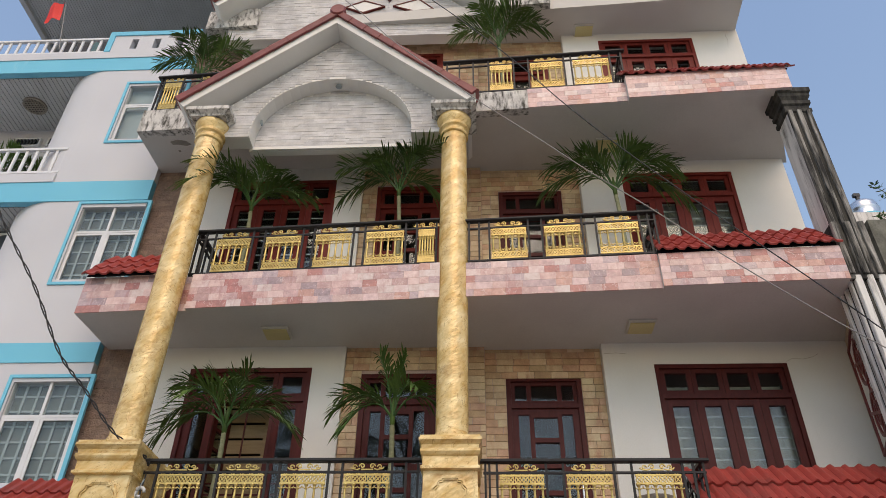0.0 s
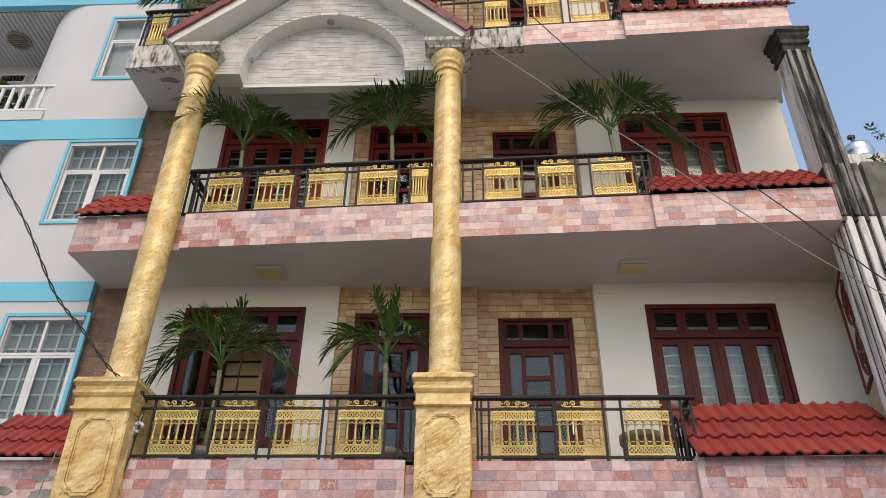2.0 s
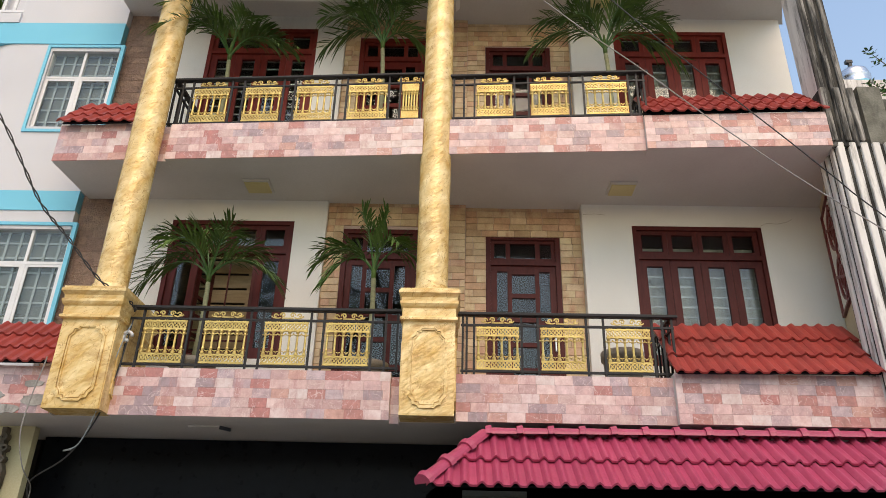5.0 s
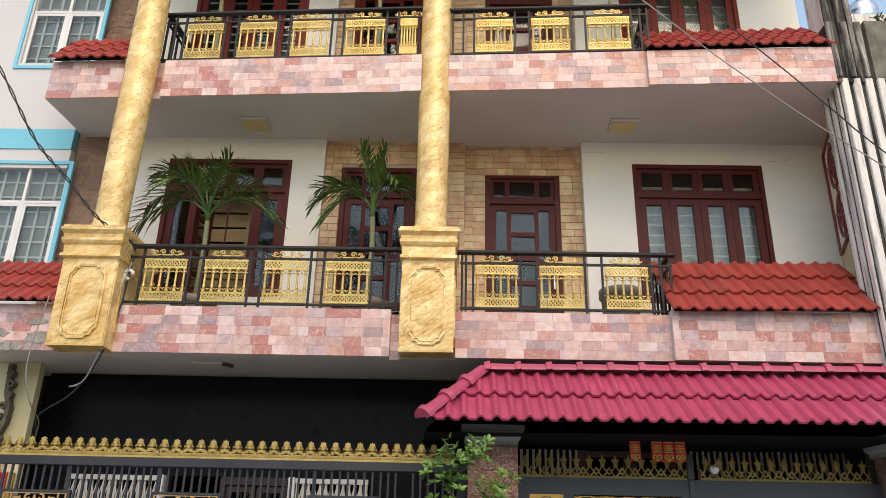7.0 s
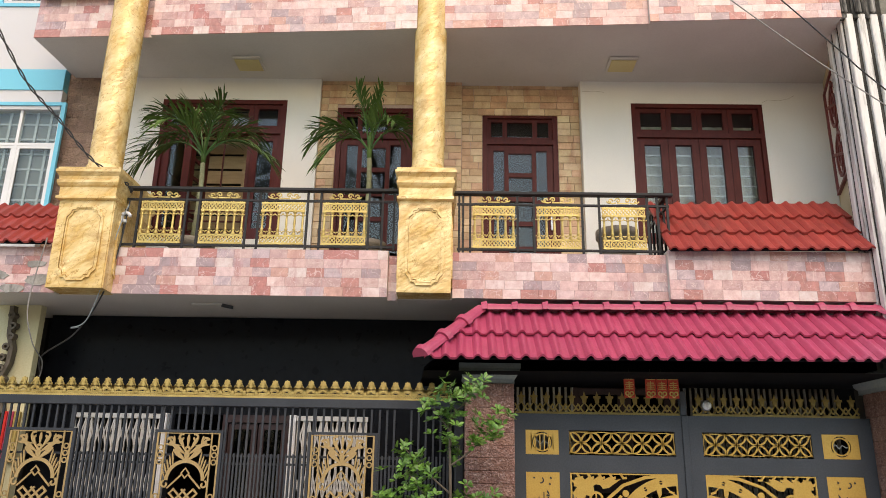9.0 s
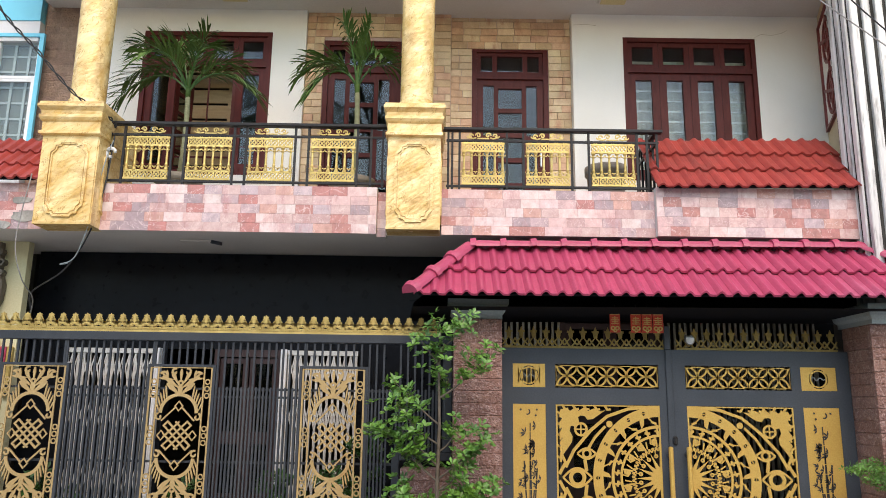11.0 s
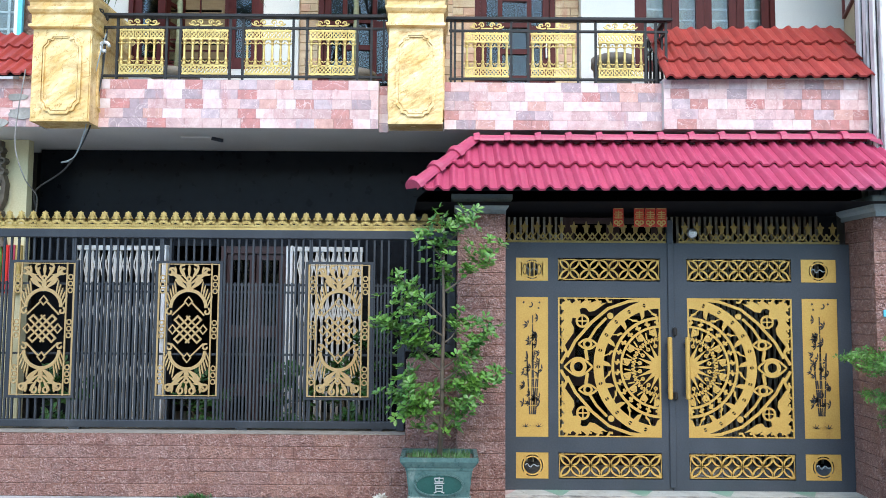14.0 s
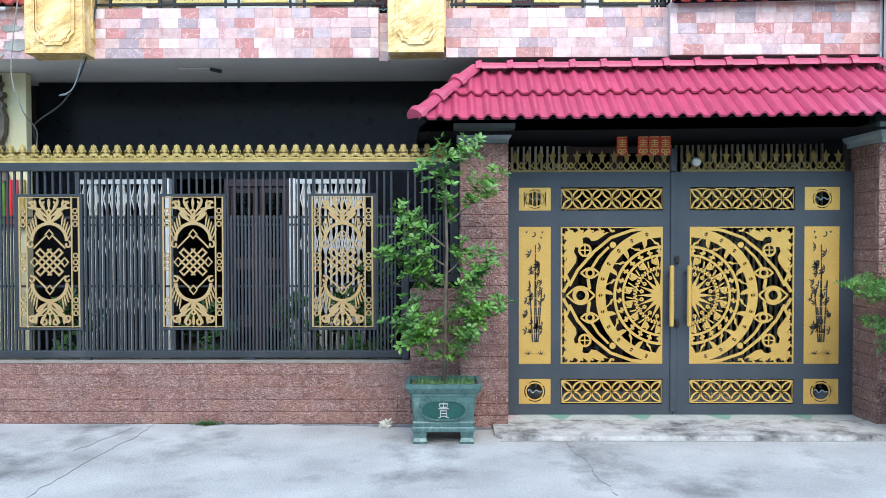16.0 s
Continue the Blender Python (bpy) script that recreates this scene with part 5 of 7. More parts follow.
def finial_mesh(p, h):
    """One crest of the fence top: beaded foot, arched middle and a leafy tip."""
    bm = bmesh.new()
    y0, y1 = -0.008, 0.008
    strip(bm, [(-p / 2, 0.009), (p / 2, 0.009)], 0.018, y0, y1)
    for i in range(6):
        ring(bm, -p / 2 + (i + 0.5) * p / 6, 0.028, 0.0065, 0.006, y0, y1, 6)
    strip(bm, [(-p / 2, 0.042), (p / 2, 0.042)], 0.009, y0, y1)
    for r in (0.46, 0.3):
        strip(bm, arc(0, 0.046, p * r, 0, 180, 12), 0.011, y0, y1)
    for k in range(5):
        a = 30 + k * 30
        strip(bm, [(p * 0.14 * math.cos(radians(a)), 0.046 + p * 0.14 * math.sin(radians(a))), (p * 0.42 * math.cos(radians(a)), 0.046 + p * 0.42 * math.sin(radians(a)))], 0.006, y0 + 0.001, y1 - 0.001)
    for s in (-1, 1):
        strip(bm, arc(s * p / 2, 0.046, p * 0.2, 90 - s * 90 + 90 - 90, 90 - s * 90 + 90 + 90, 6), 0.008, y0, y1)
        ring(bm, s * p / 2, h * 0.5, p * 0.08, 0.01, y0, y1, 8)
        ring(bm, s * p * 0.22, h * 0.6, p * 0.1, 0.013, y0, y1, 8)
        ring(bm, s * p * 0.12, h * 0.74, p * 0.09, 0.013, y0, y1, 8)
        strip(bm, [(s * p * 0.34, h * 0.5), (s * p * 0.2, h * 0.7), (0, h * 0.82)], 0.009, y0, y1)
    plate(bm, [(-0.005, h * 0.55), (0.005, h * 0.55), (0.009, h * 0.88), (0, h), (-0.009, h * 0.88)], y0 - 0.002, y1)
    for s in (-1, 1):
        ring(bm, s * p * 0.13, h * 0.88, p * 0.055, 0.008, y0, y1, 8)
        ring(bm, s * p * 0.36, h * 0.46, p * 0.07, 0.009, y0, y1, 8)
    return finish("crest", bm, GOLD)


CREST = finial_mesh(0.112, 0.172)
for i in range(int((0.1 - FX0) / 0.112)):
    part("crest", CREST, GOLD, fence, "gold crest ornament").location = (FX0 + 0.06 + i * 0.112, 0, 2.426)
# ---- gate ----
gate = thing("double_gate", pose(0, 7.0, 0), "dark grey double metal gate with gold pierced panels, closed", "gate")
PX = {"w": ((0.692, 0.998), (1.09, 2.061)), "e": ((3.4, 3.735), (2.313, 3.307))}
PZ = ((0.122, 0.365), (0.506, 1.817), (1.969, 2.19))


def lattice_panel(w, h):
    bm = bmesh.new()
    y0, y1 = -0.006, 0.006
    strip(bm, [(-w / 2 + 0.01, -h / 2 + 0.01), (w / 2 - 0.01, -h / 2 + 0.01), (w / 2 - 0.01, h / 2 - 0.01), (-w / 2 + 0.01, h / 2 - 0.01)], 0.02, y0, y1, True)
    n = max(1, round((w - 0.04) / 0.185))
    p = (w - 0.04) / n
    q = h / 2 - 0.012
    for i in range(n + 1):
        cx = -w / 2 + 0.02 + i * p
        ring(bm, cx, 0, p / 2, 0.016, y0, y1, 24)
        for sz in (-1, 1):
            if i < n:
                ring(bm, cx + p / 2, sz * p / 2, p / 2, 0.016, y0 + 0.0005, y1, 24)
    clip(bm, [((0, 0, q), (0, 0, 1)), ((0, 0, -q), (0, 0, -1))])
    e = w / 2 - 0.004
    clip(bm, [((e, 0, 0), (1, 0, 0)), ((-e, 0, 0), (-1, 0, 0))])
    return finish("lattice_panel", bm, GOLDSHEET)


def drum_panel(w, h):
    """Pierced half of a round drum face; its centre is at the right edge (x = w/2)."""
    bm = bmesh.new()
    y0, y1 = -0.006, 0.006
    cx = w / 2 + 0.0
    rr = random.Random(3)
    def st(pts, wd, closed=False):
        strip(bm, pts, wd, y0, y1, closed)
    def pol(r, a):
        return (cx + r * math.cos(radians(a)), r * math.sin(radians(a)))
    plate(bm, arc(cx, 0, 0.105, 90, 270, 20), y0, y1)
    for k in range(9):
        a = 94 + k * 21.5
        plate(bm, [pol(0.098, a - 10.5), pol(0.245, a), pol(0.098, a + 10.5)], y0, y1)
        b = a + 10.7
        ring(bm, *pol(0.205, b), 0.013, 0.014, y0, y1, 8)
        st([pol(0.215, b), pol(0.25, b)], 0.008)
    for k in range(26):
        a = 90 + k * 7
        st([pol(0.247, a), pol(0.266, a + 2.2), pol(0.262, a + 4.6), pol(0.247, a + 7)], 0.011)
        ring(bm, *pol(0.272, a + 3.5), 0.008, 0.012, y0, y1, 6)
    for r, wd in ((0.382, 0.022), (0.462, 0.026), (0.566, 0.028), (0.632, 0.026)):
        st(arc(cx, 0, r, 90, 270, 60), wd)
    # broad ring with paired triangular cut-outs
    for k in range(13):
        a = 90 + k * 15
        plate(bm, arc(cx, 0, 0.621, a + 1.7, a + 13.3, 6) + arc(cx, 0, 0.578, a + 13.3, a + 1.7, 6), y0, y1)
        plate(bm, arc(cx, 0, 0.604, a - 1.72, a + 1.72, 2) + arc(cx, 0, 0.596, a + 1.72, a - 1.72, 2), y0, y1)
        for s in (-1, 1):
            plate(bm, [pol(0.605, a + s * 1.72), pol(0.622, a + s * 1.72), pol(0.622, a + s * 0.15)], y0, y1)
            plate(bm, [pol(0.595, a + s * 1.72), pol(0.577, a + s * 1.72), pol(0.577, a + s * 0.15)], y0, y1)
    for k in range(8):
        a = 98 + k * 23
        # upright figures between the inner rings
        st([pol(0.285, a), pol(0.372, a + 1)], 0.016)
        ring(bm, *pol(0.335, a + 3.5), 0.016, 0.024, y0, y1, 8)
        st([pol(0.3, a + 3), pol(0.325, a + 10), pol(0.376, a + 8)], 0.013)
        st([pol(0.29, a - 4), pol(0.35, a - 7)], 0.012)
    for k in range(14):
        a = 94 + k * 13.2
        st([pol(0.388, a), pol(0.42, a + 1), pol(0.455, a)], 0.018)
        st([pol(0.412, a - 3.2), pol(0.428, a + 3.6)], 0.02)
    for k in range(8):
        a = 97 + k * 22.5
        st([pol(0.47, a - 4), pol(0.505, a + 1), pol(0.556, a + 5)], 0.011)
        st([pol(0.49, a - 2.5), pol(0.512, a + 2.5)], 0.02)
        plate(bm, [pol(0.557, a + 9), pol(0.5, a + 11), pol(0.475, a + 15), pol(0.52, a + 14.5), pol(0.557, a + 14)], y0, y1)
    for k in (-45, 45):
        plate(bm, [(pol(0.68, 180 + k)[0] + 0.03 * math.cos(i * 0.45), pol(0.68, 180 + k)[1] + 0.03 * math.sin(i * 0.45)) for i in range(14)], y0, y1)
    # eyes between the broad ring and the outer arc
    for zc, rx, rz, x in ((0.0, 0.135, 0.084, cx - 0.79), (0.213, 0.088, 0.047, cx - 0.7), (-0.213, 0.088, 0.047, cx - 0.7)):
        up = [(x - rx, zc)] + [(x - rx + 2 * rx * i / 10, zc + rz * math.sin(math.pi * i / 10)) for i in range(1, 10)] + [(x + rx, zc)]
        st(up, 0.018)
        st([(a, 2 * zc - b) for a, b in up], 0.018)
        ring(bm, x, zc, rz * 0.75, rz * 0.42, y0, y1, 14)
    for s in (-1, 1):
        st([(cx - 0.9, s * 0.09), (cx - 0.82, s * 0.24), (cx - 0.66, s * 0.42), (cx - 0.5, s * 0.55), (cx - 0.3, s * 0.62), (cx, s * 0.65)], 0.028)
        st([(cx - 0.705, s * 0.06), (cx - 0.72, s * 0.16)], 0.03)
        st([(cx - 0.69, s * 0.25), (cx - 0.62, s * 0.36), (cx - 0.52, s * 0.46)], 0.024)
        # corner plate with a toothed inner edge
        x0, zt = -w / 2, s * h / 2
        pts = [(0.05, 0.045), (0.1, 0.035), (0.14, 0.06), (0.18, 0.03), (0.22, 0.06), (0.26, 0.03), (0.31, 0.06), (0.36, 0.035), (0.42, 0.06), (0.47, 0.05), (0.41, 0.09), (0.35, 0.13), (0.3, 0.138), (0.275, 0.105), (0.235, 0.1), (0.21, 0.115), (0.22, 0.17),
               (0.175, 0.2), (0.14, 0.195), (0.128, 0.24), (0.155, 0.29), (0.148, 0.34), (0.105, 0.4), (0.06, 0.46), (0.03, 0.5), (0.035, 0.44), (0.06, 0.4), (0.03, 0.35), (0.062, 0.31), (0.03, 0.26), (0.06, 0.22), (0.03, 0.17), (0.06, 0.13), (0.03, 0.085)]
        plate(bm, [(x0 + a, zt - s * b) for a, b in pts], y0, y1)
        ring(bm, x0 + 0.235, zt - s * 0.225, 0.055, 0.02, y0 - 0.001, y1, 16)
        st([(x0 + 0.18, zt - s * 0.225), (x0 + 0.29, zt - s * 0.225)], 0.012)
        st([(x0 + 0.235, zt - s * 0.17), (x0 + 0.235, zt - s * 0.28)], 0.012)
        st([(cx - 0.96, s * 0.03), (cx - 0.9, s * 0.13), (cx - 0.935, s * 0.2)], 0.03)
        for k in range(5):
            st([(x0 + 0.06 + k * 0.1, zt), (x0 + 0.09 + k * 0.1, zt - s * 0.045), (x0 + 0.12 + k * 0.1, zt - s * 0.04)], 0.022)
            st([(x0, zt - s * (0.06 + k * 0.1)), (x0 + 0.045, zt - s * (0.09 + k * 0.1)), (x0 + 0.04, zt - s * (0.12 + k * 0.1))], 0.02)
    e, f = w / 2 - 0.002, h / 2 - 0.002
    clip(bm, [((e, 0, 0), (1, 0, 0)), ((-e, 0, 0), (-1, 0, 0)), ((0, 0, f), (0, 0, 1)), ((0, 0, -f), (0, 0, -1))])
    strip(bm, [(-w / 2 + 0.009, -h / 2 + 0.009), (w / 2 - 0.009, -h / 2 + 0.009), (w / 2 - 0.009, h / 2 - 0.009), (-w / 2 + 0.009, h / 2 - 0.009)], 0.018, y0 - 0.002, y1, True)
    return finish("drum_panel", bm, GOLDSHEET)


def bamboo(bm, s, w, h):
    """Bamboo stems, leaves, moon and stars as a thin dark inlay."""
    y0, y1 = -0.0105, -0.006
    rr = random.Random(9)
    for x, lean, top in ((-0.005, 0.012, 0.42), (0.018, -0.02, 0.16), (-0.022, -0.05, 0.1), (0.03, 0.07, 0.0), (0.008, 0.09, -0.12)):
        zz = -h * 0.34
        seg = 0.085
        while zz < top:
            k = (zz + h * 0.34)
            xa, xb = s * (x + lean * k), s * (x + lean * (k + seg))
            strip(bm, [(xa, zz), (xb, zz + seg - 0.007)], 0.012 if top < 0.3 else 0.009, y0, y1)
            zz += seg
    for k in range(34):
        z = rr.uniform(-0.28, 0.36)
        x = s * (rr.choice((-1, 1)) * rr.uniform(0.015, 0.1) * (1.0 if z < 0.1 else 0.5) + 0.01)
        for a in (-75, -35, 10, 50):
            a += rr.uniform(-15, 15)
            L = rr.uniform(0.03, 0.062)
            zc = z * h
            dx, dz = L * math.cos(radians(a + 180)), L * math.sin(radians(a + 180))
            plate(bm, [(x, zc), (x + dx * 0.5 - dz * 0.14, zc + dz * 0.5 + dx * 0.14), (x + dx, zc + dz), (x + dx * 0.5 + dz * 0.14, zc + dz * 0.5 - dx * 0.14)], y0, y1)
    for bx in (-0.06, 0.06):
        for a in (20, 60, 100, 140, 165):
            plate(bm, [(bx - 0.006, -h * 0.43), (bx + 0.006, -h * 0.43), (bx + 0.05 * math.cos(radians(a)), -h * 0.43 + 0.045 * math.sin(radians(a)))], y0, y1)
    strip(bm, arc(s * -0.02, h * 0.445, 0.024, -110, 60, 8), 0.011, y0, y1)
    for q, z in ((-0.08, 0.46), (0.07, 0.46), (0.06, 0.42)):
        plate(bm, [(s * q + (0.014 if i % 2 else 0.006) * math.cos(math.pi * i / 5), h * z + (0.014 if i % 2 else 0.006) * math.sin(math.pi * i / 5)) for i in range(10)], y0, y1)
    return bm


MESHES = {}
for side, (x0, x1) in (("w", (0.585, 2.155)), ("e", (2.163, 3.862))):
    small, main = PX[side]
    holes = [(*p, *z) for p in (small, main) for z in PZ]
    lf = part("gate_leaf", holed(x0, x1, 0.022, 2.335, -0.03, 0.03, holes), GREYIRON, gate)
    for p in (small, main):
        for zi, z in enumerate(PZ):
            w, h = p[1] - p[0], z[1] - z[0]
            cx, cz = (p[0] + p[1]) / 2, (z[0] + z[1]) / 2
            if p is main and zi == 1:
                if "drum" not in MESHES:
                    MESHES["drum"] = drum_panel(0.985, h)
                o = part("drum_panel", MESHES["drum"], GOLDSHEET, lf, "gold pierced panel with half a patterned drum face")
                o.location, o.scale = (cx, -0.022, cz), (w / 0.985 * (1 if side == "w" else -1), 1, 1)
            elif p is main:
                key = ("lat", round(w, 2), round(h, 2))
                if key not in MESHES:
                    MESHES[key] = lattice_panel(w, h)
                part("lattice_panel", MESHES[key], GOLDSHEET, lf, "gold panel of overlapping circles").location = (cx, -0.022, cz)
            elif zi == 1:
                o = part("bamboo_panel", boxes((-w / 2 + 0.002, w / 2 - 0.002, -0.006, 0.004, -h / 2 + 0.002, h / 2 - 0.002)), GOLDSHEET, lf, "gold sheet with bamboo, moon and stars")
                o.location = (cx, -0.022, cz)
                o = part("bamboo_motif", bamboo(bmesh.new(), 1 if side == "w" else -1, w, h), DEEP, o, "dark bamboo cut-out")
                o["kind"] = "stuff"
            else:
                bm = bmesh.new()
                hw, hh, rq = w / 2 - 0.002, h / 2 - 0.002, h * 0.415
                for sx in (-1, 1):
                    for sz in (-1, 1):
                        curve = [(sx * rq * math.cos(math.pi * i / 20), sz * rq * math.sin(math.pi * i / 20)) for i in range(11)]
                        plate(bm, curve + [(0, sz * hh), (sx * hw, sz * hh), (sx * hw, 0)], -0.006, 0.004)
                        strip(bm, [(sx * rq * 0.6, sz * rq * 0.6), (sx * rq * 0.8, sz * rq * 0.8)], 0.03, -0.0055, 0.0035)
                ring(bm, 0, 0, h * 0.345, 0.013, -0.006, 0.004, 28)
                if zi == 2 and side == "w":
                    for k in range(6):
                        strip(bm, [(-0.1 + k * 0.04, -h * 0.3), (-0.1 + k * 0.04, h * 0.3)], 0.009, -0.006, 0.004)
                o = part("corner_panel", bm, GOLDSHEET, lf, "small gold panel with a ring")
                o.location = (cx, -0.022, cz)
                bm = bmesh.new()
                strip(bm, [(-0.065 + 0.013 * i, 0.022 * math.sin(i * 1.25) * (1 - i / 14)) for i in range(11)], 0.008, -0.004, 0.002)
                part("monogram", bm, GREYCAP, o, "plain curling mark")
# centre stile, handles, locks
part("centre_post", boxes((2.13, 2.19, -0.045, -0.03, 0.05, 2.335), bevel=0.004), GREYIRON, gate)
for x in (2.125, 2.29):
    hd = part("pull_handle", boxes((x - 0.02, x + 0.02, -0.12, -0.08, 0.87, 1.45), bevel=0.01), GOLDSHEET, gate, "long gold pull handle")
    part("handle_mount", boxes((x - 0.012, x + 0.012, -0.085, -0.03, 0.93, 0.96), (x - 0.012, x + 0.012, -0.085, -0.03, 1.36, 1.39)), GREYIRON, hd)
for z in (0.9, 1.5):
    bm = boxes((2.165, 2.205, -0.08, -0.045, z - 0.04, z + 0.04), bevel=0.012)
    part("lock", bm, BLACKIRON, gate, "black lock case")


def spear_mesh(p, h):
    bm = bmesh.new()
    y0, y1 = -0.006, 0.006
    strip(bm, [(-p / 2, 0.012), (p / 2, 0.012)], 0.02, y0, y1)
    strip(bm, [(-p / 2, h * 0.16), (0, h * 0.52), (p / 2, h * 0.16)], 0.014, y0, y1)
    strip(bm, [(-p / 2, h * 0.46), (-p / 4, h * 0.22), (0, 0.012)], 0.012, y0, y1)
    strip(bm, [(p / 2, h * 0.46), (p / 4, h * 0.22), (0, 0.012)], 0.012, y0, y1)
    plate(bm, [(-0.016, h * 0.5), (0.016, h * 0.5), (0.022, h * 0.68), (0, h), (-0.022, h * 0.68)], y0, y1)
    strip(bm, [(-0.034, h * 0.76), (0.034, h * 0.76)], 0.02, y0, y1)
    return finish("spear", bm, OLDGOLD)


SPEAR = spear_mesh(0.118, 0.21)
for i in range(27):
    x = 0.66 + i * 0.118
    if abs(x - 2.16) > 0.05:
        part("spear", SPEAR, OLDGOLD, gate, "dull gold spear crest").location = (x, 0, 2.336)
part("centre_finial", boxes((2.13, 2.19, -0.03, 0.03, 2.335, 2.56), bevel=0.006), GREYIRON, gate)
bm = lathe(bmesh.new(), [(0.045, -0.02), (0.05, 0.0), (0.04, 0.015), (0.02, 0.02)], seg=20)
o = part("round_lamp", bm, STEEL, gate, "small round steel fitting")
o.matrix_basis = pose(2.37, -0.04, 2.43, 90, 0, 0)

# ---- canopy over the gate ----
E0, E1 = (-0.23, 6.3, 2.72), (4.75, 6.3, 2.76)
R0, R1 = Vector((0.28, 6.9, 3.25)), Vector((4.05, 6.9, 3.29))
A0, A1 = Vector(E0), Vector(E1)
hipn0 = (R0 - A0).cross(Vector((0, 0, 1))).normalized()
if hipn0.x > 0:
    hipn0 = -hipn0
hipn1 = (R1 - A1).cross(Vector((0, 0, 1))).normalized()
if hipn1.x < 0:
    hipn1 = -hipn1
sl = slope(A0, A1, R0)
depth = ((R0 - A0) - (R0 - A0).dot((A1 - A0).normalized()) * (A1 - A0).normalized()).length
canopy = tile_roof("gate_canopy", sl, (A1 - A0).length, depth, 18, 2, CRIMSON, "hipped gate canopy of crimson glazed roof tiles", 0.034, [(A0, hipn0), (A1, hipn1)], "canopy")


def ridge_cap(le):
    bm = bmesh.new()
    n = 8
    rows = []
    for x, r in ((0, 0.09), (0.055, 0.1), (0.06, 0.075), (le, 0.068)):
        rows.append([bm.verts.new((x, r * math.cos(math.pi * i / n), r * 0.95 * math.sin(math.pi * i / n))) for i in range(n + 1)])
    for a, b in zip(rows, rows[1:]):
        for i in range(n):
            bm.faces.new((a[i], a[i + 1], b[i + 1], b[i]))
    bm.faces.new(rows[0][::-1])
    bm.faces.new(rows[-1])
    bmesh.ops.recalc_face_normals(bm, faces=bm.faces[:])
    return bm


CAP = finish("ridge_cap", ridge_cap(0.33), CRIMSON)
inv = sl.inverted()


def caps(a, b, step, up=0.035):
    d = (b - a).normalized()
    k = max(1, round((b - a).length / step))
    side = Vector((0, 0, 1)).cross(d).normalized()
    nz = d.cross(side)
    m = Matrix((d, side, nz)).transposed().to_4x4()
    for i in range(k):
        mm = m.copy()
        mm.translation = a + d * (b - a).length * i / k + nz * up
        o = part("ridge_cap", CAP, CRIMSON, canopy)
        o.matrix_basis = inv @ mm


caps(R0, R1, 0.29)
caps(A0 + Vector((-0.02, 0, 0.0)), R0, 0.3, 0.03)
caps(A1, R1, 0.3, 0.03)
# back and side slopes, fascia and soffit, near-black to paint in the eave's shade
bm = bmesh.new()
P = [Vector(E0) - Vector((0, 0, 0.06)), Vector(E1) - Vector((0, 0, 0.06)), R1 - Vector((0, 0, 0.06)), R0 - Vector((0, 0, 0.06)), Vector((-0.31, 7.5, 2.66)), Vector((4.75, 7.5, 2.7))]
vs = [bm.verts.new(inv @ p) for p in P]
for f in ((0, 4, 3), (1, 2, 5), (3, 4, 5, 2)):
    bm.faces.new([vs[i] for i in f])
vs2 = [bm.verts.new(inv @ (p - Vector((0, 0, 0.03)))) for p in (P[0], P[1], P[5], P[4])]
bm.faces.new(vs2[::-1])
part("soffit", bm, EAVESHADE, canopy, "underside coloured near-black as in deep shade")
# red paper charms hanging under the canopy
for x0, wds in ((1.58, 1), (1.775, 3)):
    for i in range(wds):
        t = thing("paper_charm", pose(x0 + i * 0.103 + 0.05, 6.8, 2.58), "red and gold paper charm hanging over the gate", "charm", "paper charms")
        part("sheet", boxes((-0.048, 0.048, -0.004, 0.004, -0.105, 0.105)), REDPAPER, t)
        part("gold_band", boxes((-0.04, 0.04, -0.0065, -0.004, 0.06, 0.095)), GOLD, t)
        bm = bmesh.new()
        for zz, ww in ((0.03, 0.03), (0.012, 0.04), (-0.006, 0.03), (-0.024, 0.036)):
            strip(bm, [(-ww, zz), (ww, zz)], 0.008, -0.0065, -0.004)
        strip(bm, [(0, 0.045), (0, -0.03)], 0.008, -0.0065, -0.004)
        part("stroke", bm, GOLD, t)
        bm = bmesh.new()
        ring(bm, -0.02, -0.065, 0.016, 0.012, -0.0065, -0.004, 10)
        ring(bm, 0.02, -0.065, 0.016, 0.012, -0.0065, -0.004, 10)
        ring(bm, 0.0, -0.085, 0.012, 0.012, -0.0065, -0.004, 10)
        part("flower", bm, GOLD, t)
        part("string", boxes((-0.002, 0.002, -0.002, 0.002, 0.105, 0.16)), CABLE, t)


# ---- house next door with blue bands ----
BX0, BX1, BY = -6.25, -4.8, 8.0
setting("neighbour_wall", holed(BX0, BX1, 0, 12.2, BY, BY + 0.25, [(-5.74, -4.74 - 0.06, 4.66, 5.94), (-5.74, -4.8, 7.47, 8.75), (-5.74, -4.8, 10.15, 11.4)]), NEIGHBOUR,
        "bluish white rendered front of the neighbouring house", "wall")
bm = bmesh.new()
R = 0.95
n = 14
for za, zb in ((3.0, 6.2), (6.45, 8.88), (9.2, 11.82)):
    lo = [bm.verts.new((BX0 - R * math.sin(math.pi / 2 * i / n), BY + R - R * math.cos(math.pi / 2 * i / n), za)) for i in range(n + 1)] + [bm.verts.new((BX0 - R, 9.35, za))]
    hi = [bm.verts.new((v.co.x, v.co.y, zb)) for v in lo]
    for i in range(n + 1):
        bm.faces.new((lo[i + 1], lo[i], hi[i], hi[i + 1]))
setting("neighbour_wall_curved", bm, NEIGHBOUR, "rounded corner of the neighbouring house beside its balconies", "wall", smooth=True)
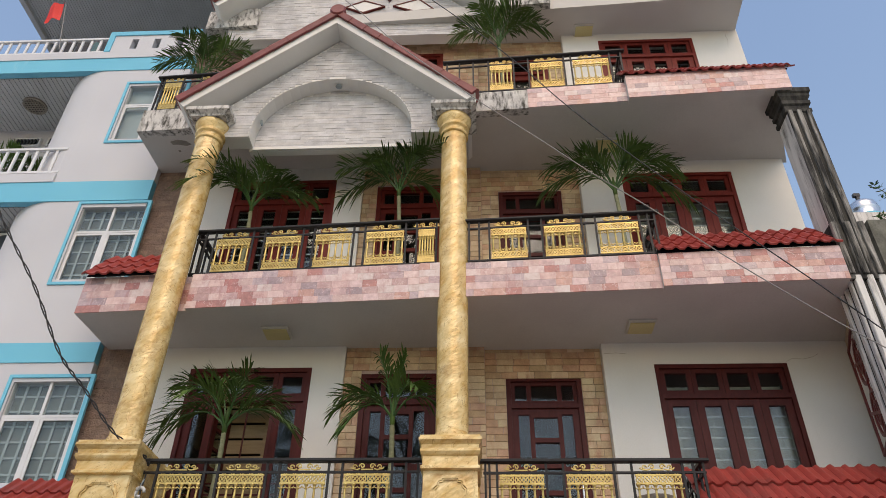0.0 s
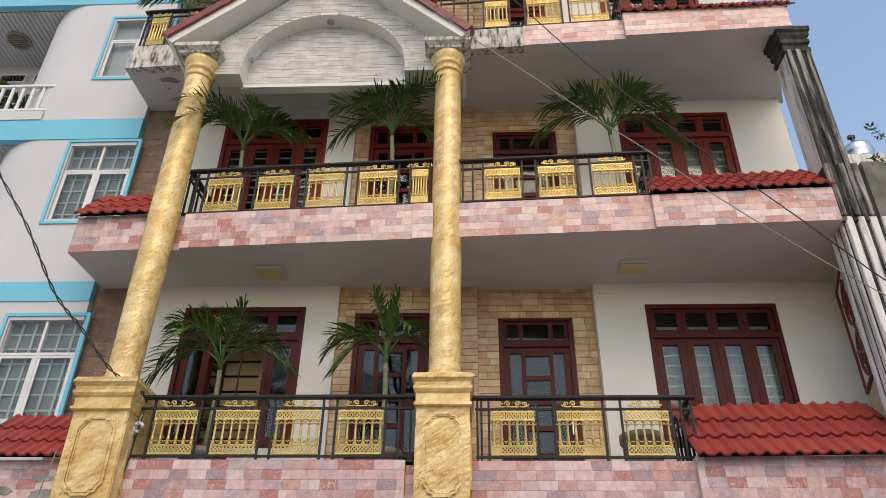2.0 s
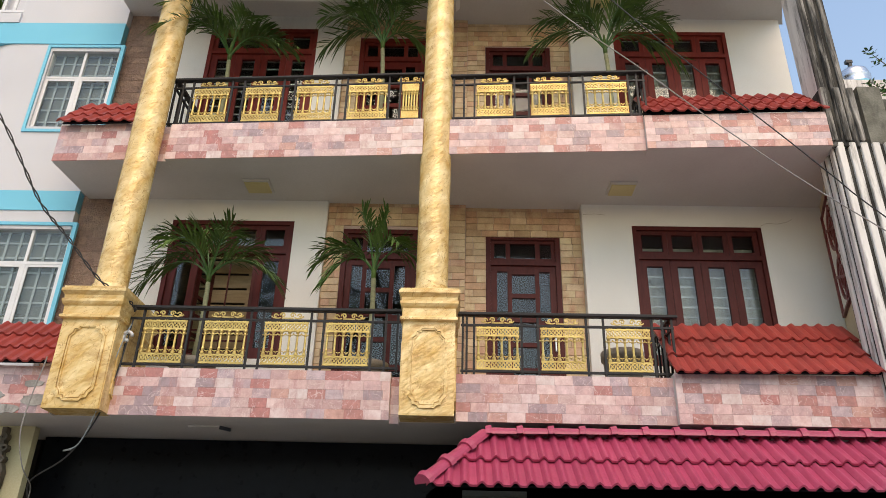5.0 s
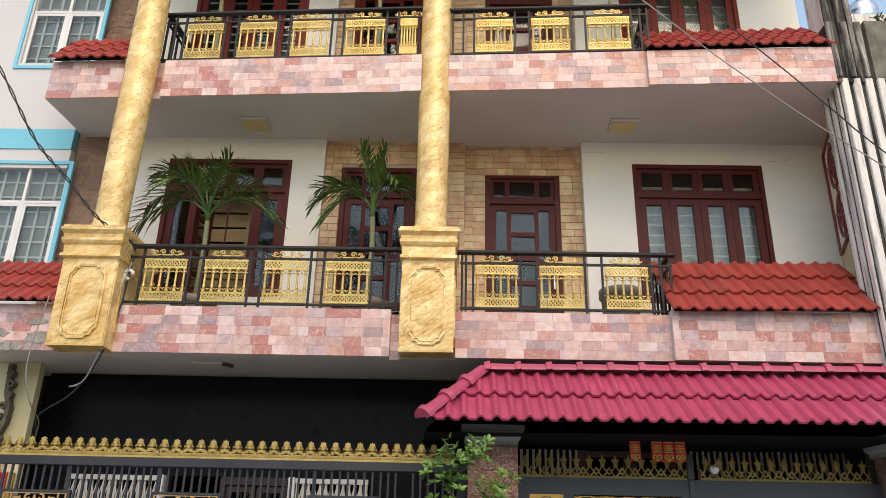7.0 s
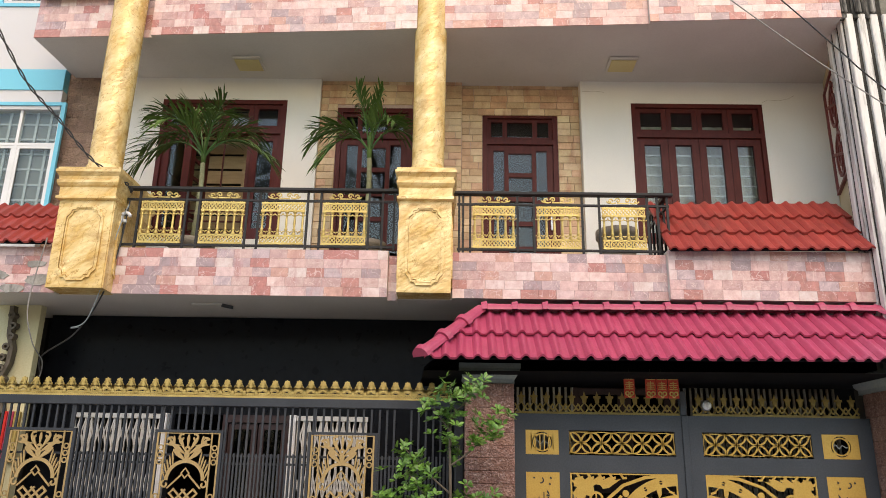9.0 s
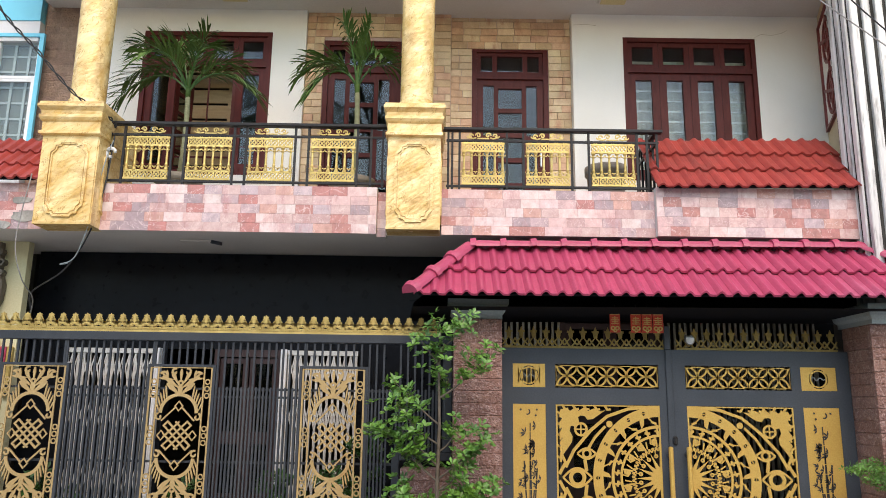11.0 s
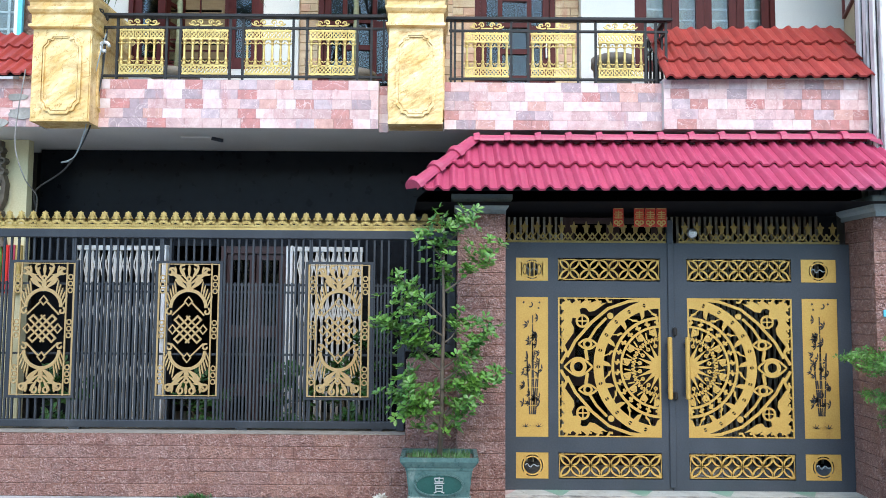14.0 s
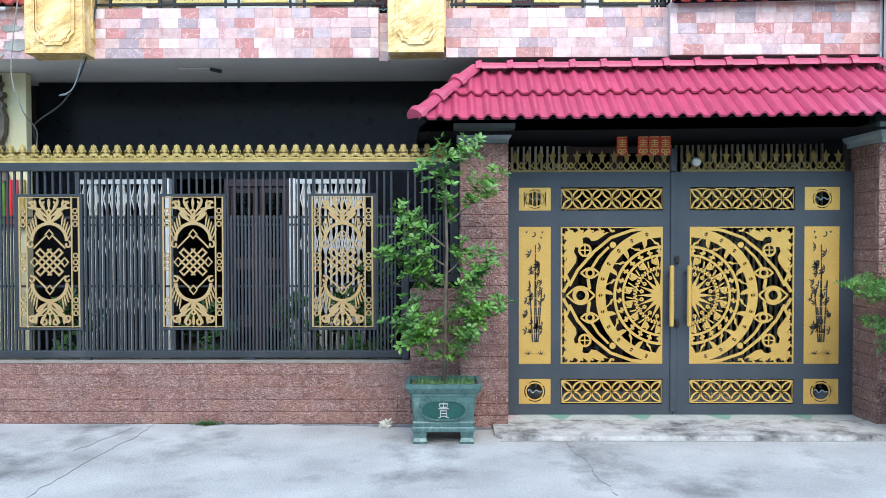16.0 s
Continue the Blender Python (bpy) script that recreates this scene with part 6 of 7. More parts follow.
setting("neighbour_wall_back", boxes((-12, BX0 - R, 9.35, 9.5, 0, 12.2), (-12.2, -12, 8, 9.5, 0, 12.2), (-12, -4.8, 11.6, 11.8, 0, 15)), NEIGHBOUR, "recessed balcony wall of the neighbouring house", "wall")
for k, (za, zb, zp) in enumerate(((6.2, 6.48, 6.55), (8.87, 9.25, 9.42), (11.8, 12.12, 12.28))):
    setting("neighbour_band", boxes((-12, BX1, BY - 0.015, BY + 0.1, za, zb)), CYAN, "cyan painted slab band", "band")
    setting("neighbour_slab", boxes((-12, BX0 + 0.0, BY + 0.1, 9.5, za + 0.03, zb), (-12, BX1 if k == 2 else BX0 - 0.1, BY - 0.03, BY + 0.14, zb, zp)), NEIGHBOUR, "balcony slab of the neighbouring house", "balcony")
    t = thing("slatted_ceiling", None, "pale slatted soffit under the neighbour's balcony", "ceiling", kind="structure")
    bm = bmesh.new()
    for i in range(70):
        x = -11.95 + i * 0.083
        if x < BX0 - 0.05:
            box(bm, x, x + 0.07, BY + 0.12, 9.35, za - 0.0, za + 0.025)
    o = part("slats", bm, SLATS, t)
    o["kind"] = "stuff"


def white_railing(x0, x1, z0, z1, y, label):
    t = thing("white_railing", pose(0, y, 0), label, "railing", "white railings")
    part("top_rail", boxes((x0, x1, -0.03, 0.03, z1 - 0.05, z1), bevel=0.006), ALU, t)
    part("bottom_rail", boxes((x0, x1, -0.02, 0.02, z0 + 0.04, z0 + 0.08)), ALU, t)
    n = int((x1 - x0) / 0.16)
    for i in range(n + 1):
        x = x0 + (x1 - x0) * i / n
        part("baluster", boxes((x - 0.022, x + 0.022, -0.012, 0.012, z0, z1 - 0.04)), ALU, t)


white_railing(-11.5, -6.35, 9.42, 9.99, 8.02, "white metal railing of the neighbour's balcony")
white_railing(-11.5, -6.5, 6.55, 7.1, 8.02, "white metal railing of the neighbour's lower balcony")
white_railing(-9.6, -6.45, 12.28, 12.72, 8.03, "white metal railing of the neighbour's roof terrace")
setting("terrace_parapet", holed(-6.35, BX1, 12.28, 12.72, BY - 0.02, BY + 0.1, [(-6.02, -5.9, 12.36, 12.62), (-5.62, -5.5, 12.36, 12.62), (-5.2, -5.08, 12.36, 12.62)]), NEIGHBOUR, "white terrace parapet with upright slots", "parapet")
setting("parapet_trim", boxes((-6.45, BX1, BY - 0.04, BY + 0.12, 12.72, 12.82), (-6.45, -6.35, BY - 0.04, BY + 0.12, 12.28, 12.72)), CYAN, "cyan painted coping", "trim")
t = thing("terrace_roof", None, "dark ribbed metal roof over the neighbour's terrace", "roof")
bm = bmesh.new()
for i in range(72):
    x = -9.0 + i * 0.0585
    box(bm, x, x + 0.048, 7.4, 11.6, 14.675, 14.7)
box(bm, -9.0, -4.75, 7.4, 11.6, 14.7, 14.76)
box(bm, -9.06, -8.96, 7.4, 11.6, 14.6, 14.76)
part("ribbed_sheet", bm, SLATS, t)
for x in (-8.9, -5.0):
    part("roof_post", boxes((x - 0.05, x + 0.05, 11.3, 11.4, 12.2, 14.7)), GREYIRON, t)
# clothes drying on the terrace
for i, c in enumerate((CABLE, DEEP, GREENPOT, CABLE, RED)):
    x = -7.5 + i * 0.24
    bm = boxes((x, x + 0.21, 8.28, 8.31, 12.3 + 0.05 * (i % 2), 12.98), bevel=0.012)
    tagged(new("hanging_cloth", finish("hanging_cloth", bm, c)), "dark cloth drying on the terrace", "cloth", "drying clothes")
line = tube(bmesh.new(), [(-8.5, 8.295, 13.02), (-6.8, 8.295, 12.98), (-4.9, 8.295, 13.02)], 0.006, 5)
tagged(new("clothes_line", finish("clothes_line", line, GREYCABLE)), "thin clothes line across the terrace", "line")
# red flag on a thin pole
fl = thing("flag", pose(-7.54, 7.92, 12.92), "small plain red flag on a thin pole", "flag")
part("pole", tube(bmesh.new(), [(0.3, 0, -0.6), (0.0, -0.02, 0.75)], 0.008, 6), GREYCABLE, fl)
bm = bmesh.new()
rows = []
for j in range(7):
    rows.append([bm.verts.new((-0.02 - 0.25 * i / 8 + 0.05 * j / 6, -0.03 + 0.035 * math.sin(i * 0.9 + j * 0.3), 0.74 - 0.5 * j / 6 - 0.1 * (i / 8) ** 2)) for i in range(9)])
for a, b in zip(rows, rows[1:]):
    for i in range(8):
        bm.faces.new((a[i], b[i], b[i + 1], a[i + 1]))
part("cloth", bm, RED, fl, "red cloth", True)


def blue_window(z0, z1):
    global WINDOWS
    WINDOWS += 1
    x0, x1 = -5.78, -4.72
    w = thing(f"window_{WINDOWS}", None, "white aluminium window with cyan surround and pale grille behind", "window", kind="structure")
    part("surround", holed(x0 - 0.03, x1 + 0.0, z0 - 0.03, z1 + 0.03, BY - 0.02, BY + 0.02, [(x0 + 0.012, x1 - 0.05, z0 + 0.012, z1 - 0.012)]), CYAN, w, "cyan painted surround")
    a, b, c, d = x0 + 0.012, x1 - 0.05, z0 + 0.012, z1 - 0.012
    zm = c + (d - c) * 0.64
    xm = (a + b) / 2
    t = 0.035
    holes = [(a + t, xm - t / 2, c + t, zm - t / 2), (xm + t / 2, b - t, c + t, zm - t / 2), (a + t, xm - t / 2, zm + t / 2, d - t), (xm + t / 2, b - t, zm + t / 2, d - t)]
    part("window_frame", holed(a, b, c, d, BY + 0.03, BY + 0.08, holes), ALU, w)
    for h in holes:
        p = part("pane", boxes((h[0], h[1], BY + 0.05, BY + 0.055, h[2], h[3])), PANE, w)
        p.visible_shadow = False
    for h in holes[:2]:
        part("sash", holed(h[0], h[1], h[2], h[3], BY + 0.035, BY + 0.048, [(h[0] + 0.035, h[1] - 0.035, h[2] + 0.035, h[3] - 0.035)]), ALU, w)
    for k in (1, 2, 4, 5) if z0 < 10 else ():
        x = a + (b - a) * k / 6
        part("grille_bar", boxes((x - 0.015, x + 0.015, BY + 0.1, BY + 0.11, c, d)), BLINDBAR, w)
    for k in range(1, 7) if z0 < 10 else ():
        z = c + (d - c) * k / 7
        part("grille_bar", boxes((a, b, BY + 0.115, BY + 0.125, z - 0.012, z + 0.012)), BLINDBAR, w)
    part("blind", boxes((a - 0.02, b + 0.02, BY + 0.13, BY + 0.14, c, d)), BLIND if z0 < 10 else BLINDBAR, w, "grey blind behind the glass")


for za, zb in ((4.6, 6.0), (7.41, 8.82), (10.09, 11.46)):
    blue_window(za, zb)
for x0, x1, z0, z1 in ((-8.45, -7.96, 11.36, 11.56), (-7.83, -7.41, 11.36, 11.56), (-8.1, -7.25, 7.3, 8.2)):
    WINDOWS += 1
    w = thing(f"window_{WINDOWS}", None, "dark louvred opening in the neighbour's balcony wall", "window", kind="structure")
    part("window_frame", holed(x0, x1, z0, z1, 9.29, 9.35, [(x0 + 0.03, x1 - 0.03, z0 + 0.025, z1 - 0.025)]), ALU, w)
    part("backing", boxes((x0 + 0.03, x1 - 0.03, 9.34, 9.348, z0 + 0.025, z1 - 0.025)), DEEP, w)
    for k in range(7):
        x = x0 + 0.05 + k * (x1 - x0 - 0.1) / 6
        part("louvre", boxes((x - 0.012, x + 0.012, 9.3, 9.33, z0 + 0.025, z1 - 0.025)), GREYIRON, w)
# balcony ceiling fan grille, air conditioner
vent = thing("ceiling_vent", pose(-7.88, 8.72, 11.8), "round brown-grey ceiling vent with a grid in the slatted soffit", "vent")
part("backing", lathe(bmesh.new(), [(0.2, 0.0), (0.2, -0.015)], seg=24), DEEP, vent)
bm = lathe(bmesh.new(), [(0.175, -0.014), (0.175, -0.035), (0.205, -0.035), (0.205, 0.0)], seg=24, cap=False)
part("rim", bm, GREYPOT, vent)
for k in range(-3, 4):
    h = math.sqrt(0.18 ** 2 - (k * 0.05) ** 2)
    part("grid_bar", boxes((k * 0.05 - 0.009, k * 0.05 + 0.009, -h, h, -0.03, -0.016)), GREYPOT, vent)
    part("grid_bar", boxes((-h, h, k * 0.05 - 0.009, k * 0.05 + 0.009, -0.033, -0.018)), GREYPOT, vent)
ac = thing("air_conditioner", pose(-7.1, 8.75, 8.25), "white outdoor air conditioner unit on the neighbour's balcony wall", "air conditioner")
part("case", boxes((-0.4, 0.4, -0.14, 0.14, 0, 0.55), bevel=0.02), ALU, ac)
o = part("fan_guard", lathe(bmesh.new(), [(0.21, 0), (0.21, 0.02), (0.05, 0.03)], seg=24), GREYIRON, ac)
o.matrix_basis = pose(-0.1, -0.14, 0.27, 90, 0, 0)
part("bracket", boxes((-0.35, -0.31, -0.14, 0.3, -0.05, 0), (0.31, 0.35, -0.14, 0.3, -0.05, 0)), GREYIRON, ac)

# ---- old party pillar and neighbour at the other side ----
pp = thing("party_pillar", None, "tall fluted concrete pillar blackened by mould and rain streaks, shade painted in its grooves", "pillar")
part("upper_shaft", boxes((4.06, 4.36, 6.78, 7.1, 6.44, 9.1)), STREAK, pp)
for k in range(3):
    x = 4.06 + k * 0.119
    part("rib", boxes((x, x + 0.062, 6.735, 6.79, 6.44, 9.1), bevel=0.008), MOULD, pp)
# near-black faces behind the ribs put the grooves' shade into colour
part("upper_face", boxes((4.062, 4.358, 6.77, 6.785, 6.44, 9.1)), BLACKMOULDSHADE, pp)
part("upper_side", boxes((4.35, 4.365, 6.77, 7.1, 6.44, 9.1)), BLACKMOULDSHADE, pp)
part("shaft_collar", boxes((4.05, 4.42, 6.76, 7.1, 6.5, 7.22), bevel=0.01), BLACKMOULDSHADE, pp)
for k in range(3):
    x = 4.05 + k * 0.15
    part("rib", boxes((x, x + 0.068, 6.71, 6.77, 6.5, 7.22), bevel=0.008), MOULD, pp)
part("lower_shaft", boxes((4.1, 4.75, 6.78, 7.15, 0, 6.5)), STREAK, pp)
for k in range(5):
    x = 4.1 + k * 0.13
    part("rib", boxes((x, x + 0.078, 6.735, 6.79, 2.9, 6.5), bevel=0.008), STREAK, pp)
for k in range(3):
    y = 6.8 + k * 0.12
    part("rib", boxes((4.07, 4.105, y, y + 0.075, 2.9, 6.5), bevel=0.008), STREAK, pp)
# same near-black behind the lower ribs, as painted groove shade
part("lower_side_face", boxes((4.09, 4.105, 6.79, 7.15, 2.9, 6.5)), BLACKMOULDSHADE, pp)
part("lower_groove_face", boxes((4.102, 4.748, 6.772, 6.785, 2.9, 6.5)), BLACKMOULDSHADE, pp)
bm = square_stack(bmesh.new(), [(0.155, 9.06), (0.175, 9.08), (0.175, 9.14), (0.16, 9.15), (0.16, 9.2), (0.185, 9.22), (0.185, 9.28), (0.17, 9.29), (0.2, 9.35), (0.2, 9.4), (0.22, 9.42), (0.22, 9.49)], 4.21, 6.93)
part("cap", bm, BLACKMOULDSHADE, pp, "black stained stepped cap")
sw = setting("wall_side_beige", boxes((-0.02, 0.02, 0, 1.15, 3.6, 6.43)), BEIGE, "beige return wall with a maroon fretwork panel", "wall", m=pose(4.14, 7.0, 0, 0, 0, -19))
t = thing("fretwork_panel", pose(4.14, 7.0, 0, 0, 0, -19), "maroon geometric fretwork panel on the beige wall", "panel")
bm = bmesh.new()
strip(bm, [(0.15, 4.95), (1.02, 4.95), (1.02, 6.22), (0.15, 6.22)], 0.05, -0.02, 0.02, True)
for z in (5.25, 5.85):
    ring(bm, 0.55, z, 0.24, 0.04, -0.018, 0.018, 20)
    ring(bm, 0.55, z, 0.12, 0.035, -0.018, 0.018, 14)
    strip(bm, [(0.15, z - 0.15), (0.95, z + 0.15)], 0.035, -0.016, 0.016)
    strip(bm, [(0.55, z - 0.3), (0.55, z + 0.3)], 0.03, -0.016, 0.016)
o = part("fret", bm, EDGETILE, t)
o.matrix_basis = pose(-0.035, 0, 0, 0, 0, 90)
part("fret_ground", boxes((-0.03, -0.021, 0.15, 1.02, 4.95, 6.22)), WHITE, t)
setting("neighbour_pier_east", boxes((4.78, 5.05, 7.2, 7.6, 0, 7.62), (5.05, 9.5, 7.5, 7.8, 0, 7.4)), OLDWALL, "mouldy green-grey wall of the next house", "wall")
setting("neighbour_ledge_east", boxes((4.95, 9.5, 7.35, 7.85, 7.4, 7.55)), OLDWALL, "mouldy concrete ledge", "ledge")
setting("neighbour_house_east", boxes((6.6, 13, 10.8, 16, 0, 10.65)), STREAK, "grey rendered house behind the tank", "house")
bm = bmesh.new()
vs = [bm.verts.new(p) for p in ((9.0, 10.6, 10.65), (13.2, 10.6, 10.65), (13.2, 16, 10.65), (9.0, 16, 10.65), (11, 10.6, 12.6), (11, 16, 12.6))]
for f in ((0, 1, 4), (1, 2, 5, 4), (2, 3, 5), (3, 0, 4, 5)):
    bm.faces.new([vs[i] for i in f])
setting("neighbour_roof_east", bm, MOULD, "dark weathered gable roof behind the tank", "roof")
tk = thing("water_tank", pose(7.9, 12.0, 10.65), "stainless steel water tank on a roof", "tank")
prof = [(0.27, 0.0), (0.3, 0.05)]
for k in range(5):
    z = 0.12 + k * 0.2
    prof += [(0.3, z), (0.312, z + 0.03), (0.3, z + 0.06)]
prof += [(0.3, 1.03), (0.28, 1.1), (0.14, 1.22), (0.07, 1.25)]
part("barrel", lathe(bmesh.new(), prof, seg=32), STEEL, tk, smooth=True)
part("band", lathe(bmesh.new(), [(0.313, 0.66), (0.315, 0.67), (0.315, 0.75), (0.313, 0.76)], seg=32, cap=False), CYAN, tk, "blue label band", True)
part("valve", boxes((-0.03, 0.03, -0.03, 0.03, 1.25, 1.42), (-0.08, 0.05, -0.04, 0.04, 1.38, 1.45)), CABLE, tk)


# ---- cables ----
def cable(name, pts, r, material, label, twist=0.0):
    """A hanging cable through the points, smoothed; twist makes two strands."""
    pts = [Vector(p) for p in pts]
    fine = []
    for i in range(len(pts) - 1):
        p0, p1, p2, p3 = pts[max(i - 1, 0)], pts[i], pts[i + 1], pts[min(i + 2, len(pts) - 1)]
        for k in range(10):
            u = k / 10
            fine.append(0.5 * (2 * p1 + (p2 - p0) * u + (2 * p0 - 5 * p1 + 4 * p2 - p3) * u * u + (3 * p1 - p0 - 3 * p2 + p3) * u ** 3))
    fine.append(pts[-1])
    t = thing(name, None, label, "cable", "cables")
    for s in ((-1, 1) if twist else (0,)):
        q = [p + s * twist * Vector((math.cos(i * 1.1), 0, math.sin(i * 1.1))) for i, p in enumerate(fine)]
        part("strand", tube(bmesh.new(), q, r, 6), material, t)
    return t


cable("power_cable", [(-5.6, 5.2, 7.8), (-4.972, 5.7, 6.713), (-4.512, 6.0, 6.015), (-4.182, 6.3, 5.393), (-3.915, 6.5, 5.086), (-3.6, 6.7, 4.72), (-3.33, 6.9, 4.56), (-3.3, 7.0, 4.5)], 0.007, CABLE, "twisted black power cable fixed to the pillar", 0.012)
cable("street_wire", [(-3.2, 6.0, 13.6), (-0.54, 6.0, 10.64), (0.46, 6.0, 9.4), (1.09, 6.0, 8.5), (1.66, 6.0, 7.76), (2.408, 6.0, 6.88), (3.2, 6.0, 6.0), (3.566, 6.0, 5.58), (3.926, 6.0, 5.18), (5.6, 6.0, 3.5)], 0.0065, CABLE, "black wire crossing in front of the house")
cable("street_wire", [(-4.2, 6.0, 13.6), (-1.75, 6.0, 10.71), (-1.0, 6.0, 9.75), (-0.26, 6.0, 8.95), (0.08, 6.0, 8.58), (0.72, 6.0, 7.96), (1.3, 6.0, 7.38), (1.854, 6.0, 6.87), (2.488, 6.0, 6.24), (3.229, 6.0, 5.57), (3.909, 6.0, 5.02), (5.6, 6.0, 3.7)], 0.006, GREYCABLE, "thin grey wire crossing in front of the house")
cable("loose_wire", [(-3.3, 6.98, 4.35), (-3.327, 6.95, 4.2), (-3.38, 6.9, 3.8), (-3.424, 6.9, 3.43), (-3.568, 7.0, 3.15), (-3.75, 7.1, 3.1), (-3.7, 7.15, 3.12)], 0.006, GREYCAP, "thin pale wire hanging from an insulator")
cable("loose_wire", [(-3.3, 6.99, 4.4), (-3.33, 6.97, 3.9), (-3.42, 6.95, 3.4), (-3.7, 7.1, 3.05), (-4.156, 7.4, 2.866), (-4.2, 7.5, 2.7)], 0.008, CABLE, "loose black wire sagging below the balcony")
cable("loose_wire", [(-4.0, 6.85, 3.95), (-4.1, 6.9, 3.3), (-4.06, 7.0, 2.95), (-4.09, 7.3, 2.795), (-4.2, 7.5, 2.65)], 0.006, GREYCABLE, "loose grey wire beside the pillar")
bm = bmesh.new()
tube(bm, [(0.045 * math.cos(a * 0.5), 0, 0.045 * math.sin(a * 0.5)) for a in range(11)], 0.018, 8)
o = tagged(new("insulator_ring", finish("insulator_ring", bm, ALU, True)), "white porcelain insulator ring on the pillar", "insulator")
o.location = (-3.315, 6.98, 4.22)


pole = thing("street_pole", pose(5.75, 6.0, 0), "grey concrete pole that carries the street wires", "pole")
part("shaft", lathe(bmesh.new(), [(0.16, 0), (0.15, 2.0), (0.14, 4.2)], seg=20), STREAK, pole, smooth=True)


# ---- palms ----
def frond(bm_stem, bm, base, end, arch, rr, pairs=27, L=0.4):
    """One feathery frond: a bowed stem with drooping leaflets on both sides."""
    p0, p2 = Vector(base), Vector(base) + Vector(end)
    p2.z += 0.05
    p1 = (p0 + p2) / 2 + Vector((-0.12 * end[0], 0, 1.35 * arch + 0.06))
    def at(u):
        return (1 - u) ** 2 * p0 + 2 * u * (1 - u) * p1 + u * u * p2
    tube(bm_stem, [at(i / 10) for i in range(11)], 0.013, 5, 0.003)
    for i in range(pairs):
        u = 0.2 + 0.8 * (i + 0.5) / pairs
        c = at(u)
        d = (at(min(1, u + 0.02)) - at(u - 0.02)).normalized()
        side = d.cross(Vector((0, 0, 1)))
        side = side.normalized() if side.length > 0.05 else Vector((1, 0, 0))
        up = side.cross(d).normalized()
        le = 0.82 * L * (0.45 + 0.75 * math.sin(math.pi * min(1, u * 0.85 + 0.08))) * rr.uniform(0.85, 1.1)
        for s in (-1, 1):
            way = (0.95 * d + s * side * rr.uniform(0.6, 1.0) + up * rr.uniform(0.0, 0.45)).normalized()
            droop = rr.uniform(0.1, 0.65) * le
            w = 0.0105 * rr.uniform(0.7, 1.2)
            wv = way.cross(Vector((0, 0, 1)))
            wv = (wv.normalized() + up * rr.uniform(-0.5, 0.5)).normalized() * w
            a = c
            b = c + way * le * 0.45 - Vector((0, 0, droop * 0.15))
            m = c + way * le * 0.78 - Vector((0, 0, droop * 0.55))
            e = c + way * le - Vector((0, 0, droop))
            rows = [(a - wv * 0.35, a + wv * 0.35), (b - wv, b + wv), (m - wv * 0.8, m + wv * 0.8)]
            vs = [(bm.verts.new(p), bm.verts.new(q)) for p, q in rows]
            tip = bm.verts.new(e)
            for (p, q), (r, t) in zip(vs, vs[1:]):
                bm.faces.new((p, q, t, r))
            bm.faces.new((vs[-1][0], vs[-1][1], tip))


def palm(x, y, z0, zc, fronds, seed, label, L=0.4, pairs=27):
    """A young potted palm: ringed stem and separate fronds; fronds are (dx, dz, dy, arch)."""
    rr = random.Random(seed)
    t = thing("palm_tree", pose(x, y, z0), label, "palm", "balcony palms")
    h = zc - z0
    prof = []
    n = 16
    for i in range(n + 1):
        r = 0.032 - 0.008 * i / n + (0.004 if i % 2 else 0)
        prof.append((r, h * i / n))
    bm = lathe(bmesh.new(), prof, seg=12)
    for v in bm.verts:
        v.co.x += 0.03 * math.sin(v.co.z * 2.2)
    part("stem", bm, PALMTRUNK, t, "pale green ringed stem", True)
    top = 0.03 * math.sin(h * 2.2)
    bm = lathe(bmesh.new(), [(0.025, h - 0.02), (0.03, h + 0.06), (0.022, h + 0.2), (0.01, h + 0.3)], top, 0, 10)
    part("crown_shaft", bm, LEAF, t, smooth=True)
    for k, (dx, dz, dy, ar) in enumerate(fronds):
        bs, bl = bmesh.new(), bmesh.new()
        frond(bs, bl, (top, 0, h + 0.05), (dx, dy, dz), ar, rr, pairs, L)
        f = part("frond", bl, LEAF, t)
        part("frond_stem", bs, MIDLEAF, f)
    return t


def plant_pot(x, y, z0, h=0.34, r=0.2):
    t = thing("plant_pot", pose(x, y, z0), "round grey clay pot standing on the balcony floor", "pot", "balcony pots")
    part("body", lathe(bmesh.new(), [(r * 0.65, 0), (r * 0.72, 0.02), (r * 0.95, h * 0.6), (r, h * 0.85), (r * 1.12, h * 0.88), (r * 1.12, h), (r * 0.95, h), (r * 0.9, h * 0.9)], seg=24), GREYPOT, t, smooth=True)
    part("soil", lathe(bmesh.new(), [(r * 0.9, h * 0.86), (r * 0.5, h * 0.9), (0.01, h * 0.91)], seg=16), BARK, t, "dark soil")


for x, y, lvz in ((-2.78, 7.42, 3.6), (-0.95, 7.42, 3.6), (-3.08, 7.62, 6.6), (-1.03, 7.5, 6.6), (1.84, 7.4, 6.6), (-4.4, 7.6, 9.66), (0.42, 7.5, 9.66)):
    plant_pot(x, y, lvz, 0.5, 0.22)
plant_pot(1.75, 7.5, 3.6, 0.7, 0.2)
palm(-2.78, 7.42, 3.95, 5.02, [(-0.82, -0.3, -0.1, 0.38), (-0.75, 0.12, 0.1, 0.32), (-0.55, 0.42, -0.15, 0.2), (0.78, -0.12, -0.1, 0.3), (0.55, 0.3, 0.2, 0.25), (0.18, 0.62, -0.05, 0.1), (-0.25, 0.6, 0.1, 0.1),
      (0.35, 0.25, -0.45, 0.25), (-0.35, 0.1, -0.5, 0.3)], 1, "potted palm with drooping dark green fronds behind the railing")
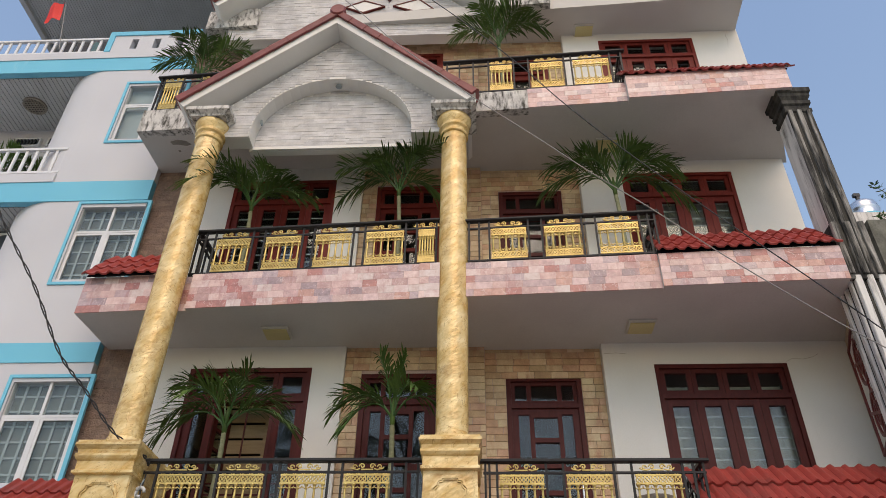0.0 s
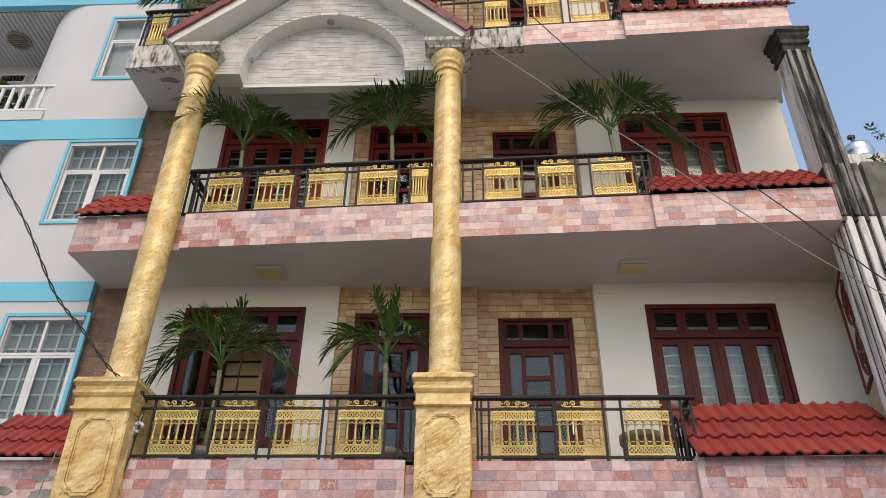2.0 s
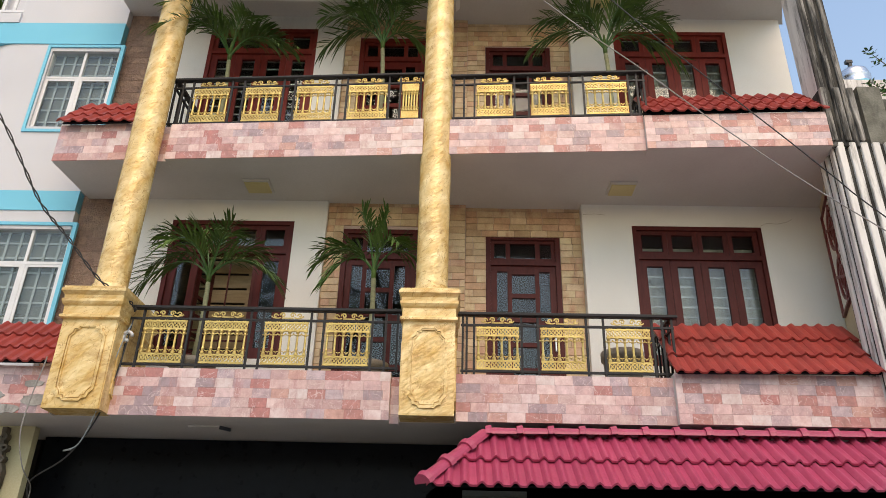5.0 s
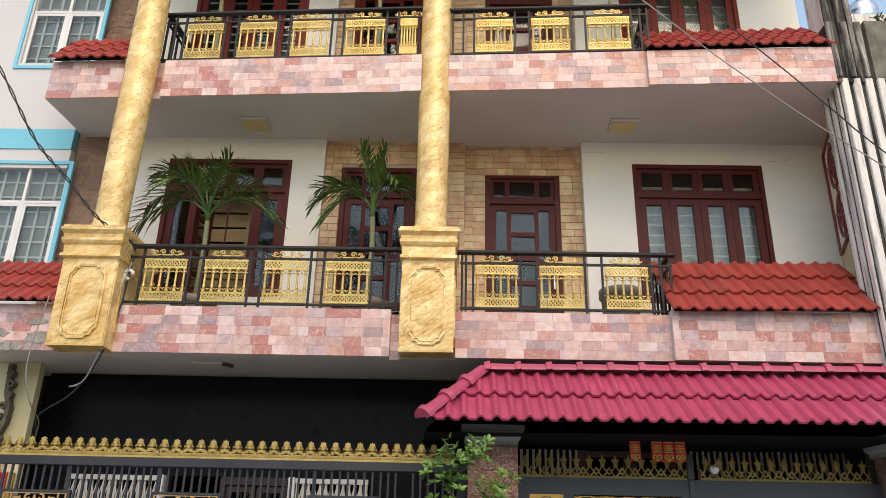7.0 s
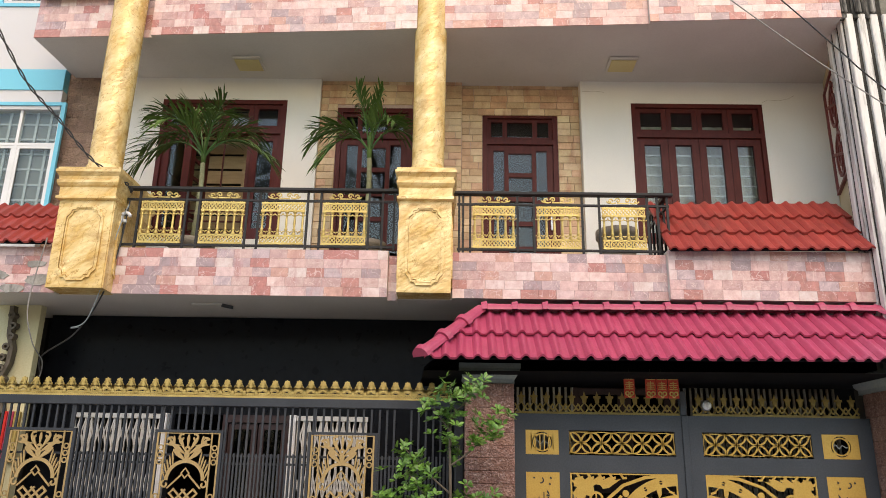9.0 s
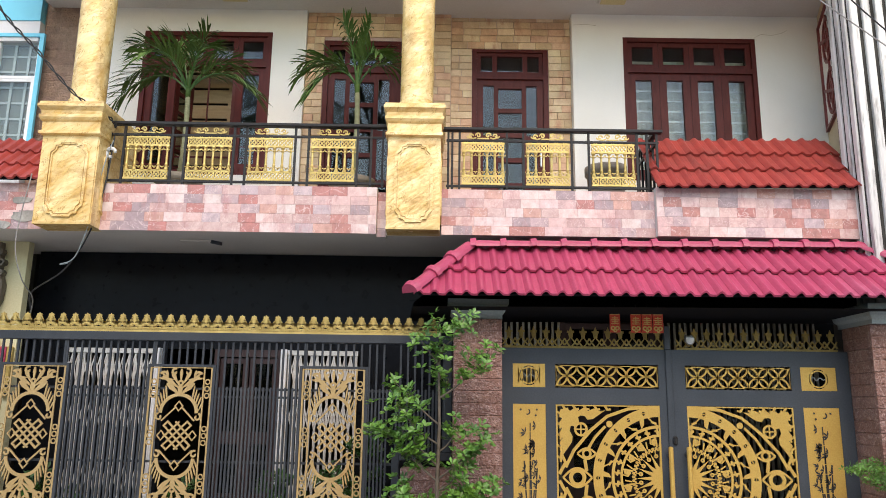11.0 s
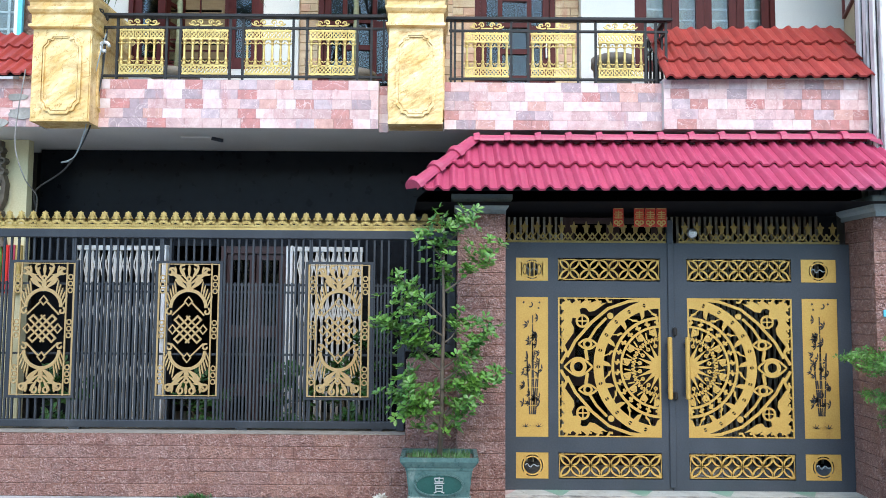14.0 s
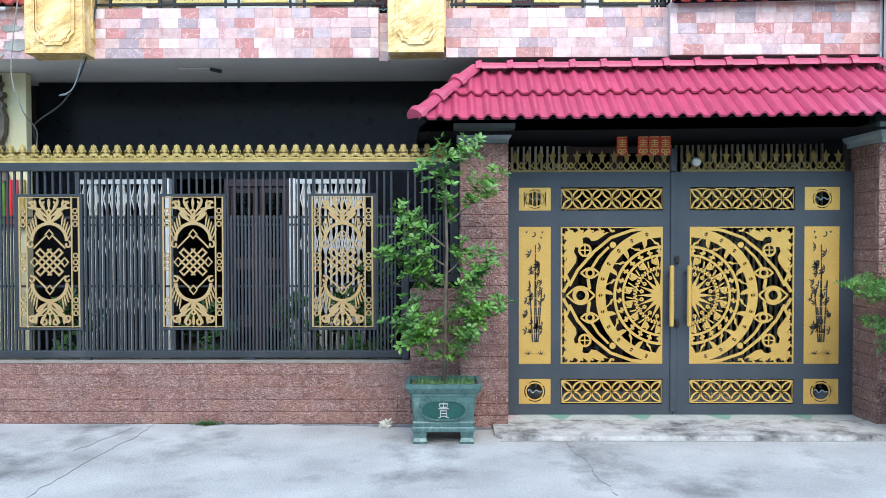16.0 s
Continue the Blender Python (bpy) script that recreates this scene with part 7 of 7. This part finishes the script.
palm(-0.95, 7.42, 3.95, 5.1, [(-0.62, 0.0, -0.15, 0.3), (-0.5, -0.25, -0.25, 0.3), (-0.62, 0.28, 0.1, 0.15), (0.55, 0.12, 0.15, 0.3), (0.12, 0.72, 0.0, 0.05), (-0.16, 0.66, -0.1, 0.08), (0.3, 0.15, -0.35, 0.25)], 2,
     "slender potted palm with upright fronds behind the railing", 0.36)
palm(-3.08, 7.62, 6.95, 8.3, [(-0.62, -0.3, -0.85, 0.45), (-0.58, 0.15, -0.8, 0.35), (-0.35, 0.5, -0.2, 0.12), (0.1, 0.62, -0.1, 0.1), (0.5, 0.42, 0.05, 0.2), (0.85, 0.1, 0.0, 0.35), (0.7, -0.05, -0.25, 0.3), (-0.3, 0.0, -0.5, 0.3), (0.35, 0.3, -0.4, 0.2)], 3,
     "bushy potted palm rising above the railing")
palm(-1.03, 7.5, 6.95, 8.42, [(-0.75, -0.2, -0.1, 0.42), (-0.78, 0.35, -0.1, 0.25), (-0.45, 0.6, 0.0, 0.15), (0.35, 0.7, -0.1, 0.15), (0.66, 0.3, -0.6, 0.28), (0.55, 0.0, 0.1, 0.3), (-0.3, 0.2, -0.4, 0.3), (0.2, 0.3, -0.4, 0.25)], 4,
     "potted palm with arching fronds above the railing")
palm(1.84, 7.4, 6.95, 8.28, [(-0.95, -0.15, -0.15, 0.42), (-0.85, 0.32, -0.1, 0.38), (-0.4, 0.6, 0.0, 0.2), (0.45, 0.62, -0.05, 0.2), (0.82, 0.34, -0.1, 0.4), (0.95, -0.2, 0.0, 0.45), (0.75, 0.05, -0.3, 0.35), (-0.45, 0.2, -0.35, 0.3), (0.25, 0.4, -0.4, 0.2)], 5,
     "wide potted palm with long arching fronds and some brown tips", 0.42, 30)
palm(-4.4, 7.6, 10.0, 11.05, [(-0.62, 0.05, -0.2, 0.3), (-0.55, 0.5, 0.0, 0.2), (-0.1, 0.8, 0.0, 0.1), (0.3, 0.75, 0.0, 0.15), (0.75, 0.45, -0.1, 0.35), (0.6, 0.05, 0.1, 0.3), (-0.2, 0.4, -0.5, 0.2), (0.2, 0.3, -0.5, 0.2)], 6,
     "bushy dark palm on the upper balcony corner", 0.38)
palm(0.42, 7.5, 10.0, 11.5, [(-0.7, 0.1, -0.1, 0.35), (-0.6, 0.5, 0.1, 0.25), (-0.25, 0.85, 0.0, 0.1), (0.2, 0.9, -0.1, 0.1), (0.6, 0.55, 0.0, 0.25), (0.75, 0.15, -0.15, 0.4), (-0.3, 0.35, -0.5, 0.2), (0.35, 0.3, -0.45, 0.2)], 7,
     "bright palm on the upper balcony", 0.4)


# ---- tree in a glazed pot by the gate ----
pot = thing("glazed_planter", pose(-0.02, 6.2, 0), "green glazed rectangular planter with a rim, feet and an oval medallion", "planter")
bm = square_stack(bmesh.new(), [(0.235, 0.1), (0.265, 0.105), (0.265, 0.135), (0.25, 0.145), (0.258, 0.165), (0.258, 0.18), (0.245, 0.19), (0.268, 0.39), (0.275, 0.4), (0.275, 0.415), (0.29, 0.43), (0.318, 0.47), (0.318, 0.505), (0.285, 0.505), (0.28, 0.45)], 0, 0, 1.0, 0.62)
bmesh.ops.bevel(bm, geom=[e for e in bm.edges if abs((e.verts[0].co - e.verts[1].co).z) > 0.002 and abs(e.verts[0].co.x - e.verts[1].co.x) < 0.06], offset=0.012, segments=2, affect="EDGES")
part("body", bm, GREENPOT, pot)
for sx in (-1, 1):
    for sy in (-1, 1):
        bm = square_stack(bmesh.new(), [(0.055, 0.0), (0.062, 0.02), (0.048, 0.05), (0.06, 0.11)], sx * 0.195, sy * 0.1)
        part("foot", bm, GREENPOT, pot)
bm = bmesh.new()
strip(bm, [(0.14 * math.cos(a) + 0.05 * (1 if math.cos(a) > 0 else -1), 0.285 + 0.08 * math.sin(a)) for a in (2 * math.pi * i / 26 for i in range(26))], 0.01, -0.172, -0.14, True)
for i in range(44):
    a = 2 * math.pi * i / 44
    ring(bm, 0.14 * math.cos(a) + 0.05 * (1 if math.cos(a) > 0 else -1), 0.285 + 0.08 * math.sin(a), 0.005, 0.006, -0.176, -0.15, 6)
o = part("medallion_rim", bm, GREENPOT, pot, "beaded rim of the medallion")
bm = bmesh.new()
plate(bm, [(0.14 * math.cos(a) + 0.05 * (1 if math.cos(a) > 0 else -1), 0.285 + 0.08 * math.sin(a)) for a in (2 * math.pi * i / 26 for i in range(26))], -0.166, -0.14)
part("medallion", bm, DARKGLAZE, pot, "smooth dark green oval")
bm = bmesh.new()
for pts in ([(-0.03, 0.335), (0.03, 0.335), (0.025, 0.31), (-0.025, 0.31), (-0.03, 0.335)], [(-0.035, 0.3), (0.035, 0.3)], [(-0.022, 0.285), (0.022, 0.285), (0.022, 0.245), (-0.022, 0.245), (-0.022, 0.285)],
            [(-0.022, 0.265), (0.022, 0.265)], [(0, 0.345), (0, 0.3)], [(-0.01, 0.245), (-0.035, 0.232)], [(0.01, 0.245), (0.035, 0.232)]):
    strip(bm, [(1.2 * a, 0.285 + 1.15 * (b - 0.288)) for a, b in pts], 0.008, -0.172, -0.164)
part("mark", bm, BLINDBAR, pot, "pale painted mark")
part("soil", boxes((-0.278, 0.278, -0.172, 0.172, 0.44, 0.47)), BARK, pot, "dark soil")
rr = random.Random(21)
bm = bmesh.new()
for i in range(420):
    x, y = rr.uniform(-0.25, 0.25), rr.uniform(-0.145, 0.145)
    hgt = rr.uniform(0.02, 0.07)
    dx, dy = rr.uniform(-0.03, 0.03), rr.uniform(-0.03, 0.03)
    a, b, c = bm.verts.new((x - 0.004, y, 0.468)), bm.verts.new((x + 0.004, y, 0.468)), bm.verts.new((x + dx, y + dy, 0.47 + hgt))
    bm.faces.new((a, b, c))
o = part("grass", bm, MIDLEAF, pot, "short grass on the soil")
o["kind"] = "stuff"


def leaf_shape(bm, base, way, up, le, w):
    side = way.cross(up)
    side = side.normalized() if side.length > 1e-3 else Vector((1, 0, 0))
    nrm = side.cross(way).normalized()
    p = [base, base + way * le * 0.3 + side * w * 0.75 + nrm * le * 0.03, base + way * le * 0.65 + side * w + nrm * le * 0.02, base + way * le - nrm * le * 0.1,
         base + way * le * 0.65 - side * w + nrm * le * 0.02, base + way * le * 0.3 - side * w * 0.75 + nrm * le * 0.03, base + way * le * 0.55 - nrm * le * 0.05]
    v = [bm.verts.new(q) for q in p]
    for f in ((0, 1, 6), (1, 2, 6), (2, 3, 6), (3, 4, 6), (4, 5, 6), (5, 0, 6)):
        bm.faces.new([v[i] for i in f])


def bough_tree(name, m, trunk, boughs, leaf_len, leaf_w, per, material, label, seed, leafy=0.55, step=0.033, loose=0.06):
    """Trunk points, then boughs given as (start fraction, end offset); leaves sit in rosettes along each bough."""
    rr = random.Random(seed)
    t = thing(name, m, label, "tree")
    pts = [Vector(p) for p in trunk]
    part("trunk", tube(bmesh.new(), pts, 0.023, 8, 0.007), BARK, t, "thin grey-brown trunk", True)
    def along(u):
        k = u * (len(pts) - 1)
        i = min(int(k), len(pts) - 2)
        return pts[i].lerp(pts[i + 1], k - i)
    for u, end in boughs:
        a = along(u)
        e = a + Vector(end)
        mid = (a + e) / 2 + Vector((rr.uniform(-0.05, 0.05), rr.uniform(-0.05, 0.05), -0.05))
        line = [(1 - q) ** 2 * a + 2 * q * (1 - q) * mid + q * q * e for q in (i / 6 for i in range(7))]
        b = part("bough", tube(bmesh.new(), line, 0.009, 5, 0.003), BARK, t)
        bm = bmesh.new()
        count = max(5, int(Vector(end).length / step))
        for i in range(count):
            q = leafy * 0.5 + (1 - leafy * 0.5) * (i + 1) / count
            c = (1 - q) ** 2 * a + 2 * q * (1 - q) * mid + q * q * e
            c = c + Vector((rr.gauss(0, loose * 0.7), rr.gauss(0, loose * 0.7), rr.gauss(0, loose * 0.45)))
            axis = (Vector(end).normalized() * 0.6 + Vector((rr.uniform(-0.7, 0.7), rr.uniform(-0.9, 0.4), rr.uniform(0.1, 0.9)))).normalized()
            for k in range(per):
                ang = 2.4 * k + rr.uniform(-0.4, 0.4)
                o = axis.orthogonal().normalized()
                o = Matrix.Rotation(ang, 3, axis) @ o
                way = (o + axis * rr.uniform(0.1, 0.9)).normalized()
                leaf_shape(bm, c + way * 0.01, way, axis, leaf_len * rr.uniform(0.65, 1.15), leaf_w * rr.uniform(0.8, 1.15))
        o = part("foliage", bm, material, b)
        o["kind"] = "stuff"
    return t


bough_tree("potted_tree", pose(-0.02, 6.2, 0.46), [(0, 0, 0), (0.02, 0, 0.39), (0.02, 0.01, 0.78), (0.03, 0, 1.17), (0.02, -0.02, 1.56), (0.03, 0, 1.95)],
           [(0.96, (0.00, -0.10, 0.17)), (0.92, (0.20, -0.13, 0.25)), (0.85, (-0.16, -0.06, 0.20)), (0.87, (0.04, -0.12, 0.14)), (0.79, (-0.02, -0.06, 0.10)), (0.71, (0.08, 0.08, 0.17)), (0.60, (-0.39, 0.05, 0.36)), (0.52, (-0.35, -0.10, 0.33)),
            (0.37, (-0.52, -0.02, 0.45)), (0.43, (-0.30, -0.09, 0.30)), (0.71, (0.41, -0.13, 0.40)), (0.38, (0.38, -0.10, 0.38)), (0.49, (0.15, 0.08, 0.22)), (0.37, (-0.25, 0.05, 0.26)), (0.33, (0.23, -0.11, 0.28)), (0.17, (0.43, -0.08, 0.42)),
            (0.18, (0.32, 0.00, 0.34)), (0.22, (-0.30, 0.03, 0.30)), (0.26, (0.14, 0.06, 0.21)), (0.10, (-0.32, -0.14, 0.29)), (0.15, (-0.22, -0.00, 0.24)), (0.22, (-0.07, 0.01, 0.14)), (0.11, (0.22, -0.11, 0.27)), (0.10, (0.10, -0.04, 0.12)),
            (0.14, (-0.38, -0.14, 0.35))],
           0.062, 0.0155, 7, FRESH, "slender tree with fresh green leaves growing in the planter", 31, 0.95, 0.0175, 0.085)
copy_thing(pot, pose(4.16, 6.2, 0))
PADS = []
pr = random.Random(12)
for u, reach, n in ((0.78, 0.76, 12), (0.68, 0.66, 10), (0.9, 0.5, 7), (0.42, 0.66, 10), (0.34, 0.5, 7)):
    for k in range(n):
        ang = 2 * math.pi * (k + pr.uniform(-0.3, 0.3)) / n
        q = reach * pr.uniform(0.75, 1.05)
        PADS.append((u + pr.uniform(-0.03, 0.03), (q * math.cos(ang), 0.6 * q * math.sin(ang), pr.uniform(-0.02, 0.06))))
bough_tree("layered_shrub", pose(4.16, 6.2, 0.46), [(0, 0, 0), (0.03, 0, 0.35), (-0.03, 0, 0.75), (0.02, 0, 1.1)], PADS,
           0.026, 0.006, 9, FRESH, "shrub with layered pads of tiny light green leaves in a planter", 33, 0.6, 0.0085, 0.05)
# greenery in the yard behind the fence
for k, (x, y, h, sd) in enumerate(((-1.0, 7.4, 1.0, 41), (-1.55, 7.5, 0.9, 42), (-0.75, 7.5, 1.3, 43), (-2.5, 7.6, 0.8, 44), (-3.9, 7.5, 0.9, 45))):
    bough_tree("yard_shrub", pose(x, y, 0), [(0, 0, 0), (0.02, 0, h * 0.5), (0, 0, h)],
               [(0.4, (-0.25, 0, 0.1)), (0.5, (0.25, -0.05, 0.12)), (0.7, (-0.2, 0.05, 0.2)), (0.8, (0.22, 0, 0.15)), (0.95, (0.05, -0.1, 0.25)), (0.95, (-0.12, 0, 0.2)), (0.6, (0.05, -0.2, 0.1))],
               0.1, 0.022, 6, MIDLEAF, "leafy green shrub in the yard behind the fence", sd)
bough_tree("roof_shrub", pose(5.6, 7.6, 7.5), [(0, 0, 0), (-0.05, 0, 0.4), (0, 0, 0.9)], [(0.4, (-0.35, 0, 0.2)), (0.6, (0.3, 0, 0.2)), (0.8, (-0.25, 0, 0.3)), (0.95, (0.1, 0, 0.3)), (0.5, (-0.45, 0, -0.1))], 0.07, 0.02, 4, MIDLEAF, "small dark shrub growing on the neighbour's ledge", 46)
bough_tree("terrace_shrub", pose(-9.4, 9.6, 12.3), [(0, 0, 0), (0, 0, 0.8), (0.05, 0, 1.5)], [(0.5, (-0.4, 0, 0.2)), (0.6, (0.4, 0, 0.3)), (0.8, (-0.3, 0, 0.4)), (0.95, (0.2, 0, 0.4)), (0.95, (-0.1, 0, 0.5)), (0.4, (0.5, 0, 0.0))], 0.12, 0.025, 6, MIDLEAF, "dark leafy plant on the neighbour's terrace", 47)
palm(-7.75, 8.45, 9.42, 9.75, [(-0.5, 0.2, 0, 0.3), (0.5, 0.2, -0.1, 0.3), (0.2, 0.5, 0, 0.15), (-0.2, 0.5, -0.1, 0.15), (0.5, -0.1, 0.1, 0.3), (-0.5, -0.1, 0.1, 0.3)], 9, "small palm on the neighbour's white-railed balcony")
palm(-7.15, 8.5, 9.42, 9.6, [(-0.4, 0.2, 0, 0.25), (0.35, 0.2, -0.1, 0.25), (0.15, 0.4, 0, 0.1), (-0.15, 0.4, -0.1, 0.1)], 10, "small palm on the neighbour's white-railed balcony", 0.3)

# ---- small things ----
bm = bmesh.new()
bmesh.ops.create_icosphere(bm, subdivisions=3, radius=0.085)
for v in bm.verts:
    k = 0.6 + 0.8 * noise.noise(v.co * 22)
    v.co = Vector((v.co.x * k * 1.0, v.co.y * k * 0.8, max(0, v.co.z * k * 0.75 + 0.03)))
o = tagged(new("crumpled_bag", finish("crumpled_bag", bm, CURTAIN)), "crumpled white plastic bag lying at the foot of the wall", "litter")
o.location = (-0.54, 6.58, 0.0)
rr = random.Random(5)
bm = bmesh.new()
for i in range(160):
    x, y = rr.gauss(0, 0.06), rr.uniform(-0.04, 0.03)
    leaf_shape(bm, Vector((x, y, 0.005)), Vector((rr.uniform(-0.8, 0.8), rr.uniform(-0.8, 0.3), rr.uniform(0.3, 1))).normalized(), Vector((0, 0, 1)), rr.uniform(0.02, 0.05), 0.006)
tagged(new("weed_tuft", finish("weed_tuft", bm, MIDLEAF)), "small green weed tuft at the foot of the wall", "weed", kind="stuff").location = (-2.2, 6.66, 0)


def ground_line(pts, w, material=CRACKDARK):
    bm = bmesh.new()
    fine = []
    for (xa, ya), (xb, yb) in zip(pts, pts[1:]):
        for k in range(9):
            u = k / 9
            x, y = xa + (xb - xa) * u, ya + (yb - ya) * u
            fine.append((x + 0.035 * noise.noise(Vector((y * 7, x * 7, 0.5))) + 0.012 * noise.noise(Vector((y * 31, x * 31, 2.5))), y))
    strip(bm, fine, w, -0.004, 0.004)
    o = tagged(new("ground_crack_line", finish("ground_crack_line", bm, material)), "thin dark crack and edge line in the concrete street", "crack", "street cracks", "structure")
    o.matrix_world = Matrix(((1, 0, 0, 0), (0, 0, 1, 0), (0, 1, 0, 0.001), (0, 0, 0, 1)))


ground_line([(-2.677, 6.68), (-2.69, 6.3), (-2.72, 5.95), (-2.748, 5.585), (-2.76, 5.2), (-2.787, 4.77), (-2.81, 4.2)], 0.0014)
ground_line([(-2.83, 6.55), (-2.846, 6.484), (-2.93, 6.1), (-3.025, 5.793)], 0.0012)
ground_line([(1.0, 6.14), (1.03, 5.9), (1.085, 5.533), (1.076, 5.266), (1.12, 5.0), (1.155, 4.8)], 0.0014)
# dark line drawn along the foot of the ramp's front lip to mark its edge
ground_line([(0.46, 6.12), (1.4, 6.125), (2.4, 6.118), (3.4, 6.126), (4.1, 6.122)], 0.012)
# threshold tiles
th = setting("threshold", boxes((0.56, 3.87, 6.74, 7.06, -0.01, 0.016)), GROUT, "row of pale and green triangular tiles under the gate", "threshold")
for i in range(13):
    x = 0.57 + i * 0.254
    for flip in (0, 1):
        bm = bmesh.new()
        pts = [(x, 6.745), (x + 0.25, 6.745), (x + 0.125, 6.97)] if not flip else [(x + 0.129, 6.972), (x + 0.254, 6.747), (x + 0.379, 6.972)]
        lo, hi = [bm.verts.new((px, py, 0.015)) for px, py in pts], [bm.verts.new((px, py, 0.021)) for px, py in pts]
        bm.faces.new(hi)
        for k in range(3):
            bm.faces.new((lo[k], lo[(k + 1) % 3], hi[(k + 1) % 3], hi[k]))
        part("tile", bm, THRESHGREEN if flip and i % 3 == 1 else THRESHPALE, th)
for pts in ([(-2.6, 6.69), (-2.2, 6.66), (-1.6, 6.67), (-1.0, 6.63), (-0.5, 6.6), (-0.1, 6.55), (0.12, 6.52), (0.3, 6.5), (0.45, 6.52), (0.5, 6.56), (0.13, 6.69)],):
    bm = bmesh.new()
    line = []
    for (xa, ya), (xb, yb) in zip(pts, pts[1:] + pts[:1]):
        for i in range(8):
            u = i / 8
            x, y = xa + (xb - xa) * u, ya + (yb - ya) * u
            line.append((x, min(6.69, y + 0.05 * noise.noise(Vector((x * 6, y * 6, 1.5)))) if y < 6.68 else 6.69))
    lo = [bm.verts.new((x, y, 0.0015)) for x, y in line]
    hi = [bm.verts.new((x * 1.0, y, 0.004)) for x, y in line]
    bm.faces.new(hi)
    for i in range(len(lo)):
        bm.faces.new((lo[i], lo[(i + 1) % len(lo)], hi[(i + 1) % len(lo)], hi[i]))
    tagged(new("damp_patch", finish("damp_patch", bm, DAMP)), "dark damp dirt along the foot of the street wall", "patch", "damp patches", "structure")
# floodlight under the balcony, bell by the gate
t = thing("slab_lamp", pose(-2.53, 7.46, 3.433), "flat grey lamp tray with a dark bracket under the balcony slab", "lamp")
part("tray", boxes((-0.17, 0.15, -0.07, 0.07, -0.02, 0), bevel=0.004), CEIL, t)
o = part("bracket", boxes((-0.012, 0.012, -0.07, 0.07, -0.035, 0.0), bevel=0.004), GREYIRON, t, "dark end bracket")
o.matrix_basis = pose(0.19, 0.0, 0, 0, 0, -35)
tagged(new("door_plate", finish("door_plate", boxes((3.93, 3.96, 6.552, 6.56, 1.66, 1.72)), CYAN)), "tiny blue plate on the gate pillar", "plate")
for i in range(5):
    t = new("coloured_bag", finish("coloured_bag", boxes((-4.69 + i * 0.066, -4.63 + i * 0.066, 7.55, 7.6, 1.82, 2.32), bevel=0.008), (CRIMSON, FRESH, RED, CRIMSON, GOLD)[i]))
    tagged(t, "bright coloured plastic strip hanging behind the fence", "strip", "coloured strips")


# ---- wear ----
def flat_patch(name, pts, z, material, label, category):
    """A thin irregular patch on a soffit."""
    bm = bmesh.new()
    lo = [bm.verts.new((x, y, z)) for x, y in pts]
    hi = [bm.verts.new((x, y, z + 0.01)) for x, y in pts]
    bm.faces.new(lo[::-1])
    for i in range(len(pts)):
        bm.faces.new((lo[i], lo[(i + 1) % len(pts)], hi[(i + 1) % len(pts)], hi[i]))
    return tagged(new(name, finish(name, bm, material)), label, category, kind="structure")


flat_patch("peeled_patch", [(-4.42, 7.44), (-4.3, 7.4), (-4.18, 7.43), (-4.12, 7.5), (-4.2, 7.53), (-4.32, 7.5), (-4.4, 7.5)], 9.4895, GREYPOT, "peeled patch of plaster under the upper slab", "patch")
flat_patch("peeled_patch", [(-4.36, 7.62), (-4.33, 7.61), (-4.32, 7.65), (-4.35, 7.66)], 9.4895, GREYPOT, "small peeled spot under the upper slab", "patch")
mr = random.Random(8)
for cx, cz, rx, rz in ((-4.35, 3.47, 0.16, 0.05), (-4.1, 3.56, 0.15, 0.06), (-4.5, 3.6, 0.1, 0.045), (-4.15, 3.72, 0.12, 0.04)):
    bm = plate(bmesh.new(), [(cx + rx * mr.uniform(0.7, 1.1) * math.cos(2 * math.pi * i / 13), cz + rz * mr.uniform(0.7, 1.1) * math.sin(2 * math.pi * i / 13)) for i in range(13)], 6.992, 7.004)
    tagged(new("mortar_patch", finish("mortar_patch", bm, PALECEMENT)), "grey mortar where tiles broke off the balcony edge", "patch", "mortar patches", "structure")
for x, z in ((-1.98, 10.2), (-3.02, 9.55)):
    o = lathe(bmesh.new(), [(0.045, 0), (0.05, 0.012), (0.03, 0.02), (0.012, 0.021)], seg=16)
    o = tagged(new("vent_cap", finish("vent_cap", o, GREYCAP)), "small round grey fitting set in the arch reveal", "fitting", "arch fittings")
    o.matrix_world = pose(x, 7.17, z + (0.09 if z > 10 else 0), 180 if z > 10 else 0, 0 if z > 10 else 90, 0)
